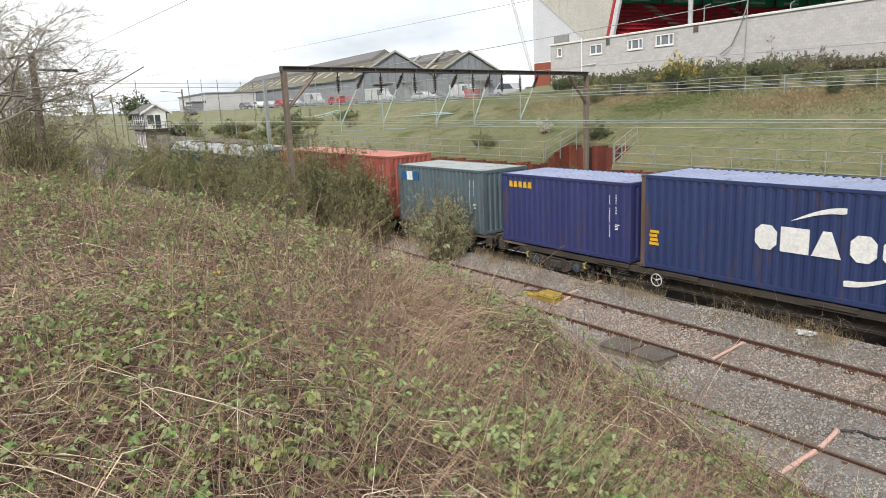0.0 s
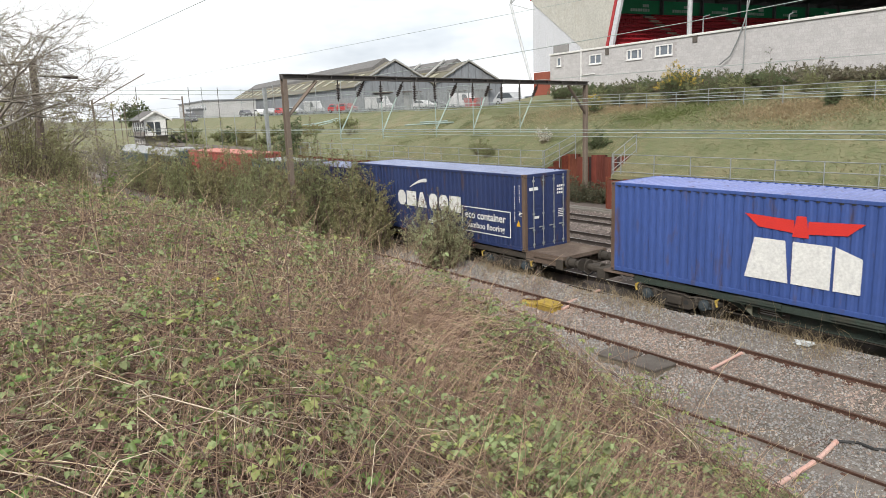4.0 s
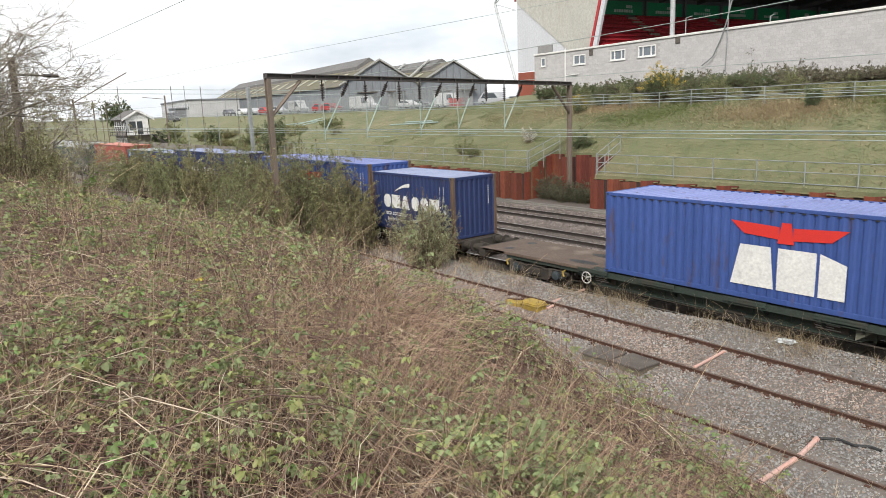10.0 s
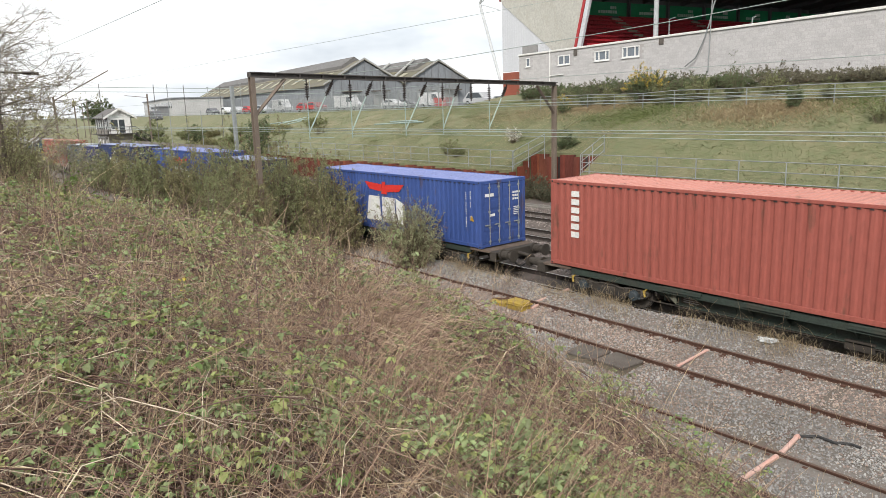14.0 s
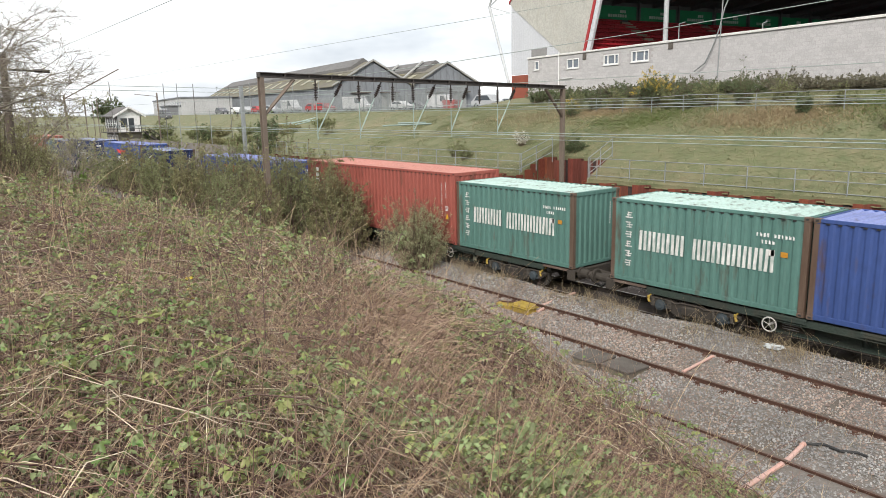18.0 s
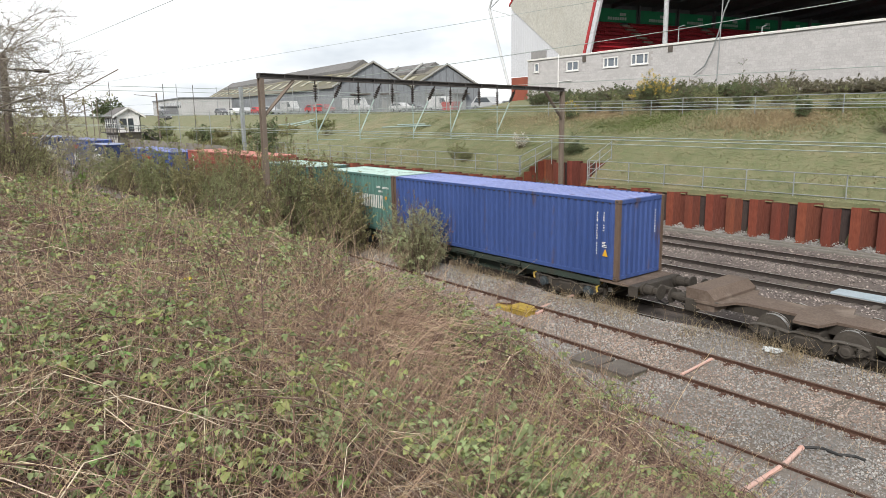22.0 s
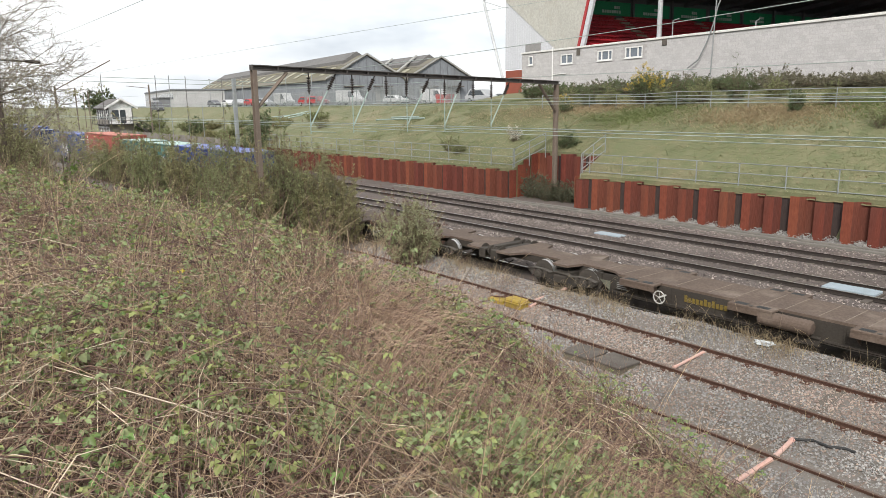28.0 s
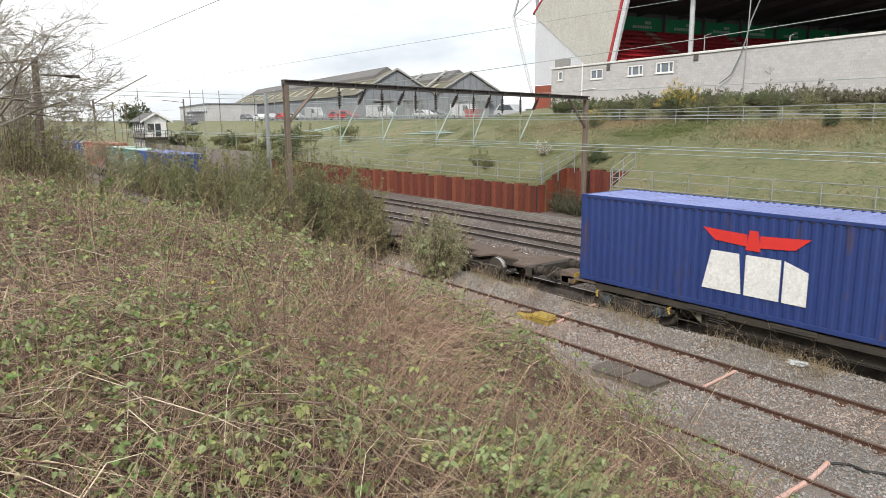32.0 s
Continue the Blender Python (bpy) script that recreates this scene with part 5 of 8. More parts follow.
        for x, z, n in ((L - 1.35, h - 0.62, 11), (L - 1.2, h - 0.8, 4)):
            for i in range(n):
                xx = x + i * 0.095
                if i == 4:
                    continue
                box(bm, (xx, -1.226, z), (xx + rnd.uniform(0.03, 0.06), -1.222, z + rnd.uniform(0.07, 0.1)))
                box(bm, (xx, -1.228, z + 0.02), (xx + 0.02, -1.226, z + 0.1))
        box(bm, (L - 0.98, -1.226, h - 1.1), (L - 0.84, -1.222, h - 0.94))
    part("code_mark", bm, white_paint, c)
    if codes == "flat":
        bm = bmesh.new()
        box(bm, (L - 0.68, -1.226, h - 1.1), (L - 0.5, -1.222, h - 0.96))
        part("orange_label", bm, mat("orange_label", (0.6, 0.28, 0.03), rough=0.6), c)
    bm = bmesh.new()
    for i in range(9):
        zz = h - 0.5 - i * 0.09
        box(bm, (L - 0.028, 0.72, zz), (L - 0.022, 0.72 + rnd.uniform(0.03, 0.055), zz + rnd.uniform(0.03, 0.05)))
    if not doors_at_end:
        part("end_code_mark", bm, white_paint, c)
    else:
        bm.free()
    MOVING.append((c, at))
    return c


def hazard_sign(c, x, z):
    bm = bmesh.new()
    prism(bm, [(x, -1.222, z), (x + 0.22, -1.222, z), (x + 0.11, -1.222, z + 0.24)], (0, -0.004, 0))
    part("warning_triangle", bm, mat("warning_yellow", (0.75, 0.42, 0.03), rough=0.5), c)


letter_white = mat("letter_white", (0.72, 0.72, 0.69), (0.62, 0.62, 0.6), rough=0.6, scale=3, fine=14, bump=0.05, dirt=(0.42, 0.42, 0.42), dirt_amount=0.15, dirt_scale=4)
letter_yellow = mat("letter_yellow", (0.72, 0.42, 0.03), rough=0.55)
letter_red = mat("letter_red", (0.62, 0.035, 0.025), (0.55, 0.03, 0.025), rough=0.55)
navy = paint("navy_paint", (0.016, 0.028, 0.088))
indigo = paint("indigo_paint", (0.022, 0.028, 0.10))
apl_blue = paint("royal_blue_paint", (0.032, 0.064, 0.21), 1.3)
apl_deep = paint("deep_blue_paint", (0.016, 0.034, 0.135), 1.2, 0.06)
mid_blue = paint("mid_blue_paint", (0.03, 0.058, 0.18), 1.3, 0.1)
oxide = paint("oxide_red_paint", (0.275, 0.075, 0.057), 1.12, 0.06)
sea_green = paint("sea_green_paint", (0.075, 0.16, 0.138), 1.2, 0.15)
grey_blue = paint("slate_grey_paint", (0.07, 0.10, 0.115), 1.2, 0.18)
# roof colours, much paler than the side paints
roof_blue = paint("pale_blue_roof", (0.17, 0.20, 0.385), 1.35, 0.1)
roof_navy = paint("pale_navy_roof", (0.22, 0.25, 0.36), 1.3, 0.1)
roof_red = paint("pale_red_roof", (0.45, 0.2, 0.16), 1.2, 0.08)
roof_green = paint("pale_green_roof", (0.36, 0.47, 0.43), 1.3, 0.35)
roof_grey = paint("pale_grey_roof", (0.3, 0.32, 0.32), 1.2, 0.25)
rusty_post = paint("rusty_corner_post", (0.11, 0.075, 0.055), 1.2, 0.5)
L40, L20, HC, SD = 12.19, 6.06, 2.896, 2.591


def wing_mark(c, x, z, w, h):
    """The long red wing shape over the white blocks."""
    bm = bmesh.new()
    y = -1.222
    prism(bm, [(x, y, z + h), (x + w * 0.44, y, z + h * 0.86), (x + w * 0.44, y, z + h * 0.2), (x + w * 0.13, y, z + h * 0.34)], (0, -0.004, 0))
    prism(bm, [(x + w, y, z + h), (x + w * 0.56, y, z + h * 0.86), (x + w * 0.56, y, z + h * 0.2), (x + w * 0.87, y, z + h * 0.34)], (0, -0.004, 0))
    prism(bm, [(x + w * 0.43, y, z), (x + w * 0.57, y, z), (x + w * 0.54, y, z + h * 1.1), (x + w * 0.46, y, z + h * 1.1)], (0, -0.005, 0))
    part("wing_mark", bm, letter_red, c, "red wing-shaped mark")


def winged(at, body, height, label, doors, worn=False, shift=0.0):
    c = container(at, L40, height, body, label, doors, roof_mat=roof_blue, post=rusty_post if worn else body)
    low = 0.58 if height > 2.7 else 0.4
    wing_mark(c, 4.6 + shift, low + 1.25, 3.05, 0.5)
    for i, (dx, w, k) in enumerate(((0.0, 1.2, 0.2), (1.28, 0.98, 0.0), (2.34, 0.64, 0.0))):
        bm = bmesh.new()
        x = 4.66 + shift + dx
        z, hh, y = low, 1.12, -1.222
        if i == 0:
            prism(bm, [(x, y, z), (x + w, y, z), (x + w * 0.9, y, z + hh), (x + w * 0.2, y, z + hh)], (0, -0.004, 0))
        elif i == 1:
            prism(bm, [(x, y, z), (x + w, y, z), (x + w, y, z + hh), (x, y, z + hh)], (0, -0.004, 0))
        else:
            prism(bm, [(x, y, z), (x + w, y, z), (x + w, y, z + hh * 0.8), (x, y, z + hh)], (0, -0.004, 0))
        part("white_block", bm, letter_white, c)
    hazard_sign(c, L40 - 0.62, height * 0.4)
    return c


def code_block(c, x, z, w, h, material, n=4):
    for i in range(n):
        bm = bmesh.new()
        box(bm, (x + 0.02 * (i % 2), -1.226, z + i * h / n), (x + w - 0.03 * (i % 3), -1.222, z + (i + 0.7) * h / n))
        part("code_mark", bm, material, c)


def cgm(c, x, z, k, big):
    """Six white blocks between two white arcs; k scales them."""
    for i, dx in enumerate((0.0, 0.86, 1.86, 3.0, 3.9, 4.78)):
        bm = bmesh.new()
        w, h = (0.74, 0.92, 0.9, 0.74, 0.76, 0.95)[i] * k, 0.82 * k
        t = 0.2 * k
        x0 = x + dx * k
        o = [(x0, z + t), (x0 + t, z), (x0 + w - t, z), (x0 + w, z + t), (x0 + w, z + h - t), (x0 + w - t, z + h), (x0 + t, z + h), (x0, z + h - t)]
        if i in (1, 5):
            o = [(x0, z), (x0 + w, z), (x0 + w, z + h), (x0, z + h)]
        if i == 2:
            o = [(x0, z), (x0 + w, z), (x0 + w * 0.64, z + h), (x0 + w * 0.36, z + h)]
        prism(bm, [(a, -1.222, b) for a, b in o], (0, -0.004, 0))
        part("white_block", bm, letter_white, c)
    arc_mark(c, x + 1.15 * k, z + 1.03 * k, 1.68 * k, 0.56 * k, False, letter_white)
    arc_mark(c, x + 2.88 * k, z - 0.2 * k, 1.68 * k, 0.6 * k, True, letter_white)


def strokes(c, x, z, w, h, k):
    """A cluster of short white strokes, thin bars across and upright."""
    bm = bmesh.new()
    y = -1.224
    for j in range(3):
        zz = z + h * (0.08 + 0.36 * j)
        box(bm, (x + 0.03 * ((k + j) % 3), y - 0.004, zz), (x + w - 0.03 * ((k + 2 * j) % 3), y, zz + 0.035))
    xm = x + w * (0.3 + 0.2 * (k % 3))
    box(bm, (xm, y - 0.006, z), (xm + 0.035, y - 0.004, z + h))
    part("white_block", bm, letter_worn, c)


def split_block(c, x, z, w, h, k):
    """A worn white stencilled block: two plain upright bars."""
    bm = bmesh.new()
    y = -1.222
    a = w * 0.36
    prism(bm, [(x, y, z), (x + a, y, z), (x + a + 0.03, y, z + h), (x + 0.03, y, z + h)], (0, -0.004, 0))
    b = h
    prism(bm, [(x + w - a, y, z), (x + w, y, z), (x + w, y, z + b), (x + w - a, y, z + b)], (0, -0.004, 0))
    part("white_block", bm, letter_worn, c)


letter_worn = mat("letter_worn", (0.70, 0.70, 0.67), (0.6, 0.6, 0.57), rough=0.65, scale=3, fine=14, bump=0.05, streak=0.4, dirt=(0.16, 0.24, 0.21), dirt_amount=0.5, dirt_scale=5)
red_front = container(-40.1, L40, HC, oxide, "oxide red container behind the locomotive", False, roof_mat=roof_red)
grey_box = container(-27.23, L20, SD, grey_blue, "slate grey container with a small blue and white mark", False, roof_mat=roof_grey)
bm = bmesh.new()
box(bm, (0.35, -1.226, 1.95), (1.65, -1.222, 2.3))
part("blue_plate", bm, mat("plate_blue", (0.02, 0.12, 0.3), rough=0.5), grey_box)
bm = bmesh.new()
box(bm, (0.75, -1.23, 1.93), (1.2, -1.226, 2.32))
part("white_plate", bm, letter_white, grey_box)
sea = container(-20.04, L20, SD, indigo, "dark indigo container with small yellow lettering blocks", False, roof_mat=roof_navy)
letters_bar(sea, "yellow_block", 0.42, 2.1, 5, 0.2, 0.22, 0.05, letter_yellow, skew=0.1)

big = container(-13.6, L40, HC, navy, "navy blue high container with white blocks, arcs and a lettered panel", True, roof_mat=roof_navy, post=rusty_post, codes="edge")
cgm(big, 3.76, 1.13, 0.81, True)
bm = bmesh.new()
for a, b in (((8.47, 0.44), (11.42, 0.48)), ((8.47, 1.42), (11.42, 1.46)), ((8.47, 0.48), (8.51, 1.42)), ((11.38, 0.48), (11.42, 1.42))):
    box(bm, (a[0], -1.226, a[1]), (b[0], -1.222, b[1]))
part("panel_border", bm, letter_white, big)
words(big, "eco container", 8.67, 1.0, 0.44, letter_white)
words(big, "bamboo flooring", 8.8, 0.62, 0.34, letter_white)
hazard_sign(big, L40 - 0.45, 0.95)
code_block(big, 0.35, 0.75, 0.35, 0.5, letter_yellow)

worn = winged(2.6, apl_blue, HC, "royal blue container with a worn white mark and red wing", False, True)
box20 = container(14.92, L20, SD, navy, "navy blue short container with white blocks and arcs", False, roof_mat=roof_navy, post=rusty_post)
cgm(box20, 1.04, 1.02, 0.72, False)
words(box20, "eco container", 1.16, 0.68, 0.3, letter_white)
words(box20, "bamboo flooring", 1.29, 0.42, 0.225, letter_white)
winged(28.75, apl_blue, SD, "royal blue container with doors and red wing mark", True, False, -0.32)
trit = container(44.45, L40, HC, oxide, "oxide red high container with upright white blocks", False, roof_mat=roof_red)
letters_bar(trit, "white_block", 0.92, 2.38, 6, 0.33, 0.19, 0.08, letter_white, upright=True)
hazard_sign(trit, L40 - 0.62, 1.0)
for at in (56.72, 64.33):
    g = container(at, L20, SD, sea_green, "sea green short container with white stencilled blocks", False, roof_mat=roof_green, post=rusty_post, codes="flat")
    for i in range(6):
        strokes(g, 0.55, 2.0 - i * 0.3, 0.25, 0.2, i)
    for i in range(5):
        split_block(g, 1.05 + i * 0.315, 1.08, 0.27, 0.6, i)
    for i in range(8):
        split_block(g, 2.86 + i * 0.3, 1.05, 0.25, 0.6, i + 2)
plain_blue = container(70.45, L40, SD, mid_blue, "plain mid blue container with rusty corner posts", False, roof_mat=roof_blue, post=rusty_post)
hazard_sign(plain_blue, L40 - 0.6, 0.75)
winged(127.4, apl_deep, HC, "bright blue high container with clean white mark and red wing", False, False)


# ---- wagons ----
axle_blue = mat("axle_box_blue", (0.05, 0.068, 0.08), (0.04, 0.048, 0.052), rough=0.7, scale=4, fine=20)
worn_edge = mat("worn_frame_edge", (0.10, 0.088, 0.075), (0.065, 0.056, 0.046), rough=0.7, scale=3, fine=20)


def bogie(w, xc, cover):
    """A two-axle bogie: cast side frames before the wheels, springs, axle boxes and brake gear."""
    b = None
    for sy in (-1, 1):
        bm = bmesh.new()
        y0, d = sy * 0.95, sy * 0.12
        lower = [(-1.5, 0.50), (-1.33, 0.36), (-1.26, 0.34), (-1.22, 0.52), (-0.78, 0.52), (-0.74, 0.34), (-0.48, 0.2), (0.48, 0.2), (0.74, 0.34), (0.78, 0.52), (1.22, 0.52), (1.26, 0.34), (1.33, 0.36), (1.5, 0.50)]
        upper = [(1.5, 0.58), (1.25, 0.64), (0.8, 0.64), (0.45, 0.58), (0.3, 0.64), (-0.3, 0.64), (-0.45, 0.58), (-0.8, 0.64), (-1.25, 0.64), (-1.5, 0.58)]
        prism(bm, [(xc + x, y0, z) for x, z in lower + upper], (0, d, 0))
        # flange along the top edge and a heavy bolster end
        for (xa, za), (xb, zb) in zip(upper, upper[1:]):
            prism(bm, [(xc + xa, y0, za), (xc + xb, y0, zb), (xc + xb, y0, zb + 0.025), (xc + xa, y0, za + 0.025)], (0, sy * 0.17, 0), 1)
        box(bm, (xc - 0.26, min(y0, y0 + sy * 0.22), 0.30), (xc + 0.26, max(y0, y0 + sy * 0.22), 0.58), bevel=0.03)
        if b is None:
            box(bm, (xc - 0.3, -0.95, 0.35), (xc + 0.3, 0.95, 0.72), bevel=0.03)
            b = part("bogie", bm, [wagon_frame, worn_edge], w)
        else:
            part("side_frame", bm, [wagon_frame, worn_edge], b)
        for k in (-0.38, 0.38):
            bm = bmesh.new()
            tube(bm, (xc + k, sy * 1.06, 0.40), (xc + k, sy * 1.075, 0.40), 0.075, n=12)
            part("frame_hole", bm, black_rubber, b)
        for sx in (-1.0, 1.0):
            bm = bmesh.new()
            tube(bm, (xc + sx, sy * 0.95, 0.46), (xc + sx, sy * 1.15, 0.46), 0.165, n=14)
            tube(bm, (xc + sx, sy * 1.15, 0.46), (xc + sx, sy * 1.18, 0.46), 0.12, 0.09, n=14)
            box(bm, (xc + sx - 0.21, min(sy * 0.97, sy * 1.1), 0.34), (xc + sx + 0.21, max(sy * 0.97, sy * 1.1), 0.42), bevel=0.02)
            part("axle_box", bm, cover, b, "axle box cover")
            for k in (-0.29, 0.29):
                bm = bmesh.new()
                for j in range(5):
                    z = 0.40 + j * 0.05
                    tube(bm, (xc + sx + k, sy * 1.06, z), (xc + sx + k, sy * 1.06, z + 0.03), 0.075, n=10)
                tube(bm, (xc + sx + k, sy * 1.06, 0.38), (xc + sx + k, sy * 1.06, 0.66), 0.05, n=8)
                part("spring", bm, worn_edge, b)
            bm = bmesh.new()
            prism(bm, [(xc + sx - 0.06, sy * 1.076, 0.60), (xc + sx + 0.06, sy * 1.076, 0.60), (xc + sx, sy * 1.076, 0.68)], (0, sy * 0.004, 0))
            part("white_mark", bm, mat("dull_white", (0.3, 0.3, 0.29), rough=0.8), b)
    for k in (-1.46, -0.36, 0.36, 1.46):
        bm = bmesh.new()
        box(bm, (xc + k - 0.05, -0.85, 0.3), (xc + k + 0.05, -0.68, 0.6), bevel=0.02)
        box(bm, (xc + k - 0.05, 0.68, 0.3), (xc + k + 0.05, 0.85, 0.6), bevel=0.02)
        box(bm, (xc + k - 0.035, -0.7, 0.31), (xc + k + 0.035, 0.7, 0.37))
        part("brake_beam", bm, wagon_frame, b)
    for sx in (-1.0, 1.0):
        ws = new("wheelset")
        ws.parent = w
        ws.matrix_local = pose(xc + sx, 0, 0.46)
        for sy in (-1, 1):
            bm = bmesh.new()
            tube(bm, (0, sy * 0.70, 0), (0, sy * 0.82, 0), 0.46, n=36)
            tube(bm, (0, sy * 0.67, 0), (0, sy * 0.70, 0), 0.49, n=36)
            tube(bm, (0, sy * 0.82, 0), (0, sy * 0.826, 0), 0.40, 0.36, n=28, idx=1)
            tube(bm, (0, sy * 0.82, 0), (0, sy * 0.87, 0), 0.13, n=14, idx=1)
            for k in range(6):
                a = k * math.pi / 3
                tube(bm, (0.25 * math.cos(a), sy * 0.82, 0.25 * math.sin(a)), (0.25 * math.cos(a), sy * 0.832, 0.25 * math.sin(a)), 0.045, n=6, idx=1)
            for f in bm.faces:
                q = f.calc_center_median()
                f.material_index = 0 if abs(f.normal.y) < 0.4 and math.hypot(q.x, q.z) > 0.42 else 1
            part("wheel", bm, [wheel_steel, wheel_grime], ws, "bright rimmed steel wheel")
        bm = bmesh.new()
        tube(bm, (0, -0.95, 0), (0, 0.95, 0), 0.085, n=10)
        part("axle", bm, wheel_grime, ws)
        SPINNING.append((ws, xc + sx))


def wagon(x0, x1, label, frame_mat, loaded, boxes=(), wheel_at=None, tank_at=None, yellow_at=None, flat20=None):
    """A container flat between x0 and x1. boxes: ends that carry a raised brown housing."""
    L = x1 - x0
    w = thing("container_wagon", label, "wagon", (x0, 0, 0), group="wagons of the train")
    # deck plate: wide spine, waists over the bogies, full-width ends
    half = [(0.3, 1.2), (1.45, 1.2), (1.75, 0.62), (1.95, 0.5), (2.5, 0.5), (2.68, 1.12), (3.32, 1.12), (3.5, 0.5), (4.05, 0.5), (4.3, 0.58), (4.6, 0.8)]
    if not loaded:
        half = [(0.3, 1.2), (1.0, 1.2), (1.25, 0.62), (1.5, 0.5), (2.9, 0.5), (3.08, 1.14), (3.72, 1.14), (3.9, 0.5), (5.0, 0.5), (5.3, 0.58), (5.6, 0.8)]
    half = half + [(L - x, h) for x, h in half[::-1]]
    bm = bmesh.new()
    prism(bm, [(x, -h, 0.90) for x, h in half] + [(x, h, 0.90) for x, h in half[::-1]], (0, 0, 0.075))
    part("deck_plate", bm, wagon_deck, w)
    rnd = random.Random(int(x0 * 10))
    x = 4.9
    while x < L - 4.9:
        bm = bmesh.new()
        box(bm, (x, -0.72, 0.975), (x + 0.025, 0.72, 0.979))
        part("weld_strip", bm, mat("pale_weld", (0.24, 0.20, 0.16), (0.18, 0.14, 0.11), rough=0.8), w)
        x += rnd.uniform(0.55, 1.3)
    for xc in (0.95, 5.7, 8.2, L - 8.2, L - 5.7, L - 0.95) if loaded else (0.95, 6.55, 10.15, 13.3, L - 0.95):
        for sy in (-1, 1):
            if 2 < xc < L - 2:
                bm = bmesh.new()
                a, b = sorted((sy * 0.8, sy * 1.21))
                low = 0.84 if loaded else 0.76
                box(bm, (xc - 0.62, a, 0.90), (xc + 0.62, b, 0.97), bevel=0.01)
                box(bm, (xc - 0.62, sy * 1.195 - 0.015, low), (xc + 0.62, sy * 1.195 + 0.015, 0.9))
                prism(bm, [(xc - 0.5, sy * 0.85, 0.9), (xc - 0.5, sy * 1.19, 0.9), (xc - 0.5, sy * 1.19, 0.76), (xc - 0.5, sy * 0.85, 0.5)], (0.03, 0, 0))
                prism(bm, [(xc + 0.47, sy * 0.85, 0.9), (xc + 0.47, sy * 1.19, 0.9), (xc + 0.47, sy * 1.19, 0.76), (xc + 0.47, sy * 0.85, 0.5)], (0.03, 0, 0))
                part("outrigger", bm, frame_mat if loaded else wagon_deck, w)
                for k in (-0.3, 0.3):
                    bm = bmesh.new()
                    box(bm, (xc + k - 0.17, sy * 1.02 - 0.1, 0.968), (xc + k + 0.17, sy * 1.02 + 0.1, 0.974))
                    part("deck_pocket", bm, black_rubber, w)
            bm = bmesh.new()
            box(bm, (xc - 0.05, sy * 1.13 - 0.04, 0.97), (xc + 0.05, sy * 1.13 + 0.04, 1.0), bevel=0.01)
            part("spigot", bm, worn_edge, w)
    bm = bmesh.new()
    for sy in (-1, 1):
        y0 = sy * 0.76
        prism(bm, [(4.3, y0, 0.72), (5.3, y0, 0.38), (L - 5.3, y0, 0.38), (L - 4.3, y0, 0.72), (L - 4.3, y0, 0.90), (4.3, y0, 0.90)], (0, sy * 0.04, 0))
        prism(bm, [(5.3, y0, 0.38), (L - 5.3, y0, 0.38), (L - 5.3, y0, 0.41), (5.3, y0, 0.41)], (0, sy * 0.14, 0))
        for e, f in ((0.3, 4.3), (L - 0.3, L - 4.3)):
            prism(bm, [(e, sy * 0.44, 0.66), (f, sy * 0.44, 0.62), (f, sy * 0.44, 0.9), (e, sy * 0.44, 0.9)], (0, sy * 0.04, 0))
    part("side_sill", bm, frame_mat, w)
    if loaded:
        for sy in (-1, 1):
            bm = bmesh.new()
            box(bm, (1.5, sy * 1.1 - 0.03, 0.78), (L - 1.5, sy * 1.1 + 0.03, 0.955), bevel=0.01)
            box(bm, (1.5, sy * 1.1 - 0.06, 0.76), (L - 1.5, sy * 1.1 + 0.06, 0.785))
            part("solebar", bm, frame_mat, w)
            for k in range(int((L - 4) / 1.6)):
                bm = bmesh.new()
                box(bm, (2.0 + k * 1.6, sy * 1.13 - 0.012, 0.79), (2.05 + k * 1.6, sy * 1.13 + 0.012, 0.95))
                part("solebar_rib", bm, frame_mat, w)
    bm = bmesh.new()
    x = 4.6
    while x < L - 4.6:
        box(bm, (x, -0.76, 0.42), (x + 0.1, 0.76, 0.88))
        x += 1.15
    part("cross_member", bm, wagon_frame, w)
    x = 4.9
    while x < L - 5:
        bm = bmesh.new()
        box(bm, (x, -0.83, 0.42), (x + 0.05, -0.8, 0.9))
        part("sill_rib", bm, frame_mat, w)
        x += rnd.uniform(0.9, 1.6)
    # brake cylinder, rods and boxes slung under the frame
    bm = bmesh.new()
    tube(bm, (7.2, -0.45, 0.32), (8.0, -0.45, 0.32), 0.17, n=12)
    tube(bm, (4.0, -0.25, 0.3), (L - 4.0, -0.25, 0.3), 0.03, n=6)
    tube(bm, (4.4, -0.86, 0.34), (L - 4.4, -0.86, 0.34), 0.022, n=6)
    box(bm, (L - 9.0, -0.9, 0.2), (L - 8.3, -0.5, 0.46), bevel=0.02)
    part("brake_rigging", bm, wagon_frame, w)
    for x in (5.0, L - 5.4):
        bm = bmesh.new()
        prism(bm, [(x, -1.0, 0.74), (x + 0.42, -1.0, 0.74), (x + 0.42, -1.0, 0.42)] if x < L / 2 else [(x, -1.0, 0.74), (x + 0.42, -1.0, 0.74), (x, -1.0, 0.42)], (0, 0.015, 0))
        part("jacking_plate", bm, mat("olive_plate", (0.16, 0.165, 0.12), (0.11, 0.11, 0.085), rough=0.8, fine=20), w, "pale olive triangular plate")
    for xc in (3.0, L - 3.0) if loaded else (3.4, L - 3.4):
        bogie(w, xc, axle_blue if loaded else wheel_grime)
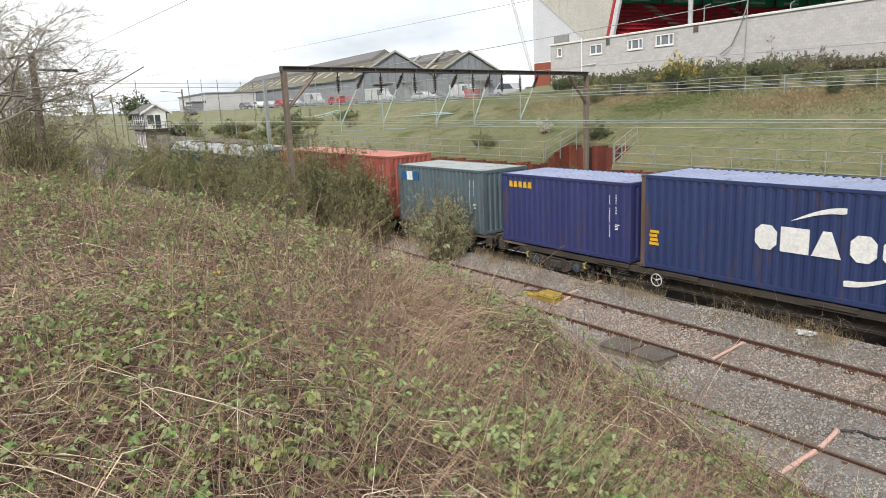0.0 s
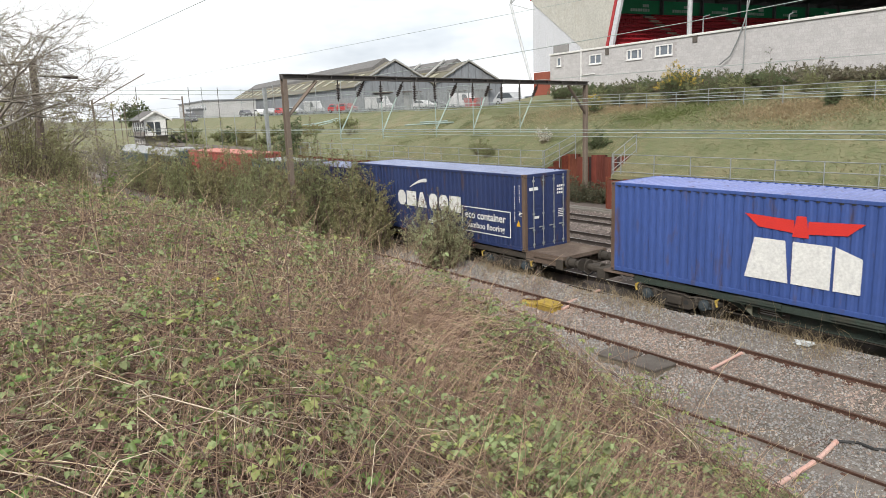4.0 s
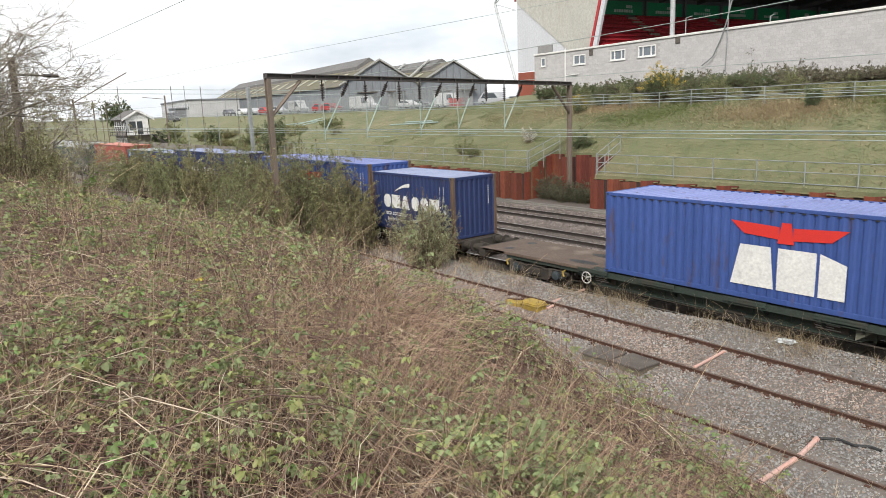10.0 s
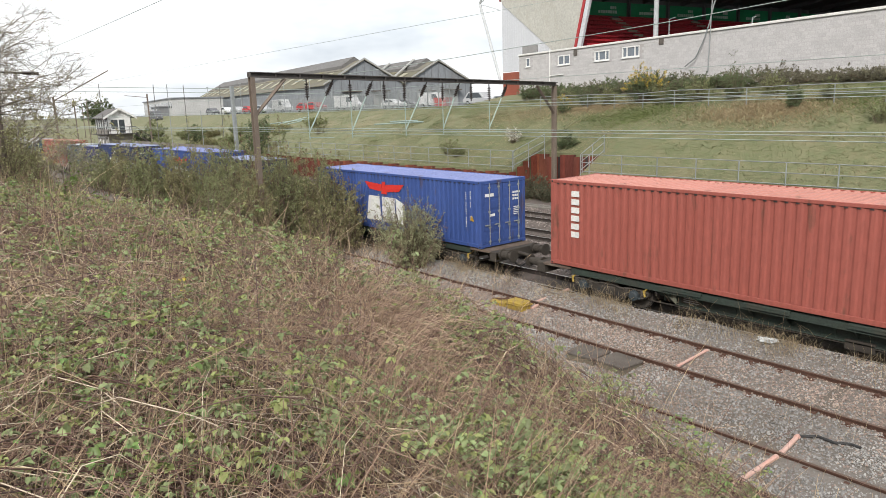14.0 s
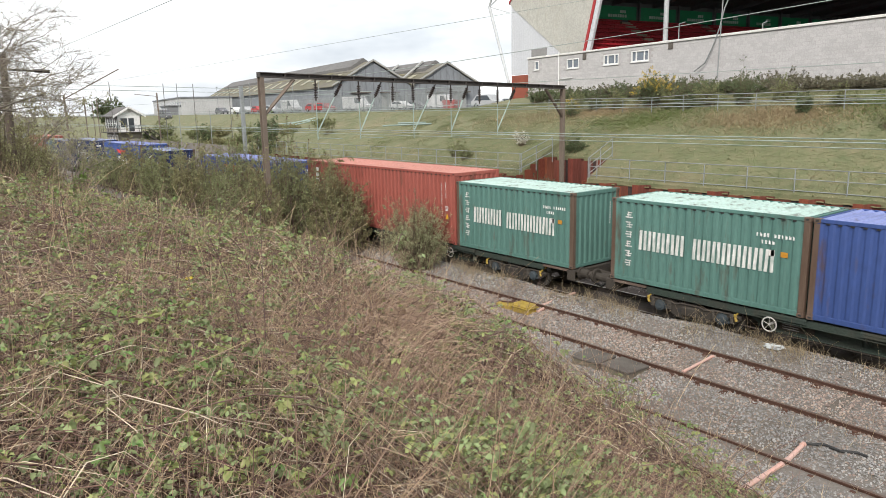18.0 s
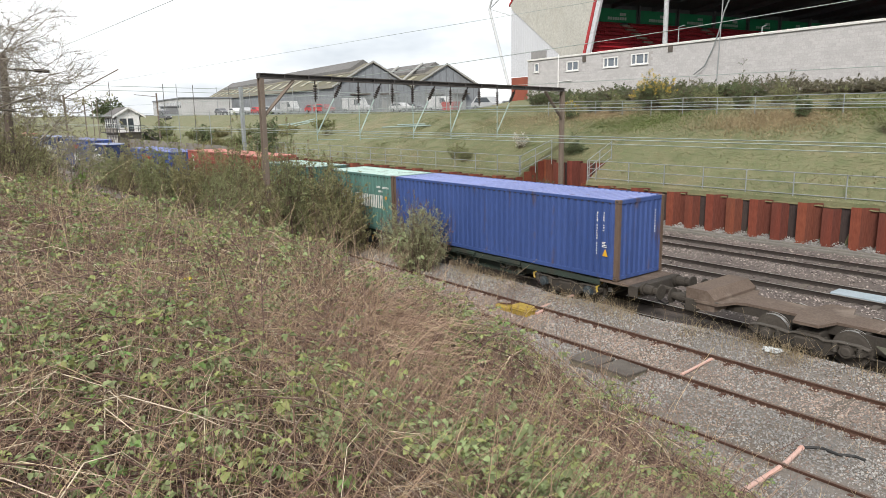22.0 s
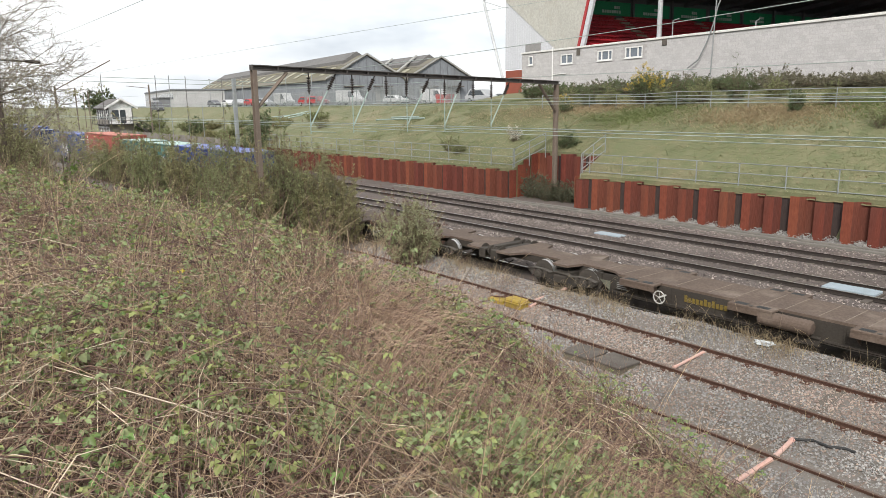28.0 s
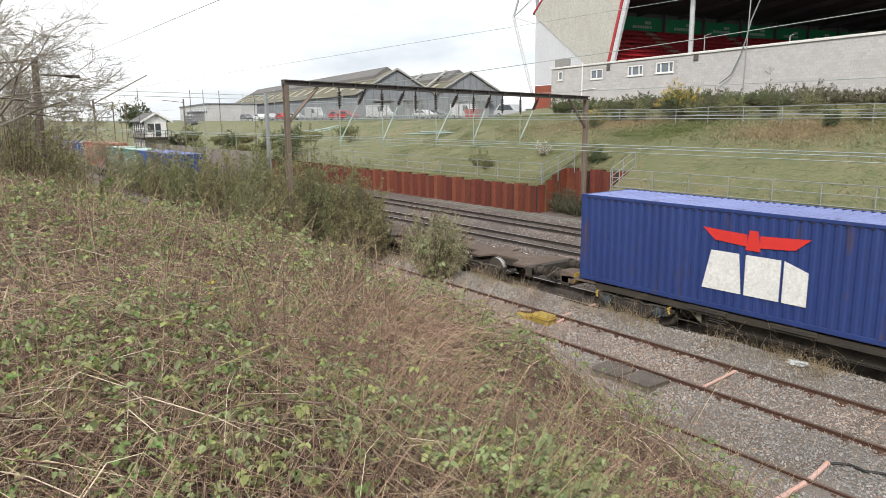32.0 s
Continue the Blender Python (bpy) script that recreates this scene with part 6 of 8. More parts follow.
    # ends: headstock, buffers, coupler
    for e, s in ((0.0, -1), (L, 1)):
        bm = bmesh.new()
        a, b = sorted((e, e - s * 0.35))
        box(bm, (a, -1.2, 0.6), (b, 1.2, 0.97), bevel=0.02)
        part("headstock", bm, wagon_frame, w)
        for sy in (-0.87, 0.87):
            bm = bmesh.new()
            tube(bm, (e, sy, 0.86), (e + s * 0.08, sy, 0.86), 0.2, n=14)
            tube(bm, (e + s * 0.08, sy, 0.86), (e + s * 0.4, sy, 0.86), 0.155, n=14)
            tube(bm, (e + s * 0.4, sy, 0.86), (e + s * 0.6, sy, 0.86), 0.12, n=12)
            tube(bm, (e + s * 0.6, sy, 0.86), (e + s * 0.64, sy, 0.86), 0.23, n=16)
            part("buffer", bm, wagon_frame, w)
        bm = bmesh.new()
        tube(bm, (e, 0, 0.8), (e + s * 0.75, 0, 0.75), 0.07, n=8)
        part("coupling", bm, wagon_frame, w)
        bm = bmesh.new()
        pts = [Vector((e + s * 0.05, -0.35, 0.8)), Vector((e + s * 0.2, -0.35, 0.45)), Vector((e + s * 0.45, -0.33, 0.36)), Vector((e + s * 0.65, -0.3, 0.5))]
        for q0, q1 in zip(pts, pts[1:]):
            tube(bm, q0, q1, 0.028, n=6)
        part("brake_hose", bm, black_rubber, w)
        bm = bmesh.new()
        box(bm, (e - s * 0.03 - 0.01, -1.16, 0.68), (e - s * 0.03 + 0.03, -1.0, 0.9))
        part("lamp_bracket", bm, mat("dirty_yellow", (0.3, 0.2, 0.03), (0.16, 0.11, 0.03), rough=0.7), w)
        if "c" in boxes and s < 0:
            bm = bmesh.new()
            box(bm, (-0.05, -1.2, 0.72), (0.6, -0.55, 1.13), bevel=0.015)
            box(bm, (-0.05, 0.55, 0.72), (0.6, 1.2, 1.13), bevel=0.015)
            part("end_locker", bm, wagon_deck, w, "brown steel end locker with yellow edge")
            bm = bmesh.new()
            box(bm, (0.6, -1.2, 0.8), (0.63, -0.56, 1.12))
            part("yellow_edge", bm, yellow_paint, w)
        if ("a" in boxes and s < 0) or ("b" in boxes and s > 0):
            bm = bmesh.new()
            if s < 0:
                prism(bm, [(0.0, -1.15, 0.7), (0.9, -1.15, 0.7), (0.9, -1.15, 1.05), (0.65, -1.15, 1.28), (0.0, -1.15, 1.28)], (0, 2.3, 0))
            else:
                prism(bm, [(L, -1.15, 0.7), (L - 1.9, -1.15, 0.7), (L - 1.9, -1.15, 1.02), (L - 1.7, -1.15, 1.08), (L, -1.15, 1.08)], (0, 2.3, 0))
            part("end_housing", bm, wagon_deck, w, "brown steel end housing")
    if wheel_at is not None:
        bm = bmesh.new()
        c = Vector((wheel_at, -1.24, 0.66))
        n = 20
        for k in range(n):
            a, b = 2 * math.pi * k / n, 2 * math.pi * (k + 1) / n
            tube(bm, c + Vector((0.19 * math.cos(a), 0, 0.19 * math.sin(a))), c + Vector((0.19 * math.cos(b), 0, 0.19 * math.sin(b))), 0.017, n=6)
        for k in range(5):
            a = 2 * math.pi * k / 5 + 0.3
            tube(bm, c, c + Vector((0.19 * math.cos(a), 0, 0.19 * math.sin(a))), 0.007, n=5)
        tube(bm, c, c + Vector((0, 0.35, 0)), 0.03, n=6)
        part("hand_wheel", bm, mat("grubby_white", (0.58, 0.57, 0.54), (0.42, 0.41, 0.38), rough=0.6), w, "white brake hand wheel")
    if tank_at is not None:
        bm = bmesh.new()
        tube(bm, (tank_at, -1.02, 0.7), (tank_at + 1.3, -1.02, 0.7), 0.2, n=18)
        tube(bm, (tank_at - 0.05, -1.02, 0.7), (tank_at, -1.02, 0.7), 0.14, 0.2, n=18)
        tube(bm, (tank_at + 1.3, -1.02, 0.7), (tank_at + 1.35, -1.02, 0.7), 0.2, 0.14, n=18)
        part("air_tank", bm, wagon_deck, w, "brown air tank")
    if yellow_at is not None:
        bm = bmesh.new()
        for i in range(11):
            a = yellow_at + i * 0.125
            box(bm, (a, -0.846, 0.58), (a + 0.095, -0.842, 0.78 if i in (0, 5, 7) else 0.73))
        part("yellow_marking", bm, mat("wagon_yellow", (0.2, 0.14, 0.022), (0.14, 0.1, 0.022), rough=0.7), w, "worn yellow lettering blocks")
    if flat20:
        bm = bmesh.new()
        box(bm, (flat20[0], -1.2, 0.88), (flat20[1], 1.2, 0.99), bevel=0.01)
        part("plate_deck", bm, wagon_deck, w, "rusty plate deck with round holes")
        for x, rx, ry in ((flat20[0] + 0.95, 0.2, 0.2), (flat20[1] - 0.75, 0.62, 0.22)):
            for y in (-0.62, 0.62):
                bm = bmesh.new()
                prism(bm, [(x + rx * math.cos(k * math.pi / 12), y + ry * math.sin(k * math.pi / 12), 0.988) for k in range(24)], (0, 0, 0.006))
                part("deck_hole", bm, black_rubber, w)
    # small yellow handles and panels along the sill
    for x in (1.6, 4.4, L - 4.4, L - 1.6) if loaded else ():
        bm = bmesh.new()
        box(bm, (x, -1.24, 0.62), (x + 0.1, -1.2, 0.72), bevel=0.02)
        tube(bm, (x + 0.04, -1.22, 0.62), (x + 0.1, -1.24, 0.52), 0.035, n=8)
        tube(bm, (x + 0.06, -1.2, 0.7), (x + 0.06, -0.9, 0.8), 0.025, n=6)
        part("brake_handle", bm, yellow_paint, w, "yellow release handle")
    for x in (5.5, L - 6.5):
        bm = bmesh.new()
        box(bm, (x, -0.86, 0.48), (x + 0.9, -0.83, 0.76))
        pp = part("data_panel", bm, wagon_frame, w)
        bm = bmesh.new()
        for r in range(4):
            box(bm, (x + 0.08, -0.866, 0.51 + r * 0.06), (x + 0.5 + 0.3 * rnd.random(), -0.86, 0.535 + r * 0.06))
        part("stencil_mark", bm, mat("dull_white", (0.3, 0.3, 0.29), rough=0.8), pp)
    MOVING.append((w, x0))
    return w


FLAT = "brown and black container flat wagon on bogies"
EMPTY = "empty brown container flat wagon with cut-out deck"
wagon(-40.9, -20.75, FLAT, wagon_frame, True, wheel_at=18.0)
wagon(-20.35, 0.45, FLAT, wagon_frame, True, boxes="b", wheel_at=7.4, yellow_at=9.0)
wagon(2.0, 21.25, FLAT, wagon_green, True, wheel_at=13.3)
wagon(22.5, 41.7, "green-framed container flat wagon with one empty plate deck", wagon_green, True, wheel_at=5.5, flat20=(0.2, 5.6))
wagon(43.8, 62.85, FLAT, wagon_green, True, wheel_at=12.5)
wagon(64.15, 83.4, FLAT, wagon_green, True, wheel_at=5.4)
wagon(85.05, 104.55, EMPTY, wagon_frame, False, boxes="a", wheel_at=12.15, yellow_at=10.9)
wagon(104.85, 125.05, EMPTY, wagon_frame, False, wheel_at=7.4, yellow_at=8.0, tank_at=10.4)
wagon(126.55, 146.15, FLAT, wagon_frame, True, boxes="c", wheel_at=13)


def locomotive():
    l = thing("diesel_locomotive", "diesel freight locomotive in dark blue-green with yellow ends", "locomotive", (-62.9, 0, 0))
    body = paint("loco_dark_green", (0.035, 0.06, 0.07), 1.2, 0.1)
    roofm = paint("loco_pale_roof", (0.27, 0.28, 0.28), 1.3, 0.3)
    yel = paint("loco_yellow", (0.62, 0.42, 0.03), 1.1, 0.1)
    L = 21.3
    bm = bmesh.new()
    box(bm, (0.8, -1.3, 1.25), (L - 0.8, 1.3, 3.3), bevel=0.08)
    part("body_side", bm, body, l)
    bm = bmesh.new()
    prism(bm, [(0.9, -1.3, 3.28), (0.9, 1.3, 3.28), (0.9, 0.8, 3.88), (0.9, -0.8, 3.88)], (L - 1.8, 0, 0))
    part("roof", bm, roofm, l, "pale grey ridged roof")
    for x in (4, 7.5, 11, 14.5):
        bm = bmesh.new()
        box(bm, (x, -0.6, 3.88), (x + 1.8, 0.6, 3.95), bevel=0.03)
        part("roof_grille", bm, slab_dark, l)
    for x0, s in ((0.0, 1), (L, -1)):
        bm = bmesh.new()
        prism(bm, [(x0, -1.3, 1.2), (x0 + s * 0.9, -1.3, 1.2), (x0 + s * 0.9, -1.3, 3.75), (x0 + s * 0.55, -1.3, 3.7), (x0 + s * 0.1, -1.3, 2.5)], (0, 2.6, 0))
        part("cab_end", bm, body, l, "dark sloping cab end")
        bm = bmesh.new()
        prism(bm, [(x0 - s * 0.012, -1.2, 1.25), (x0 - s * 0.012, 1.2, 1.25), (x0 + s * 0.088, 1.2, 2.45), (x0 + s * 0.088, -1.2, 2.45)], (-s * 0.01, 0, 0))
        part("warning_panel", bm, yel, l, "yellow warning panel")
        bm = bmesh.new()
        a, b = sorted((x0 + s * 1.1, x0 + s * 1.9))
        box(bm, (a, -1.315, 2.5), (b, -1.3, 3.15))
        part("cab_window", bm, glass_dark, l)
    bm = bmesh.new()
    box(bm, (0.4, -1.25, 0.95), (L - 0.4, 1.25, 1.25))
    box(bm, (7.5, -1.2, 0.35), (13.8, 1.2, 0.95), bevel=0.1)
    part("underframe", bm, wagon_frame, l)
    for xc in (4.0, L - 4.0):
        bm = bmesh.new()
        box(bm, (xc - 2.4, -1.2, 0.45), (xc + 2.4, 1.2, 0.8), bevel=0.05)
        for k in (-1.8, 0, 1.8):
            tube(bm, (xc + k, -0.82, 0.53), (xc + k, 0.82, 0.53), 0.53, n=20)
        part("bogie", bm, wagon_frame, l)
    MOVING.append((l, -62.9))


locomotive()
# ---- vegetation ----
rng = np.random.default_rng(5)
cane_brown = mat("bramble_cane", (0.20, 0.11, 0.085), (0.10, 0.06, 0.05), rough=0.75, scale=0.8, fine=20, bump=0, island=0.4)
stem_dry = mat("dry_stems", (0.46, 0.33, 0.23), (0.27, 0.18, 0.12), rough=0.85, scale=0.5, fine=20, bump=0, island=0.6)
bramble_leaf = mat("bramble_leaf", (0.29, 0.34, 0.155), (0.20, 0.24, 0.105), rough=0.5, scale=1.2, fine=40, bump=0, island=0.38, trans=0.3)
young_leaf = mat("young_leaf", (0.38, 0.405, 0.16), (0.26, 0.285, 0.10), rough=0.55, scale=1.2, fine=40, bump=0, island=0.3, trans=0.35)
litter = mat("dead_leaf", (0.13, 0.088, 0.053), (0.085, 0.058, 0.037), rough=0.9, scale=1, fine=30, bump=0, island=0.4)
bush_leaf = mat("shrub_leaf", (0.27, 0.29, 0.14), (0.20, 0.215, 0.10), rough=0.65, scale=0.8, fine=20, bump=0, island=0.35, trans=0.25)
olive_leaf = mat("olive_shrub_leaf", (0.29, 0.28, 0.14), (0.225, 0.205, 0.10), rough=0.65, scale=0.8, fine=20, bump=0, island=0.35, trans=0.25)
pale_leaf = mat("grey_green_shrub_leaf", (0.40, 0.41, 0.24), (0.31, 0.32, 0.17), rough=0.65, scale=0.8, fine=20, bump=0, island=0.3, trans=0.25)
bush_twig = mat("shrub_twig", (0.20, 0.15, 0.10), (0.13, 0.095, 0.065), rough=0.85, scale=0.8, fine=20, bump=0, island=0.35)
twig_grey = mat("bare_twig", (0.33, 0.29, 0.235), (0.23, 0.20, 0.165), rough=0.9, scale=0.8, fine=20, bump=0, island=0.3)
seed_brown = mat("seed_heads", (0.19, 0.095, 0.065), (0.12, 0.065, 0.045), rough=0.9, scale=1, fine=20, bump=0, island=0.4)
gorse_leaf = mat("gorse_leaf", (0.125, 0.155, 0.07), (0.085, 0.11, 0.05), rough=0.75, scale=0.8, fine=20, bump=0, island=0.45)
gorse_bloom = mat("gorse_bloom", (0.58, 0.42, 0.06), (0.44, 0.32, 0.05), rough=0.7, scale=1, fine=20, bump=0, island=0.25)
grass_blade = mat("grass_blade", (0.195, 0.225, 0.11), (0.165, 0.19, 0.09), rough=0.8, scale=0.25, fine=20, bump=0, island=0.22, trans=0.35)
grass_straw = mat("grass_straw", (0.52, 0.415, 0.27), (0.42, 0.33, 0.21), rough=0.85, scale=0.3, fine=20, bump=0, island=0.3, trans=0.3)
stone_mat = mat("ballast_stone", (0.39, 0.30, 0.25), (0.23, 0.175, 0.145), rough=0.95, scale=0.5, fine=30, bump=0, island=0.34)
stone_cool = mat("grey_ballast_stone", (0.36, 0.35, 0.33), (0.22, 0.21, 0.20), rough=0.95, scale=0.5, fine=30, bump=0, island=0.34)
stone_main = mat("main_ballast_stone", (0.16, 0.132, 0.118), (0.105, 0.088, 0.08), rough=0.95, scale=0.7, fine=30, bump=0, island=0.4)
stone_pale = mat("pale_ballast_stone", (0.34, 0.29, 0.265), (0.26, 0.215, 0.195), rough=0.95, scale=0.7, fine=30, bump=0, island=0.4)


def top_of(x, y):
    """thicket_top for arrays."""
    c = np.interp(x, BANK_X, BANK_Z)
    k = np.clip((BROW - y) / 3.7, 0, 1)
    far = c + (5.2 - c) * k + 0.3 * np.clip((-18 - y) / 4, 0, 1)
    near = c + (0.1 - c) * np.clip((y - BROW) / 5.2, 0, 1)
    return np.where(y > BROW, near, far)


def lumps(x, y, f=0.6, seed=0.0):
    """Smooth uneven field between about -1 and 1."""
    return (np.sin(x * f + 1.3 + seed) * np.sin(y * f * 1.3 + 0.4 + seed) + 0.6 * np.sin(x * f * 2.3 + y * f * 1.7 + seed * 2) +
            0.4 * np.sin(x * f * 4.1 - y * f * 3.7 + seed)) / 1.6


def stems(P0, P1, P2, r0, r1, seg=5, sides=3):
    """Bent tapering stems along quadratic curves; returns points and triangles."""
    n = len(P0)
    s = np.linspace(0, 1, seg + 1)[None, :, None]
    C = P0[:, None] * (1 - s) ** 2 + 2 * s * (1 - s) * P1[:, None] + s ** 2 * P2[:, None]
    T = np.gradient(C, axis=1)
    T /= np.linalg.norm(T, axis=2, keepdims=True) + 1e-9
    ref = np.where(np.abs(T[..., 2:3]) > 0.9, np.array([1.0, 0, 0]), np.array([0, 0, 1.0]))
    U = np.cross(T, ref)
    U /= np.linalg.norm(U, axis=2, keepdims=True) + 1e-9
    Vv = np.cross(T, U)
    R = np.asarray(r0)[:, None, None] * (1 - s) + np.asarray(r1)[:, None, None] * s
    ring = [C + R * (U * math.cos(2 * math.pi * k / sides) + Vv * math.sin(2 * math.pi * k / sides)) for k in range(sides)]
    V = np.stack(ring, axis=2).reshape(-1, 3)
    base = (np.arange(n) * (seg + 1) * sides)[:, None, None]
    i = np.arange(seg)[None, :, None] * sides
    k = np.arange(sides)[None, None, :]
    k2 = (k + 1) % sides
    a, b, c, d = base + i + k, base + i + k2, base + i + sides + k2, base + i + sides + k
    Q = np.stack([a, b, c, d], axis=-1).reshape(-1, 4)
    return V, Q


def leaves(P, size, aspect=0.6, flat=0.5, rg=None, fold=0.25):
    """Folded leaf blades with a point at both ends: four triangles each, lying roughly flat (flat near 1) or any way round."""
    rg = rg or rng
    n = len(P)
    a = rg.uniform(0, 2 * np.pi, n)
    D = np.stack([np.cos(a), np.sin(a), rg.normal(0, 1 - flat, n)], 1)
    D /= np.linalg.norm(D, axis=1, keepdims=True)
    N = np.stack([rg.normal(0, 1 - flat, n), rg.normal(0, 1 - flat, n), np.ones(n)], 1)
    S = np.cross(D, N)
    S /= np.linalg.norm(S, axis=1, keepdims=True) + 1e-9
    N = np.cross(S, D)
    L = np.asarray(size).reshape(-1, 1) * np.ones((n, 1))
    W = L * aspect * 0.5
    tail, tip = P - D * L * 0.5, P + D * L * 0.5 - N * L * 0.12
    lft = P + S * W - D * L * 0.06 + N * L * fold * 0.5
    rgt = P - S * W - D * L * 0.06 + N * L * fold * 0.5
    V = np.stack([tail, rgt, tip, lft, P], axis=1).reshape(-1, 3)
    b = (np.arange(n) * 5)[:, None]
    T = np.concatenate([b + np.array([[0, 1, 4]]), b + np.array([[1, 2, 4]]), b + np.array([[2, 3, 4]]), b + np.array([[3, 0, 4]])], axis=1).reshape(-1, 3)
    return V, T


def blades(P, D, size, width, rg, droop=0.15):
    """Narrow pointed leaves along the directions D, folded on the midrib: two triangles each."""
    n = len(P)
    D = D / (np.linalg.norm(D, axis=1, keepdims=True) + 1e-9)
    S = np.cross(D, rg.normal(0, 1, (n, 3)))
    S /= np.linalg.norm(S, axis=1, keepdims=True) + 1e-9
    N = np.cross(S, D)
    L = np.asarray(size).reshape(-1, 1) * np.ones((n, 1))
    W = L * width * 0.5
    mid = P + D * L * 0.45
    V = np.stack([P, mid - S * W + N * W * 0.35, P + D * L - np.array([0, 0, 1.0]) * L * droop, mid + S * W + N * W * 0.35], axis=1).reshape(-1, 3)
    b = (np.arange(n) * 4)[:, None]
    T = np.concatenate([b + np.array([[0, 1, 2]]), b + np.array([[0, 2, 3]])], axis=1).reshape(-1, 3)
    return V, T


def stuff(name, V, F, material, label, category="vegetation", parent=None):
    ob = fast_mesh(name, V, F, material)
    if parent:
        ob.parent = parent
        return tagged(ob, kind="stuff")
    return tagged(ob, label, category, kind="stuff")


def bank_points(n, power=1.0, near=1.3, far=32.0, ylo=-19.6, yhi=-12.9):
    """Points over the near bank, thicker towards the eye."""
    out = []
    total = 0
    while total < n:
        m = n * 3
        d = near * (far / near) ** rng.uniform(0, 1, m) ** power
        az = rng.uniform(radians(4), radians(100), m)
        x, y = EYE[0] - d * np.sin(az), EYE[1] + d * np.cos(az)
        ok = (y > ylo) & (y < yhi - 0.9 * rng.uniform(0, 1, m)) & (x > -80)
        out.append(np.stack([x[ok], y[ok], d[ok]], 1))
        total += ok.sum()
    return np.concatenate(out)[:n]


def eye_clear(P, keep=1.0):
    return np.linalg.norm(P - np.array(EYE), axis=-1) > keep


def lobed(P, size, aim, rg, rise=0.5):
    """Toothed leaflets, folded along the midrib, pointing along aim (angles)."""
    n = len(P)
    D = np.stack([np.cos(aim), np.sin(aim), rg.normal(-0.25, rise, n)], 1)
    D /= np.linalg.norm(D, axis=1, keepdims=True)
    N = np.stack([rg.normal(0, 0.42, n), rg.normal(-0.15, 0.42, n), np.ones(n)], 1)
    S = np.cross(D, N)
    S /= np.linalg.norm(S, axis=1, keepdims=True) + 1e-9
    N = np.cross(S, D)
    L = np.asarray(size).reshape(-1, 1)
    outline = ((-0.48, 0.0), (-0.24, 0.34), (-0.1, 0.22), (0.12, 0.3), (0.5, 0.0), (0.12, -0.3), (-0.1, -0.22), (-0.24, -0.34))
    pts = [P + D * L * u + S * L * v + N * L * (0.7 * abs(v) - 0.25 * u * u) for u, v in outline] + [P]
    V = np.stack(pts, axis=1).reshape(-1, 3)
    k = len(outline)
    b = (np.arange(n) * (k + 1))[:, None]
    T = np.concatenate([b + np.array([[i, (i + 1) % k, k]]) for i in range(k)], axis=1).reshape(-1, 3)
    return V, T


def compound(c, size, rg):
    """Leaves in threes (some in fives) about each point."""
    n = len(c)
    a0 = rg.uniform(0, 2 * np.pi, n)
    P, A, Z = [], [], []
    for k, (turn, far, sc) in enumerate(((0.0, 0.62, 1.1), (1.25, 0.45, 0.9), (-1.25, 0.45, 0.9), (2.2, 0.4, 0.7), (-2.2, 0.4, 0.7))):
        sel = np.ones(n, bool) if k < 3 else rg.uniform(0, 1, n) < 0.6
        a = a0[sel] + turn + rg.normal(0, 0.2, sel.sum())
        z = size[sel] * sc
        P.append(c[sel] + np.stack([np.cos(a) * size[sel] * far, np.sin(a) * size[sel] * far, rg.normal(0, 0.12, sel.sum()) * size[sel]], 1))
        A.append(a)
        Z.append(z)
    return lobed(np.concatenate(P), np.concatenate(Z), np.concatenate(A), rg)


YELLOW = (-4.9, -17.43, 5.16)


